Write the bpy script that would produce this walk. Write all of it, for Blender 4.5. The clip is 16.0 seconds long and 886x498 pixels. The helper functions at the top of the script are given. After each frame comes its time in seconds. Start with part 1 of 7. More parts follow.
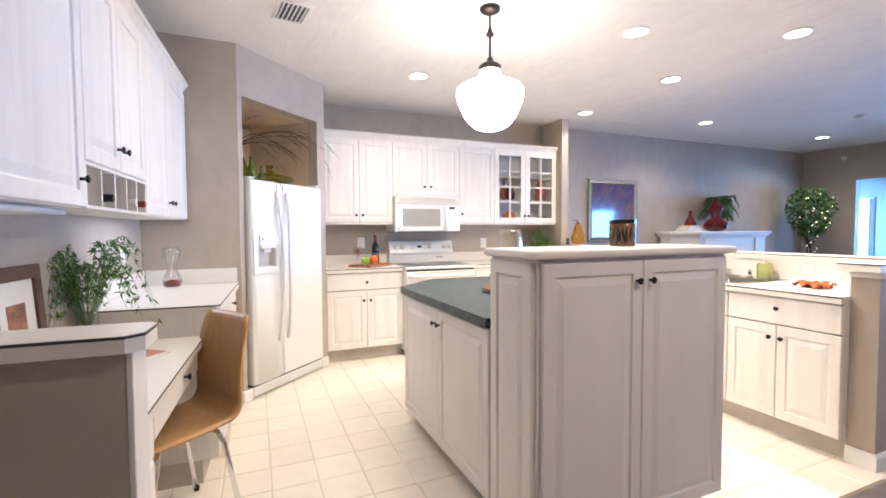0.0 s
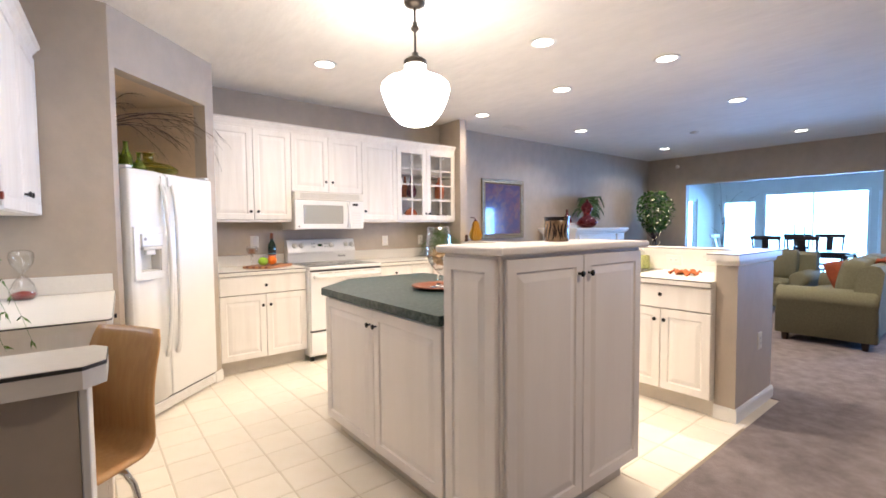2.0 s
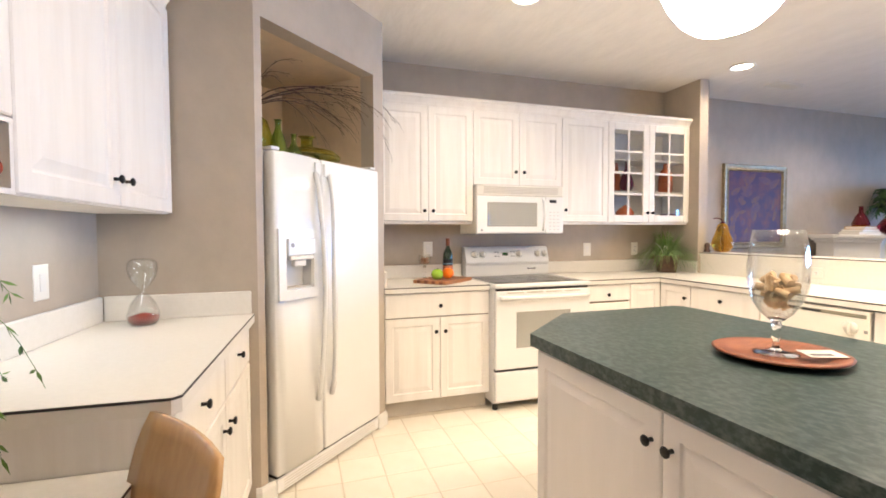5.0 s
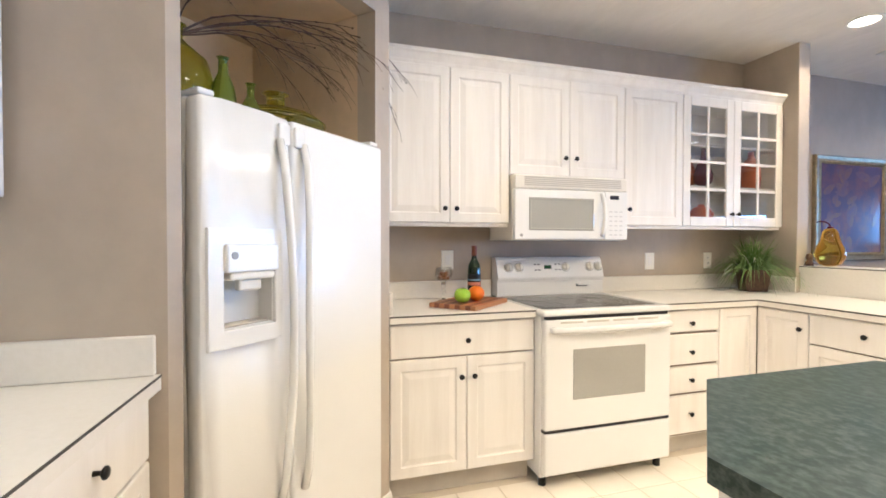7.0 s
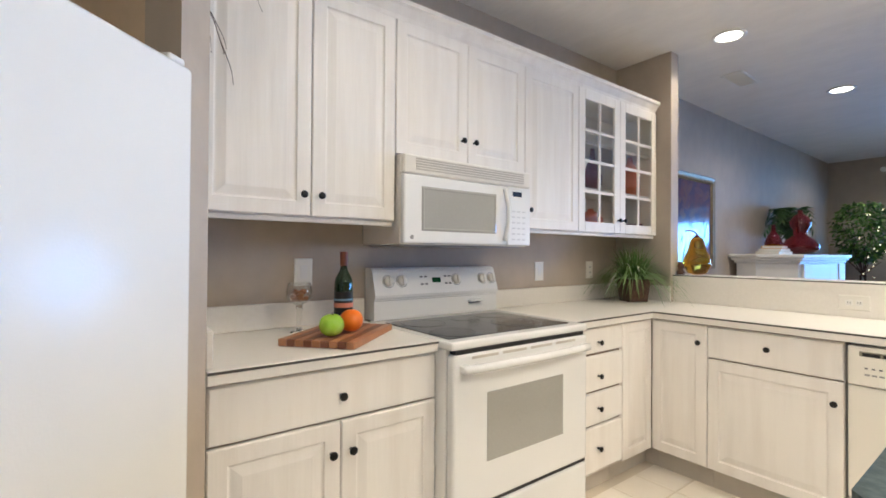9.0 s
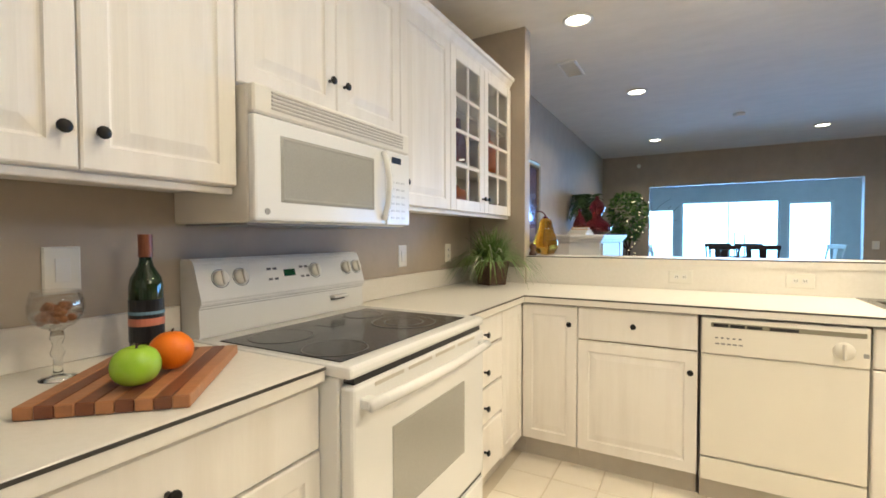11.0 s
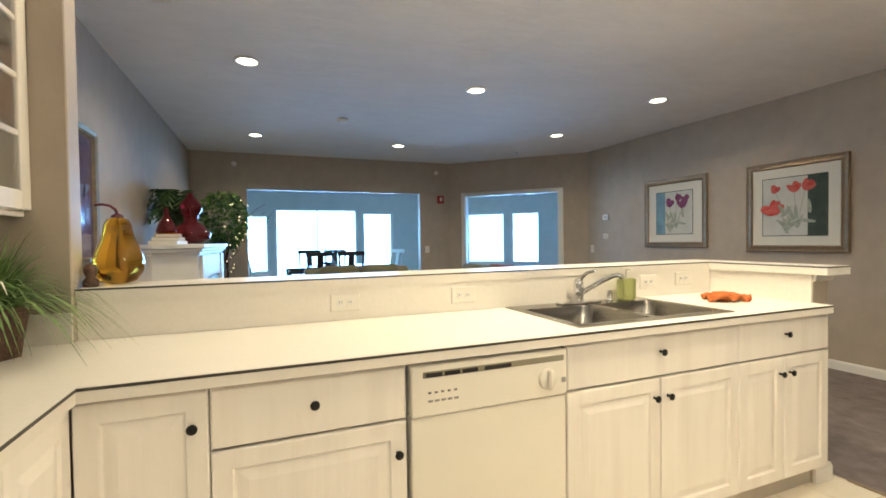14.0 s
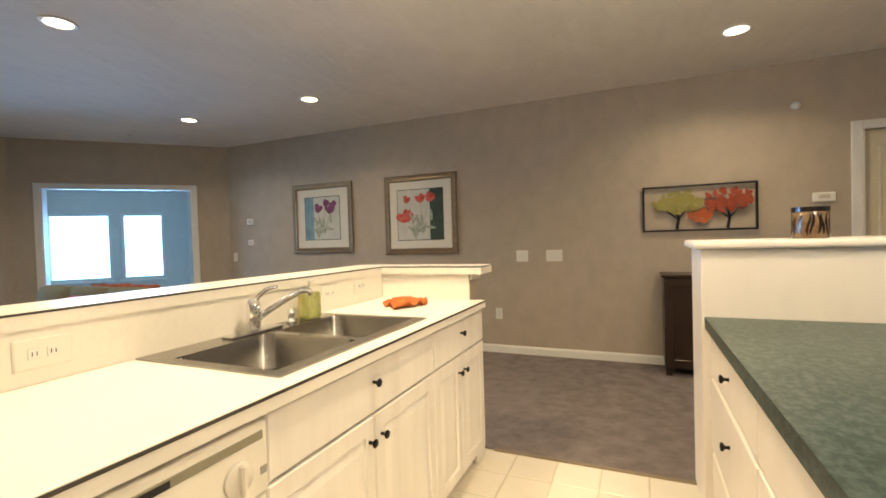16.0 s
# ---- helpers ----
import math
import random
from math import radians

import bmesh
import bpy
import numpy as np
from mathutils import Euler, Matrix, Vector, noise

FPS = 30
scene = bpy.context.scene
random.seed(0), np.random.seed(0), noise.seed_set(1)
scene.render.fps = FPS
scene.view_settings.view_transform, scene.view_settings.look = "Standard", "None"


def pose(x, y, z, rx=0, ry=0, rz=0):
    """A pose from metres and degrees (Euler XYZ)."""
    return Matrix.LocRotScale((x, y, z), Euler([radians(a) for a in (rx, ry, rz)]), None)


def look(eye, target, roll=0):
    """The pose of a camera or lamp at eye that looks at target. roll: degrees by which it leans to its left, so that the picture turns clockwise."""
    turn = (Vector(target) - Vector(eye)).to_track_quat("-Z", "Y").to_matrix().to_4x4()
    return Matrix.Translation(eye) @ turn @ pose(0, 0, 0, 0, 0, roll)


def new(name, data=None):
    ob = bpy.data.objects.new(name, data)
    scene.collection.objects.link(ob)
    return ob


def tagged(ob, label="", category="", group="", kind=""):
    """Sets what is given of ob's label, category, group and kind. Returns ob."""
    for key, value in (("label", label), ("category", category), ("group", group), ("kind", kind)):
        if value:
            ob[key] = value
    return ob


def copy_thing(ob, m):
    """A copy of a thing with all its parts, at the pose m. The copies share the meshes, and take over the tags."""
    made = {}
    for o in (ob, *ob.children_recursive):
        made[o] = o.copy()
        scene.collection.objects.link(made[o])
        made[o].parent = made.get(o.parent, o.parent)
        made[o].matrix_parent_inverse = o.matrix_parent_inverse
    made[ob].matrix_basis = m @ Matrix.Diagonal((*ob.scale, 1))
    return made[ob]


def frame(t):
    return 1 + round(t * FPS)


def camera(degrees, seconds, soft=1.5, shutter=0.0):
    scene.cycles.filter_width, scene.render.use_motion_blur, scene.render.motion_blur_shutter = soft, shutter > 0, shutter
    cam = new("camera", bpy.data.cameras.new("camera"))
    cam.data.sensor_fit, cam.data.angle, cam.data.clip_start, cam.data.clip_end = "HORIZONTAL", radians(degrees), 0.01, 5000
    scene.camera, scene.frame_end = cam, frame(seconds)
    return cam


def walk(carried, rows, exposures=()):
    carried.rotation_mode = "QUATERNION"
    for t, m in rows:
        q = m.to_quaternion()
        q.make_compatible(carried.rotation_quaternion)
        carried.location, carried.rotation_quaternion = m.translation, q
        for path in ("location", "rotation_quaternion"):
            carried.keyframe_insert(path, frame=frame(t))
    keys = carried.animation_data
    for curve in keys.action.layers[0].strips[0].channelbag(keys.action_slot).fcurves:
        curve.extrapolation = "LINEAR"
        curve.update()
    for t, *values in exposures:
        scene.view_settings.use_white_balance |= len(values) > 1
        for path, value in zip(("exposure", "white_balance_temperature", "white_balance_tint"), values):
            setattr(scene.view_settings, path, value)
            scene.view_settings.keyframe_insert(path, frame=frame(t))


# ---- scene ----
cam = camera(89.6, 16.0, 1.7)
PATH = [
    (0, (0.358, 0.234, 1.287), (1.136, 2.075, 1.203), -0.3),
    (0.5, (0.284, 0.294, 1.286), (1.305, 2.012, 1.198), 0.3),
    (1, (0.185, 0.351, 1.287), (1.377, 1.954, 1.195), 0.2),
    (1.5, (0.132, 0.393, 1.286), (1.388, 1.947, 1.192), -0.2),
    (2, (0.116, 0.438, 1.286), (1.364, 1.998, 1.188), -0.5),
    (2.5, (0.143, 0.523, 1.275), (1.279, 2.165, 1.17), -0.1),
    (3, (0.222, 0.708, 1.274), (1.17, 2.466, 1.175), 0.6),
    (3.5, (0.277, 0.911, 1.262), (1.068, 2.746, 1.165), 0.5),
    (4, (0.306, 1.166, 1.265), (1.034, 3.027, 1.183), 0.1),
    (4.5, (0.37, 1.386, 1.272), (1.044, 3.267, 1.185), -0.1),
    (5, (0.456, 1.628, 1.283), (1.062, 3.533, 1.211), -0.2),
    (5.2, (0.476, 1.713, 1.285), (1.058, 3.625, 1.219), -0.2),
    (7.3, (0.651, 2.597, 1.266), (1.225, 4.513, 1.233), 0.1),
    (7.5, (0.663, 2.653, 1.268), (1.279, 4.556, 1.23), 0.3),
    (8, (0.652, 2.848, 1.257), (1.468, 4.674, 1.232), 0.4),
    (8.5, (0.694, 3.043, 1.246), (1.704, 4.769, 1.236), 0.4),
    (9, (0.774, 3.241, 1.237), (1.968, 4.845, 1.256), 0.4),
    (9.2, (0.808, 3.314, 1.246), (2.085, 4.853, 1.264), 0.5),
    (11.5, (1.024, 3.891, 1.23), (2.889, 4.612, 1.181), -0.6),
    (12, (1.185, 3.984, 1.246), (3.146, 4.376, 1.221), -1.0),
    (12.5, (1.372, 4.059, 1.253), (3.371, 4.088, 1.232), -1.0),
    (13, (1.576, 4.161, 1.259), (3.546, 3.818, 1.236), -1.0),
    (13.5, (1.766, 4.161, 1.248), (3.688, 3.607, 1.22), -0.5),
    (14, (1.962, 4.142, 1.254), (3.821, 3.405, 1.214), -0.8),
    (14.5, (2.133, 4.123, 1.255), (3.873, 3.14, 1.195), -1.1),
    (15, (2.291, 4.055, 1.255), (3.818, 2.764, 1.198), -1.2),
    (15.5, (2.394, 3.933, 1.246), (3.658, 2.384, 1.2), -1.5),
    (16, (2.503, 3.899, 1.25), (3.303, 2.067, 1.206), -1.7),
]
EXPOSURES = [(0, 0.13, 5800, 13), (2, 0.04, 6200, 13), (3.5, 0.10, 6750, 11), (5, 0.04, 6600, 11), (7.5, -0.20, 6050, 7), (9, -0.52, 5800, 6), (12, -0.45, 6900, 1), (14, -0.5, 6850, 1), (15, -0.6, 7000, 2), (16, -0.47, 7800, 4)]
walk(cam, [(t, look(eye, target, roll)) for t, eye, target, roll in PATH], EXPOSURES)

# ---- plan, in metres ----
CEIL = 2.65          # ceiling height
BACK = 5.19          # kitchen and living back wall
LEFT = -0.36         # wall behind the desk, before its slight turn
SOUTH = -0.75        # wall with the pictures
EAST = 9.55          # wall towards the sunroom
CARPET = 1.40        # where the vinyl tiles end
UP_FACE = 4.872      # faces of the upper doors
BASE_FACE = 4.59     # faces of the base doors
PEN_FACE = 3.285     # faces of the peninsula doors
RISER = 3.915        # riser behind the sink
DIAG = 3.585         # fridge wall: y = x + DIAG
WEST = pose(-0.45, 3.81, 0, 0, 0, -3) @ pose(0.45, -3.81, 0)   # the desk side stands three degrees off square

# ---- world and lights ----
world = bpy.data.worlds.new("world")
scene.world = world
world.use_nodes = True
_nt = world.node_tree
_sky = _nt.nodes.new("ShaderNodeTexSky")
_sky.sky_type, _sky.sun_disc = "NISHITA", False
_sky.sun_elevation, _sky.sun_rotation = radians(35), radians(200)
_nt.links.new(_sky.outputs["Color"], _nt.nodes["Background"].inputs["Color"])
_nt.nodes["Background"].inputs["Strength"].default_value = 0.12

WARM = (1.0, 0.84, 0.64)
DAY = (0.17, 0.42, 1.0)


def lamp(name, kind, m, energy, color, **settings):
    data = bpy.data.lights.new(name, kind)
    data.energy, data.color = energy, color
    for key, value in settings.items():
        if key == "size":
            data.size = value
        elif key == "size_y":
            data.shape, data.size_y = "RECTANGLE", value
        elif key == "disk":
            data.shape, data.size = "DISK", value
        elif key == "radius":
            data.shadow_soft_size = value
        elif key == "spread":
            data.spread = radians(value)
    ob = new(name, data)
    ob.matrix_basis = m
    return ob


# last can, at (0.75, 2.60), is unseen, added to brighten floor and island side
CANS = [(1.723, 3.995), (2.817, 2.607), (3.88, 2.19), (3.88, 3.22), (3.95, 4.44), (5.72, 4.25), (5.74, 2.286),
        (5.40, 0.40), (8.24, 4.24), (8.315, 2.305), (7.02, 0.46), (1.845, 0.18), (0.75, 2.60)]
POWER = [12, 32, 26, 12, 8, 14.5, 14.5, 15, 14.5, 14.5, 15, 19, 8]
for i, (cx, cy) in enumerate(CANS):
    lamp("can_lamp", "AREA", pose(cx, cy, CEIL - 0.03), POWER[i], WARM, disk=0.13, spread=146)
lamp("under_cabinet_lamp", "AREA", WEST @ pose(-0.22, 1.86, 1.34), 0.3, (0.86, 0.90, 1.0), size=0.10, size_y=0.5)
# added fill with no fitting of its own, brightens the wall by the desk
lamp("under_cabinet_lamp", "AREA", WEST @ pose(-0.20, 3.25, 1.35), 1.5, (0.80, 0.90, 1.0), size=0.10, size_y=0.7)
# sky light through the sunroom windows
lamp("sky_light", "AREA", look((12.5, 3.0, 1.40), (9.0, 3.0, 1.15)), 135.0, DAY, size=3.4, size_y=1.3, spread=105)
lamp("sky_light", "AREA", look((10.9, -1.1, 1.3), (8.7, 0.6, 1.15)), 90.0, DAY, size=1.6, size_y=1.2, spread=110)

# ---- materials ----


def mat(name, color, rough=0.5, metal=0.0, vary=0.0, scale=6.0, stretch=(1, 1, 1), bump=0.0, bump_scale=80.0, second=None,
        amount=0.5, spec=0.5, emit=0.0, coat=0.0, transmission=0.0, ior=1.45, alpha=1.0, rand=0.0, edge=(0.35, 0.65), bstretch=(1, 1, 1)):
    """A principled material with two scales of variation and relief, in object coordinates."""
    m = bpy.data.materials.new(name)
    m.use_nodes = True
    nt = m.node_tree
    b = nt.nodes["Principled BSDF"]
    b.inputs["Base Color"].default_value = (*color, 1)
    b.inputs["Roughness"].default_value = rough
    b.inputs["Metallic"].default_value = metal
    b.inputs["Specular IOR Level"].default_value = spec
    b.inputs["Coat Weight"].default_value = coat
    b.inputs["Transmission Weight"].default_value = transmission
    b.inputs["IOR"].default_value = ior
    b.inputs["Alpha"].default_value = alpha
    if emit:
        b.inputs["Emission Color"].default_value = (*color, 1)
        b.inputs["Emission Strength"].default_value = emit
    coord = nt.nodes.new("ShaderNodeTexCoord")
    if vary or second or rand:
        mp = nt.nodes.new("ShaderNodeMapping")
        mp.inputs["Scale"].default_value = stretch
        nt.links.new(coord.outputs["Object"], mp.inputs["Vector"])
        n1 = nt.nodes.new("ShaderNodeTexNoise")
        n1.inputs["Scale"].default_value, n1.inputs["Detail"].default_value, n1.inputs["Roughness"].default_value = scale, 6, 0.6
        nt.links.new(mp.outputs["Vector"], n1.inputs["Vector"])
        ramp = nt.nodes.new("ShaderNodeMapRange")
        ramp.inputs["From Min"].default_value, ramp.inputs["From Max"].default_value = edge
        nt.links.new(n1.outputs["Fac"], ramp.inputs["Value"])
        mix = nt.nodes.new("ShaderNodeMix")
        mix.data_type = "RGBA"
        other = second or tuple(c * (1 - vary) for c in color)
        mix.inputs["A"].default_value, mix.inputs["B"].default_value = (*color, 1), (*other, 1)
        scaled = nt.nodes.new("ShaderNodeMath")
        scaled.operation = "MULTIPLY"
        scaled.inputs[1].default_value = amount if second else 1.0
        nt.links.new(ramp.outputs["Result"], scaled.inputs[0])
        nt.links.new(scaled.outputs["Value"], mix.inputs["Factor"])
        n2 = nt.nodes.new("ShaderNodeTexNoise")
        n2.inputs["Scale"].default_value = 1.3
        nt.links.new(coord.outputs["Object"], n2.inputs["Vector"])
        hsv = nt.nodes.new("ShaderNodeHueSaturation")
        r2 = nt.nodes.new("ShaderNodeMapRange")
        r2.inputs["To Min"].default_value, r2.inputs["To Max"].default_value = 0.94, 1.06
        nt.links.new(n2.outputs["Fac"], r2.inputs["Value"])
        if rand:
            info = nt.nodes.new("ShaderNodeObjectInfo")
            r3 = nt.nodes.new("ShaderNodeMapRange")
            r3.inputs["To Min"].default_value, r3.inputs["To Max"].default_value = 1 - rand, 1 + rand
            nt.links.new(info.outputs["Random"], r3.inputs["Value"])
            mul = nt.nodes.new("ShaderNodeMath")
            mul.operation = "MULTIPLY"
            nt.links.new(r2.outputs["Result"], mul.inputs[0])
            nt.links.new(r3.outputs["Result"], mul.inputs[1])
            nt.links.new(mul.outputs["Value"], hsv.inputs["Value"])
        else:
            nt.links.new(r2.outputs["Result"], hsv.inputs["Value"])
        nt.links.new(mix.outputs["Result"], hsv.inputs["Color"])
        nt.links.new(hsv.outputs["Color"], b.inputs["Base Color"])
    if bump:
        n3 = nt.nodes.new("ShaderNodeTexNoise")
        n3.inputs["Scale"].default_value, n3.inputs["Detail"].default_value = bump_scale, 4
        mp3 = nt.nodes.new("ShaderNodeMapping")
        mp3.inputs["Scale"].default_value = bstretch
        nt.links.new(coord.outputs["Object"], mp3.inputs["Vector"])
        nt.links.new(mp3.outputs["Vector"], n3.inputs["Vector"])
        bp = nt.nodes.new("ShaderNodeBump")
        bp.inputs["Strength"].default_value, bp.inputs["Distance"].default_value = bump, 0.01
        nt.links.new(n3.outputs["Fac"], bp.inputs["Height"])
        nt.links.new(bp.outputs["Normal"], b.inputs["Normal"])
    return m


M_WALL = mat("taupe_wall_paint", (0.462, 0.392, 0.315), 0.55, vary=0.10, scale=6, stretch=(1, 1, 0.8), bump=0.15, bump_scale=14)
# recess tan is raised to stand in for light that doesn't reach it
M_NICHE = mat("tan_niche_lightened", (0.68, 0.52, 0.35), 0.55, vary=0.10, scale=9, bump=0.12, bump_scale=14)
M_CEIL = mat("ceiling_texture", (0.81, 0.77, 0.72), 0.8, vary=0.06, scale=10, stretch=(1, 0.4, 1), bump=0.6, bump_scale=16, bstretch=(1, 0.35, 1))
M_TRIM = mat("white_trim_paint", (0.78, 0.76, 0.72), 0.4, vary=0.04, scale=5)
M_CAB = mat("pickled_oak", (0.83, 0.79, 0.74), 0.42, second=(0.70, 0.645, 0.585), amount=0.55, scale=14, stretch=(1, 1, 0.10), bump=0.08, bump_scale=60, bstretch=(1, 1, 0.06), edge=(0.45, 0.75))
M_CABW = mat("white_cabinet_paint", (0.80, 0.75, 0.71), 0.38, second=(0.74, 0.685, 0.64), amount=0.5, scale=9, stretch=(1, 1, 0.15), bump=0.03, bump_scale=60, bstretch=(1, 1, 0.08))
M_CABIN = mat("cabinet_inside", (0.62, 0.57, 0.51), 0.6, vary=0.08, scale=6)
M_GAP = mat("dark_gap", (0.24, 0.19, 0.145), 0.8)
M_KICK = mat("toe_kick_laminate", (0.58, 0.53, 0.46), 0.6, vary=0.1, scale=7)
M_LAM = mat("white_laminate", (0.80, 0.76, 0.70), 0.32, second=(0.74, 0.70, 0.63), scale=60, amount=0.5, bump=0.02, bump_scale=300)
M_LINE = mat("laminate_seam", (0.05, 0.045, 0.04), 0.5)
M_GREEN = mat("green_marble_laminate", (0.020, 0.040, 0.037), 0.32, second=(0.084, 0.110, 0.102), amount=1.0, scale=62, edge=(0.42, 0.66), stretch=(1, 0.7, 1), spec=0.35, bump=0.02, bump_scale=150)
M_TILE = mat("cream_vinyl_tile", (0.87, 0.80, 0.69), 0.30, second=(0.82, 0.74, 0.61), amount=0.6, scale=7, rand=0.03, bump=0.03, bump_scale=40)
M_GROUT = mat("vinyl_joint", (0.72, 0.63, 0.50), 0.5, vary=0.08)
M_CARPET = mat("taupe_carpet", (0.33, 0.28, 0.275), 0.95, second=(0.15, 0.122, 0.120), amount=0.8, scale=8, edge=(0.25, 0.75), bump=0.9, bump_scale=260, spec=0.1)
M_BLACK = mat("black_metal", (0.012, 0.011, 0.010), 0.32, metal=0.4)
M_APPL = mat("white_appliance", (0.82, 0.81, 0.79), 0.20, vary=0.02, scale=3, bump=0.06, bump_scale=180)
M_APPL_B = mat("bisque_appliance", (0.80, 0.76, 0.68), 0.28, vary=0.03, scale=3, bump=0.02, bump_scale=200)
M_GREY = mat("grey_plastic", (0.30, 0.29, 0.28), 0.4)
M_PANEL_G = mat("appliance_window", (0.40, 0.39, 0.355), 0.04, spec=0.7, vary=0.08, scale=300)
M_COOK = mat("ceramic_cooktop", (0.042, 0.041, 0.042), 0.16, vary=0.3, scale=40)
M_RING = mat("burner_ring", (0.085, 0.078, 0.07), 0.3)
M_STEEL = mat("brushed_steel", (0.33, 0.31, 0.28), 0.27, metal=1.0, vary=0.08, scale=30, stretch=(1, 0.1, 1))
M_CHROME = mat("chrome", (0.78, 0.78, 0.78), 0.08, metal=1.0)
M_BRONZE = mat("dark_bronze", (0.05, 0.04, 0.032), 0.35, metal=0.8)
M_BEECH = mat("beech_plywood", (0.56, 0.325, 0.135), 0.30, second=(0.47, 0.25, 0.095), amount=0.7, scale=10, stretch=(6, 6, 0.6), coat=0.35)
M_DARKWOOD = mat("dark_wood", (0.035, 0.018, 0.012), 0.28, vary=0.3, scale=12, stretch=(1, 1, 0.2))
M_ORANGEWOOD = mat("red_brown_wood", (0.27, 0.085, 0.035), 0.38, second=(0.16, 0.045, 0.02), amount=0.8, scale=16, stretch=(1, 5, 1))
M_BOARD_L = mat("board_light_strip", (0.45, 0.20, 0.09), 0.4, vary=0.2, scale=20, stretch=(8, 1, 1))
M_BOARD_D = mat("board_dark_strip", (0.20, 0.07, 0.035), 0.4, vary=0.2, scale=20, stretch=(8, 1, 1))


def thin_glass(name, tint, gloss):
    """Clear sheet glass: what lies behind shows through, with a mirror gloss that grows towards the rim."""
    m = bpy.data.materials.new(name)
    m.use_nodes = True
    nt = m.node_tree
    nt.nodes.remove(nt.nodes["Principled BSDF"])
    clear, mirror, mix, fr, steep = (nt.nodes.new(k) for k in ("ShaderNodeBsdfTransparent", "ShaderNodeBsdfGlossy", "ShaderNodeMixShader", "ShaderNodeLayerWeight", "ShaderNodeMapRange"))
    clear.inputs["Color"].default_value = (*tint, 1)
    mirror.inputs["Roughness"].default_value = 0.02
    fr.inputs["Blend"].default_value = 0.25
    steep.inputs["To Min"].default_value, steep.inputs["To Max"].default_value = 0.03, gloss
    nt.links.new(fr.outputs["Facing"], steep.inputs["Value"])
    nt.links.new(steep.outputs["Result"], mix.inputs["Fac"])
    nt.links.new(clear.outputs["BSDF"], mix.inputs[1])
    nt.links.new(mirror.outputs["BSDF"], mix.inputs[2])
    nt.links.new(mix.outputs["Shader"], nt.nodes["Material Output"].inputs["Surface"])
    return m


M_GLASS = thin_glass("clear_glass", (0.985, 0.99, 0.985), 0.6)
M_SOLIDGL = mat("solid_clear_glass", (0.97, 0.98, 0.97), 0.02, transmission=1.0, ior=1.45)
M_PANE = thin_glass("window_glass", (0.97, 0.98, 0.98), 0.4)
M_OPAL = mat("opal_glass_lit", (1.0, 0.90, 0.76), 0.3, emit=27.0)
M_CAN = mat("lamp_lens_lit", (1.0, 0.93, 0.80), 0.4, emit=12.0)
M_FAIRY = mat("fairy_bulb_lit", (1.0, 0.82, 0.5), 0.4, emit=5.0)
M_SKY = mat("outside_glow", (0.36, 0.68, 1.0), 0.9, emit=9.0)
M_GREENGL = mat("olive_glass", (0.46, 0.40, 0.03), 0.04, transmission=0.9, ior=1.45)
M_GREENGL2 = mat("green_glass", (0.34, 0.48, 0.06), 0.04, transmission=0.85, ior=1.45)
M_AMBER = mat("amber_glass", (0.97, 0.50, 0.05), 0.02, transmission=1.0, ior=1.16, coat=0.6)
M_REDGL = mat("red_glass", (0.20, 0.005, 0.008), 0.05, transmission=0.65, coat=0.5)
M_WINE = mat("bottle_glass", (0.012, 0.03, 0.008), 0.06, transmission=0.2, coat=0.5)
M_BORDEAUX = mat("bordeaux_glaze", (0.10, 0.008, 0.022), 0.12, coat=0.5)
M_RUST = mat("rust_glaze", (0.52, 0.11, 0.03), 0.3, vary=0.25, scale=12)
M_APPLE = mat("green_apple_skin", (0.30, 0.52, 0.03), 0.25, second=(0.42, 0.60, 0.10), amount=0.7, scale=14)
M_ORANGE = mat("orange_peel", (0.85, 0.19, 0.01), 0.38, vary=0.1, scale=20, bump=0.15, bump_scale=200)
M_LEAF = mat("leaf_green", (0.07, 0.16, 0.025), 0.5, second=(0.15, 0.27, 0.05), amount=0.9, scale=30)
M_LEAF_D = mat("leaf_dark_green", (0.028, 0.07, 0.022), 0.45, second=(0.07, 0.14, 0.03), amount=0.9, scale=24)
M_GRASS = mat("grass_blade", (0.08, 0.17, 0.035), 0.5, second=(0.24, 0.33, 0.12), amount=0.8, scale=18)
M_TWIG = mat("twig_bark", (0.085, 0.048, 0.034), 0.8, vary=0.3, scale=40)
M_SAGE = mat("sage_upholstery", (0.205, 0.195, 0.125), 0.85, second=(0.16, 0.15, 0.095), amount=0.7, scale=60, bump=0.25, bump_scale=220, spec=0.2)
M_THROW = mat("rust_fabric", (0.52, 0.16, 0.04), 0.85, second=(0.35, 0.07, 0.015), amount=0.8, scale=25, bump=0.3, bump_scale=150)
M_RUSTFAB = mat("dark_rust_fabric", (0.34, 0.075, 0.025), 0.85, second=(0.22, 0.045, 0.02), amount=0.8, scale=22, bump=0.3, bump_scale=150)
M_SILVER = mat("aged_silver_frame", (0.34, 0.27, 0.17), 0.42, metal=0.7, vary=0.3, scale=25, bump=0.1, bump_scale=90)
M_BRONZEF = mat("bronze_picture_frame", (0.22, 0.155, 0.095), 0.38, metal=0.5, second=(0.30, 0.225, 0.15), amount=0.7, scale=55, stretch=(1, 1, 0.4))
M_MAT = mat("cream_mount_board", (0.72, 0.69, 0.61), 0.8, vary=0.03)
M_ARTBG = mat("print_paper", (0.60, 0.60, 0.55), 0.7, vary=0.1, scale=9)
M_ARTBLUE = mat("print_blue_wash", (0.20, 0.35, 0.45), 0.7, vary=0.3, scale=8)
M_ARTDARK = mat("print_dark_green", (0.055, 0.08, 0.06), 0.7, vary=0.3, scale=8)
M_PETRED = mat("print_red_petal", (0.52, 0.045, 0.035), 0.7, second=(0.65, 0.20, 0.16), amount=0.8, scale=22)
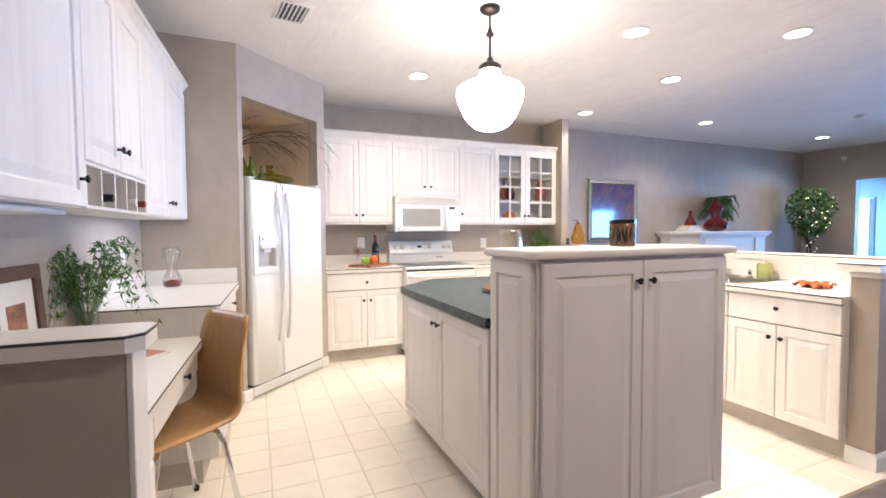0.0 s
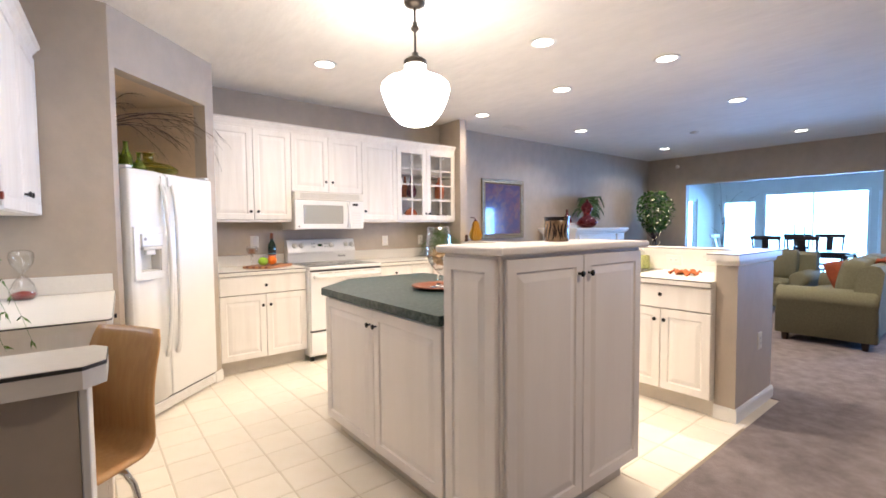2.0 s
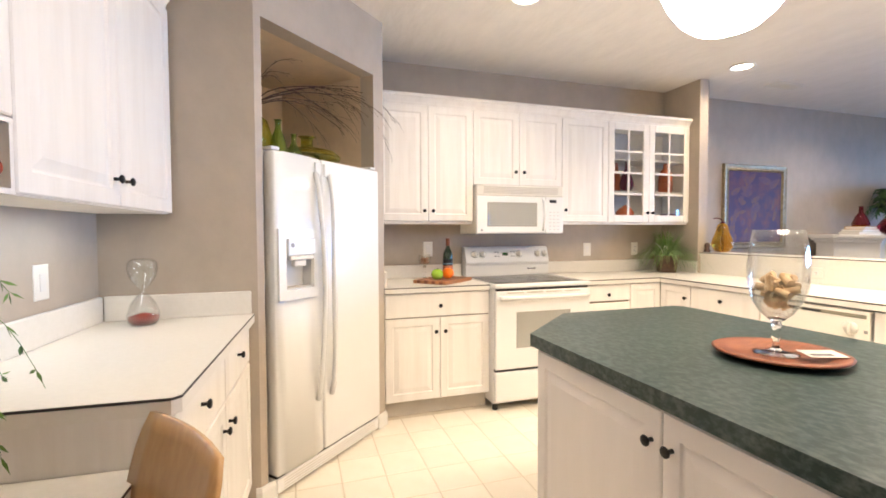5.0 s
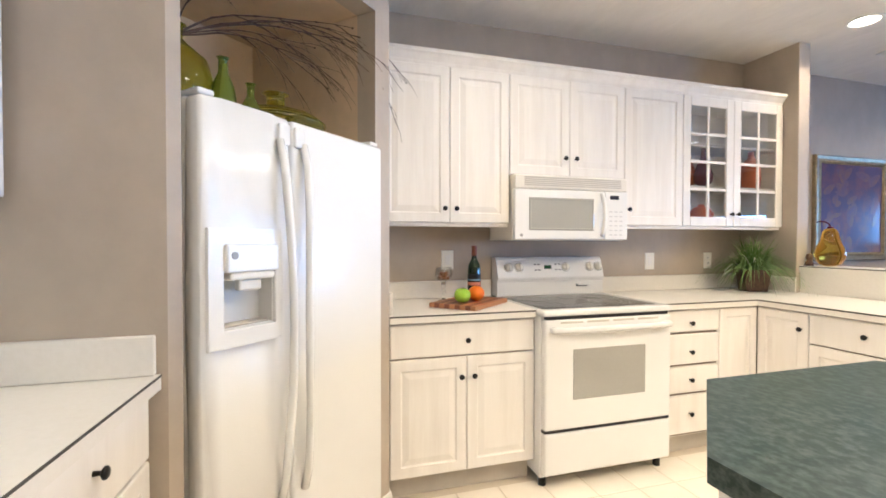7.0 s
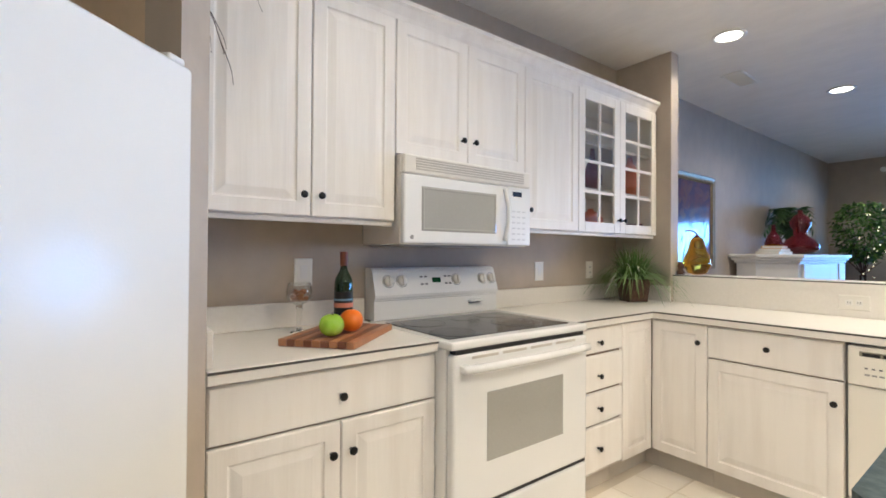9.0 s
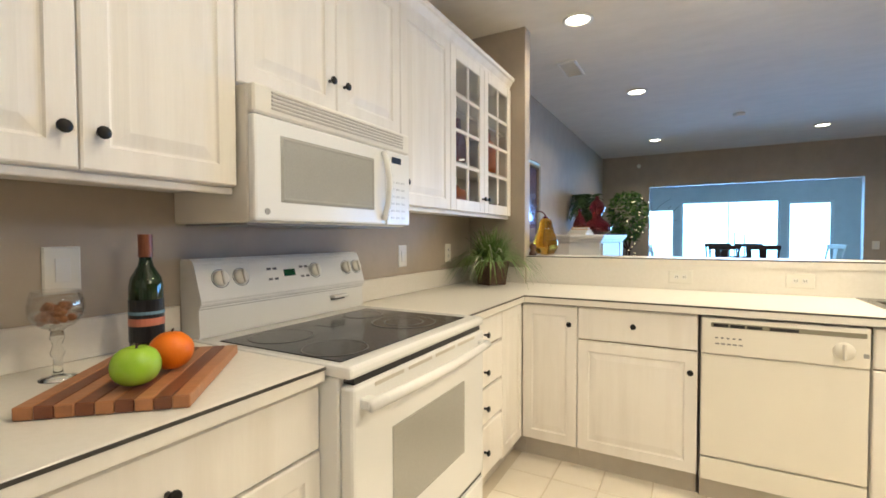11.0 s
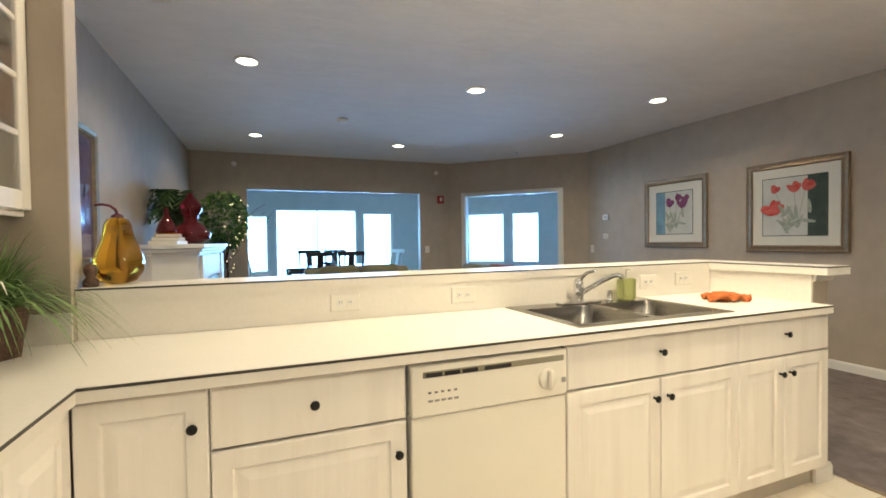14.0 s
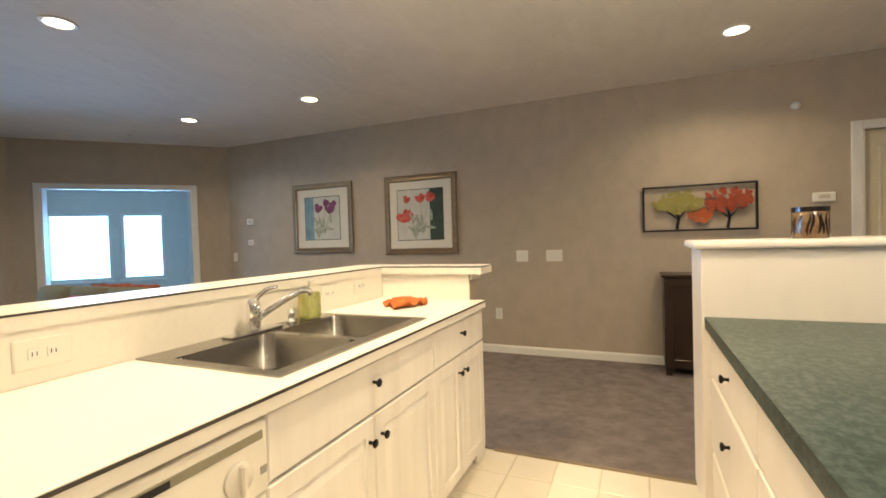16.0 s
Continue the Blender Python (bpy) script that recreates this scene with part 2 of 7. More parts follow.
M_PETPUR = mat("print_purple_petal", (0.12, 0.02, 0.07), 0.7, second=(0.30, 0.10, 0.22), amount=0.8, scale=22)
M_STEM = mat("print_stem", (0.27, 0.30, 0.24), 0.7, second=(0.44, 0.45, 0.38), amount=0.9, scale=26)
M_ARTW = mat("abstract_canvas", (0.10, 0.085, 0.19), 0.12, second=(0.24, 0.12, 0.13), amount=0.8, scale=5, edge=(0.45, 0.7), coat=0.8)
M_ARTW2 = mat("abstract_ochre", (0.20, 0.13, 0.14), 0.15, second=(0.12, 0.10, 0.22), amount=0.9, scale=9, coat=0.8)
M_PLATE = mat("cream_plastic_plate", (0.78, 0.75, 0.68), 0.35)
M_DIAL = mat("panel_print", (0.14, 0.14, 0.15), 0.6)
M_REDBOX = mat("red_plastic", (0.34, 0.02, 0.015), 0.4)
M_SOAP = mat("green_soap", (0.62, 0.66, 0.28), 0.10, transmission=0.7)
M_PAPER = mat("magazine_paper", (0.78, 0.74, 0.68), 0.35, vary=0.05)
M_PAPERR = mat("magazine_salmon", (0.60, 0.20, 0.13), 0.35, vary=0.15, scale=12)
M_PAPERD = mat("magazine_dark_photo", (0.10, 0.035, 0.025), 0.3, second=(0.38, 0.15, 0.07), amount=0.9, scale=28)
M_YELLOW = mat("yellow_orange_gourd", (0.72, 0.33, 0.03), 0.35, vary=0.25, scale=14)
M_CORK = mat("cork_and_pasta", (0.66, 0.49, 0.30), 0.8, second=(0.46, 0.28, 0.14), amount=0.8, scale=40)
M_NUT = mat("nut_shells", (0.42, 0.17, 0.07), 0.6, vary=0.4, scale=30)
M_BASKET = mat("woven_basket", (0.055, 0.025, 0.018), 0.5, second=(0.12, 0.06, 0.035), amount=0.9, scale=45, bump=0.4, bump_scale=90)
M_RATTAN = mat("cream_chair_paint", (0.62, 0.60, 0.55), 0.5, vary=0.1)
M_LAKE = mat("sunroom_wall_paint", (0.64, 0.64, 0.62), 0.6, vary=0.06, scale=5)
M_BLINDS = mat("window_vinyl", (0.75, 0.76, 0.76), 0.4, vary=0.03)
M_STRIPE = mat("animal_stripe_dark", (0.018, 0.012, 0.009), 0.15)
M_STRIPEL = mat("animal_stripe_tan", (0.24, 0.15, 0.075), 0.2, second=(0.10, 0.05, 0.025), amount=0.9, scale=30, coat=0.6)
M_FIREBOX = mat("firebox_black", (0.012, 0.012, 0.014), 0.3)
M_MOSSY = mat("metal_leaf_moss", (0.30, 0.28, 0.07), 0.45, second=(0.26, 0.23, 0.06), amount=0.8, scale=30)
M_RUSTMET = mat("metal_leaf_rust", (0.36, 0.06, 0.025), 0.45, second=(0.24, 0.035, 0.02), amount=0.8, scale=30)
M_ORANGEMET = mat("metal_leaf_orange", (0.42, 0.09, 0.025), 0.45, second=(0.42, 0.08, 0.02), amount=0.8, scale=30)
M_REDSAND = mat("red_sand", (0.28, 0.045, 0.03), 0.9, vary=0.2, scale=60)
M_DOORP = mat("cream_door_paint", (0.66, 0.60, 0.47), 0.45, vary=0.04)

# ---- builders ----


def part(name, bm, material, parent=None, label="", smooth=False):
    me = bpy.data.meshes.new(name)
    bmesh.ops.recalc_face_normals(bm, faces=bm.faces)
    if smooth:
        for f in bm.faces:
            f.smooth = True
    bm.to_mesh(me)
    bm.free()
    me.materials.append(material)
    ob = new(name, me)
    if parent is not None:
        ob.parent = parent
    if label:
        ob["label"] = label
    return ob


def thing(name, m, label, category, group="", kind=""):
    ob = new(name)
    ob.matrix_basis = m
    ob.empty_display_size = 0.1
    return tagged(ob, label, category, group, kind)


def box(x0, y0, z0, x1, y1, z1, bevel=0.0, seg=1, bm=None):
    bm = bm or bmesh.new()
    geo = bmesh.ops.create_cube(bm, size=1.0)
    for v in geo["verts"]:
        v.co = Vector((x0 + (v.co.x + 0.5) * (x1 - x0), y0 + (v.co.y + 0.5) * (y1 - y0), z0 + (v.co.z + 0.5) * (z1 - z0)))
    if bevel:
        edges = list({e for v in geo["verts"] for e in v.link_edges})
        bmesh.ops.bevel(bm, geom=edges, offset=bevel, segments=seg, affect="EDGES", profile=0.5)
    return bm


def grid_solid(us, vs, keep, w0, w1, place):
    """One closed solid out of the kept cells of a grid, from w0 to w1; place turns (u, v, w) into a point."""
    bm = bmesh.new()
    made = {}

    def vert(i, j, k):
        if (i, j, k) not in made:
            made[i, j, k] = bm.verts.new(place(us[i], vs[j], (w0, w1)[k]))
        return made[i, j, k]

    cells = {(i, j) for i in range(len(us) - 1) for j in range(len(vs) - 1) if keep((us[i] + us[i + 1]) / 2, (vs[j] + vs[j + 1]) / 2)}
    for i, j in cells:
        ring = ((i, j), (i + 1, j), (i + 1, j + 1), (i, j + 1))
        for k in (0, 1):
            bm.faces.new([vert(a, b, k) for a, b in (ring if k else ring[::-1])])
        for n, (di, dj) in enumerate(((0, -1), (1, 0), (0, 1), (-1, 0))):
            if (i + di, j + dj) not in cells:
                p, q = ring[n], ring[(n + 1) % 4]
                bm.faces.new((vert(*p, 0), vert(*q, 0), vert(*q, 1), vert(*p, 1)))
    return bm


def prism(points, z0, z1, bevel=0.0, seg=2):
    """An upright prism over a polygon in plan; its rims may be rounded."""
    bm = bmesh.new()
    low = [bm.verts.new((x, y, z0)) for x, y in points]
    high = [bm.verts.new((x, y, z1)) for x, y in points]
    n = len(points)
    bm.faces.new(low[::-1])
    bm.faces.new(high)
    for i in range(n):
        bm.faces.new((low[i], low[(i + 1) % n], high[(i + 1) % n], high[i]))
    if bevel:
        edges = [e for e in bm.edges if abs(e.verts[0].co.z - e.verts[1].co.z) < 1e-6]
        bmesh.ops.bevel(bm, geom=edges, offset=bevel, segments=seg, affect="EDGES", profile=0.5)
    return bm


def lathe(profile, seg=24, bm=None, centre=(0, 0, 0)):
    """A turned body from (radius, height) pairs."""
    bm = bm or bmesh.new()
    rings = []
    for r, z in profile:
        if r < 1e-5:
            rings.append([bm.verts.new((centre[0], centre[1], centre[2] + z))])
        else:
            rings.append([bm.verts.new((centre[0] + r * math.cos(2 * math.pi * i / seg), centre[1] + r * math.sin(2 * math.pi * i / seg), centre[2] + z)) for i in range(seg)])
    for a, b in zip(rings, rings[1:]):
        for i in range(seg):
            j = (i + 1) % seg
            if len(a) == 1 and len(b) == 1:
                continue
            if len(a) == 1:
                bm.faces.new((a[0], b[i], b[j]))
            elif len(b) == 1:
                bm.faces.new((a[i], a[j], b[0]))
            else:
                bm.faces.new((a[i], a[j], b[j], b[i]))
    return bm


def tube(path, radius, seg=8, bm=None, taper=1.0):
    """A round bar along a line of points."""
    bm = bm or bmesh.new()
    pts = [Vector(p) for p in path]
    rings = []
    side = None
    for i, p in enumerate(pts):
        d = (pts[min(i + 1, len(pts) - 1)] - pts[max(i - 1, 0)]).normalized()
        if side is None:
            side = d.cross(Vector((0, 0, 1)) if abs(d.z) < 0.8 else Vector((1, 0, 0)))
        side = (side - d * side.dot(d)).normalized()
        other = d.cross(side).normalized()
        r = radius * (1 + (taper - 1) * i / max(len(pts) - 1, 1))
        rings.append([bm.verts.new(p + r * (math.cos(2 * math.pi * k / seg) * side + math.sin(2 * math.pi * k / seg) * other)) for k in range(seg)])
    for a, b in zip(rings, rings[1:]):
        for k in range(seg):
            bm.faces.new((a[k], a[(k + 1) % seg], b[(k + 1) % seg], b[k]))
    bm.faces.new(rings[0][::-1])
    bm.faces.new(rings[-1])
    return bm


def sweep(section, line, bm=None):
    """Sweeps an open profile (offset outwards, height) along a polyline in plan with mitred corners; the outside is to the right."""
    bm = bm or bmesh.new()
    pts = [Vector(p) for p in line]
    rows = []
    for i, p in enumerate(pts):
        dirs = []
        if i:
            dirs.append((p - pts[i - 1]).normalized())
        if i < len(pts) - 1:
            dirs.append((pts[i + 1] - p).normalized())
        normals = [Vector((d.y, -d.x)) for d in dirs]
        n = sum(normals, Vector((0, 0))) / len(normals)
        n = n / n.length_squared
        rows.append([bm.verts.new((p.x + n.x * o, p.y + n.y * o, z)) for o, z in section])
    for a, b in zip(rows, rows[1:]):
        for k in range(len(section)):
            bm.faces.new((a[k], a[(k + 1) % len(section)], b[(k + 1) % len(section)], b[k]))
    bm.faces.new(rows[0][::-1])
    bm.faces.new(rows[-1])
    return bm


def nested(x0, z0, x1, z1, rings, back, bm=None):
    """A panel facing -y made of nested rectangles (inset, y), closed by a back at y = back."""
    bm = bm or bmesh.new()
    loops = []
    for inset, y in [(rings[0][0], back)] + rings:
        loops.append([bm.verts.new(c) for c in ((x0 + inset, y, z0 + inset), (x1 - inset, y, z0 + inset), (x1 - inset, y, z1 - inset), (x0 + inset, y, z1 - inset))])
    bm.faces.new(loops[0])
    for a, b in zip(loops, loops[1:]):
        for k in range(4):
            bm.faces.new((a[k], a[(k + 1) % 4], b[(k + 1) % 4], b[k]))
    bm.faces.new(loops[-1])
    return bm


RAISED = [(0.0, -0.014), (0.004, -0.018), (0.052, -0.018), (0.056, -0.012), (0.060, -0.0105), (0.064, -0.011), (0.092, -0.0172)]
SLAB = [(0.0, -0.012), (0.006, -0.018)]
KNOB = None


def knob(parent, x, z, y=-0.018):
    global KNOB
    if KNOB is None:
        bm = lathe([(0.0, 0.0), (0.006, 0.0), (0.005, 0.013), (0.009, 0.016), (0.0138, 0.020), (0.0138, 0.024), (0.010, 0.027), (0.0, 0.028)], 12)
        bmesh.ops.rotate(bm, verts=bm.verts, matrix=Matrix.Rotation(radians(90), 3, "X"))
        KNOB = part("knob", bm, M_BLACK, parent, "black metal knob", True)
        ob = KNOB
    else:
        ob = new("knob", KNOB.data)
        ob.parent = parent
        ob["label"] = "black metal knob"
    ob.location = (x, y, z)
    return ob


def door(cab, x0, z0, x1, z1, knob_at=None, style=RAISED, name="door", material=None):
    ob = part(name, nested(x0 + 0.002, z0 + 0.002, x1 - 0.002, z1 - 0.002, style, 0.0), material or M_CAB, cab)
    if knob_at:
        knob(ob, *knob_at)
    return ob


def cabinet(name, m, w, z0, z1, depth, label, fronts, category="cabinet", group="kitchen cabinets", kick=True, hollow=False):
    """A cabinet unit that faces -y in its own frame, x from 0 to w; fronts: (kind, x0, z0, x1, z1, knob)."""
    cab = thing(name, m, label, category, group)
    if not hollow:
        part("body", box(0.001, 0.0005, z0, w - 0.001, depth, z1, 0.001), M_CAB, cab)
    if kick:
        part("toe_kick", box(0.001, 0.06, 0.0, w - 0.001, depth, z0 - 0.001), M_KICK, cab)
    part("shadow_gap", box(0.004, -0.0005, z0 + 0.006, w - 0.004, 0.003, z1 - 0.004), M_GAP, cab)
    for kind, a, b, c, d, k in fronts:
        door(cab, a, b, c, d, k, SLAB if kind == "drawer" else RAISED, "drawer" if kind == "drawer" else "door")
    return cab

# ---- structure ----


def structure(ob, label, category):
    return tagged(ob, label, category, "", "structure")


def wall_run(name, p0, p1, label, openings=(), z0=0.0, z1=CEIL, thick=0.12, ext=(0.0, 0.0), material=M_WALL):
    """A wall from p0 to p1 with the room on its left; openings: (from, to, low, high) along it."""
    a, b = Vector(p0), Vector(p1)
    length = (b - a).length
    us = sorted({-ext[0], length + ext[1], *(v for o in openings for v in o[:2])})
    vs = sorted({z0, z1, *(min(max(v, z0), z1) for o in openings for v in o[2:])})
    bm = grid_solid(us, vs, lambda u, v: not any(o[0] < u < o[1] and o[2] < v < o[3] for o in openings), -thick, 0.0, lambda u, v, w: (u, w, v))
    ob = part(name, bm, material)
    ob.matrix_basis = pose(a.x, a.y, 0, 0, 0, math.degrees(math.atan2(b.y - a.y, b.x - a.x)))
    return structure(ob, label, "wall")


SE0, SE1 = (7.85, SOUTH), (EAST, 1.0)
wall_south = wall_run("wall_south", (LEFT, SOUTH), SE0, "taupe painted wall with framed flower prints", [(0.41, 1.20, 0, 2.03)], ext=(0.45, 0.0))
wall_southeast = wall_run("wall_southeast", SE0, SE1, "slanting taupe wall with a cased opening", [(0.47, 2.13, 0, 2.03)])
wall_east = wall_run("wall_east", SE1, (EAST, BACK), "taupe wall with a wide opening to the sunroom", [(0.57, 3.405, 0, 2.085)], ext=(0.0, 0.12))
wall_north = wall_run("wall_north", (EAST, BACK), (0.98, BACK), "taupe painted wall behind cooker and fireplace", ext=(0.12, 0.12))
wall_return = wall_run("wall_return", (0.98, BACK), (0.98, 4.565), "short taupe wall beside the fridge", thick=0.07)
wall_fridge = wall_run("wall_fridge", (0.98, 4.565), (0.262, 3.847), "slanting taupe wall with the fridge recess", [(0.105, 0.975, 0, 2.285)], thick=0.10)
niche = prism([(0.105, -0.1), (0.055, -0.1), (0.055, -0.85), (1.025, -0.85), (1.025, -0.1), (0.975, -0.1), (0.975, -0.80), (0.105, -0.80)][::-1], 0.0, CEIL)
niche = structure(part("wall_niche", niche, M_NICHE), "tan lining of the fridge recess, lightened in place of light", "wall")
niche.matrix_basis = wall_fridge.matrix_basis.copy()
niche_top = structure(part("ceiling_niche", box(0.106, -0.799, 2.285, 0.974, -0.1, 2.34), M_NICHE), "tan top of the fridge recess, lightened in place of light", "ceiling")
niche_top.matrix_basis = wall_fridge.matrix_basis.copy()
wall_desk = wall_run("wall_desk", (0.262, 3.847), (LEFT, 3.847), "short taupe wall beside the desk", thick=0.08, ext=(0.0, 0.12))
wall_west = wall_run("wall_west", (LEFT, 3.847), (LEFT, SOUTH), "taupe painted wall behind the desk", ext=(0.02, 0.12))
wall_west.matrix_basis = WEST @ wall_west.matrix_basis
column = structure(part("wall_column", box(3.872, 4.77, 0, 3.975, BACK, CEIL, 0.004), M_WALL), "narrow taupe wall end beside the upper cabinets", "wall")

wall_sun_n = wall_run("wall_sunroom_north", (12.6, 5.0), (EAST, 5.0), "pale sunroom wall with a window", [(1.0, 2.1, 0.6, 1.9)], ext=(0.12, -0.125), material=M_LAKE)
wall_sun_e = wall_run("wall_sunroom_east", (12.6, 0.2), (12.6, 5.0), "pale sunroom wall with large windows",
                      [(1.035, 1.79, 0.55, 1.95), (1.90, 3.76, 0.06, 2.02), (3.88, 4.63, 0.55, 1.87)], ext=(0.05, 0.12), material=M_LAKE)
wall_sun_s = wall_run("wall_sunroom_southeast", (10.4, -2.0), (12.6, 0.2), "slanting sunroom wall with two windows", [(0.40, 1.09, 0.68, 1.90), (1.23, 2.19, 0.68, 1.90)], ext=(0.05, 0.0), material=M_LAKE)
wall_sun_w = wall_run("wall_sunroom_south", (8.2, -2.0), (10.4, -2.0), "plain pale sunroom wall", ext=(0.1, 0.05), material=M_LAKE)
wall_sun_x = wall_run("wall_sunroom_west", (8.1, -0.66), (8.2, -2.0), "plain pale sunroom wall end", material=M_LAKE)

ceiling = structure(part("ceiling", box(-0.95, -2.2, CEIL, 12.8, 5.35, CEIL + 0.1), M_CEIL), "off-white ceiling with a brushed plaster texture", "ceiling")
carpet = structure(part("carpet_floor", prism([(-0.95, -2.2), (12.8, -2.2), (12.8, 5.35), (4.02, 5.35), (4.02, CARPET), (-0.95, CARPET)], -0.1, 0.006), M_CARPET), "taupe cut-pile carpet", "carpet")
vinyl = structure(part("floor", box(-0.95, CARPET, -0.1, 4.02, 5.35, -0.003), M_GROUT), "cream square vinyl tiles with tan joints", "floor")
strip = structure(part("threshold_strip", box(0.1, CARPET - 0.006, -0.01, 3.3, CARPET + 0.014, 0.0065, 0.002), mat("edge_strip", (0.30, 0.23, 0.16), 0.5, vary=0.2)), "thin tan strip between tile and carpet", "trim")
sunfloor = structure(part("floor_sunroom", box(EAST + 0.1, -2.1, 0.0, 12.62, 5.05, 0.012), mat("pale_floor_tile", (0.55, 0.53, 0.50), 0.25, vary=0.08, scale=3)), "pale sunroom floor", "floor")
backdrop = structure(part("backdrop", sweep([(0.0, -1.0), (0.0, 6.0), (0.1, 6.0), (0.1, -1.0)], [(8.0, -6.0), (14.5, -5.5), (16.5, -1.0), (16.5, 6.0), (13.0, 9.5), (9.0, 9.5)][::-1]), M_SKY), "bright overcast daylight outside the windows", "backdrop")

BB = [(0.0, 0.0), (0.014, 0.0), (0.014, 0.07), (0.007, 0.088), (0.0, 0.09)]


def baseboard(line):
    return structure(part("baseboard", sweep(BB, line[::-1]), M_TRIM), "white painted wooden baseboard", "baseboard")


def on_se(s, off=0.0):
    d = (Vector(SE1) - Vector(SE0)).normalized()
    return (SE0[0] + d.x * s - d.y * off, SE0[1] + d.y * s + d.x * off)


baseboard([(0.85, SOUTH), SE0, on_se(0.39)])
baseboard([on_se(2.21), SE1, (EAST, 1.575)])
baseboard([(EAST, 4.405), (EAST, BACK), (7.75, BACK)])
baseboard([(5.75, BACK), (4.04, BACK)])
baseboard([(0.32, 3.905), (0.262, 3.847), (0.24, 3.847)])
baseboard([(0.98, 4.60), (0.98, 4.565), (0.915, 4.50)])


def casing(name, m, s0, s1, top, label, face=0.0, w=0.07):
    """A door casing of two legs and a head on the face of a wall, with jamb liners."""
    c = thing(name, m, label, "door frame", "", "structure")
    part("leg", box(s0 - w, face, 0.0, s0, face + 0.018, top + w, 0.004), M_TRIM, c)
    part("leg", box(s1, face, 0.0, s1 + w, face + 0.018, top + w, 0.004), M_TRIM, c)
    part("head", box(s0, face, top, s1, face + 0.017, top + w, 0.004), M_TRIM, c)
    part("jamb", box(s0, face - 0.13, 0.0, s0 + 0.015, face + 0.01, top), M_TRIM, c)
    part("jamb", box(s1 - 0.015, face - 0.13, 0.0, s1, face + 0.01, top), M_TRIM, c)
    return c


casing("door_1", wall_southeast.matrix_basis.copy(), 0.47, 2.13, 2.03, "white cased opening to the sunroom")
d2 = casing("door_2", wall_south.matrix_basis.copy(), 0.41, 1.20, 2.03, "cream panelled door in a white frame")
leaf = part("door_leaf", box(0.427, -0.07, 0.01, 1.183, -0.03, 2.025, 0.003), M_DOORP, d2, "cream painted panel door")
for px, pz0, pz1 in ((0.52, 0.2, 0.9), (0.84, 0.2, 0.9), (0.52, 1.0, 1.9), (0.84, 1.0, 1.9)):
    bmp = nested(px, pz0, px + 0.25, pz1, [(0.0, 0.0), (0.012, -0.006), (0.03, -0.001)], 0.004)
    bmesh.ops.rotate(bmp, verts=bmp.verts, cent=(px + 0.125, 0, 0), matrix=Matrix.Rotation(math.pi, 3, "Z"))
    bmesh.ops.translate(bmp, verts=bmp.verts, vec=(0, -0.028, 0))
    part("panel", bmp, M_DOORP, leaf)


def window(name, wall, s0, s1, low, high, label, mullions=()):
    w = thing(name, wall.matrix_basis.copy(), label, "window", "sunroom windows", "structure")
    f = 0.05
    bars = [(s0, s0 + f), (s1 - f, s1)] + [(mx - 0.011, mx + 0.011) for mx in mullions]
    us = sorted({v for b in bars for v in b})
    bm = grid_solid(us, [low, low + f, high - f, high], lambda u, v: v < low + f or v > high - f or any(b[0] < u < b[1] for b in bars), -0.09, -0.03, lambda u, v, w: (u, w, v))
    part("window_frame", bm, M_BLINDS, w)
    part("window_sill", box(s0 - 0.03, -0.03, low - 0.03, s1 + 0.03, 0.03, low - 0.002, 0.004), M_TRIM, w)
    cuts = [s0 + f] + [x for mx in mullions for x in (mx - 0.011, mx + 0.011)] + [s1 - f]
    for a, b in zip(cuts[::2], cuts[1::2]):
        p = part("pane", box(a, -0.063, low + f, b, -0.058, high - f), M_PANE, w)
        p.visible_shadow = False
    return w


window("window_1", wall_sun_e, 3.88, 4.63, 0.55, 1.87, "white-framed sunroom window, bright outside")
window("window_2", wall_sun_e, 1.90, 3.76, 0.06, 2.02, "wide white-framed sliding glass door, bright outside", (2.83,))
window("window_3", wall_sun_e, 1.035, 1.79, 0.55, 1.95, "white-framed sunroom window, bright outside")
window("window_4", wall_sun_s, 0.40, 1.09, 0.68, 1.90, "white-framed window in the slanting wall")
window("window_5", wall_sun_s, 1.23, 2.19, 0.68, 1.90, "white-framed window in the slanting wall")
window("window_6", wall_sun_n, 1.0, 2.1, 0.6, 1.9, "white-framed side window of the sunroom")

# half walls with their ledges


def grown(points, d):
    """A counter-clockwise polygon moved outwards by d."""
    n = len(points)
    out = []
    for i in range(n):
        p, q, r = Vector(points[i - 1]), Vector(points[i]), Vector(points[(i + 1) % n])
        a, b = (q - p).normalized(), (r - q).normalized()
        na, nb = Vector((a.y, -a.x)), Vector((b.y, -b.x))
        m = (na + nb) / 2
        out.append(tuple(q + d * m / m.length_squared))
    return out


def slab_top(name, points, z0, z1, label, category, kind="", m=Matrix()):
    t = thing(name, m, label, category, "", kind)
    part("edge_band", prism(points, z0, z1 - 0.0075), M_LAM, t)
    part("edge_seam", prism(grown(points, 0.0008), z1 - 0.0075, z1 - 0.0012), M_LINE, t, "dark laminate seam")
    part("top_sheet", prism(grown(points, -0.0005), z1 - 0.0012, z1), M_LAM, t)
    return t


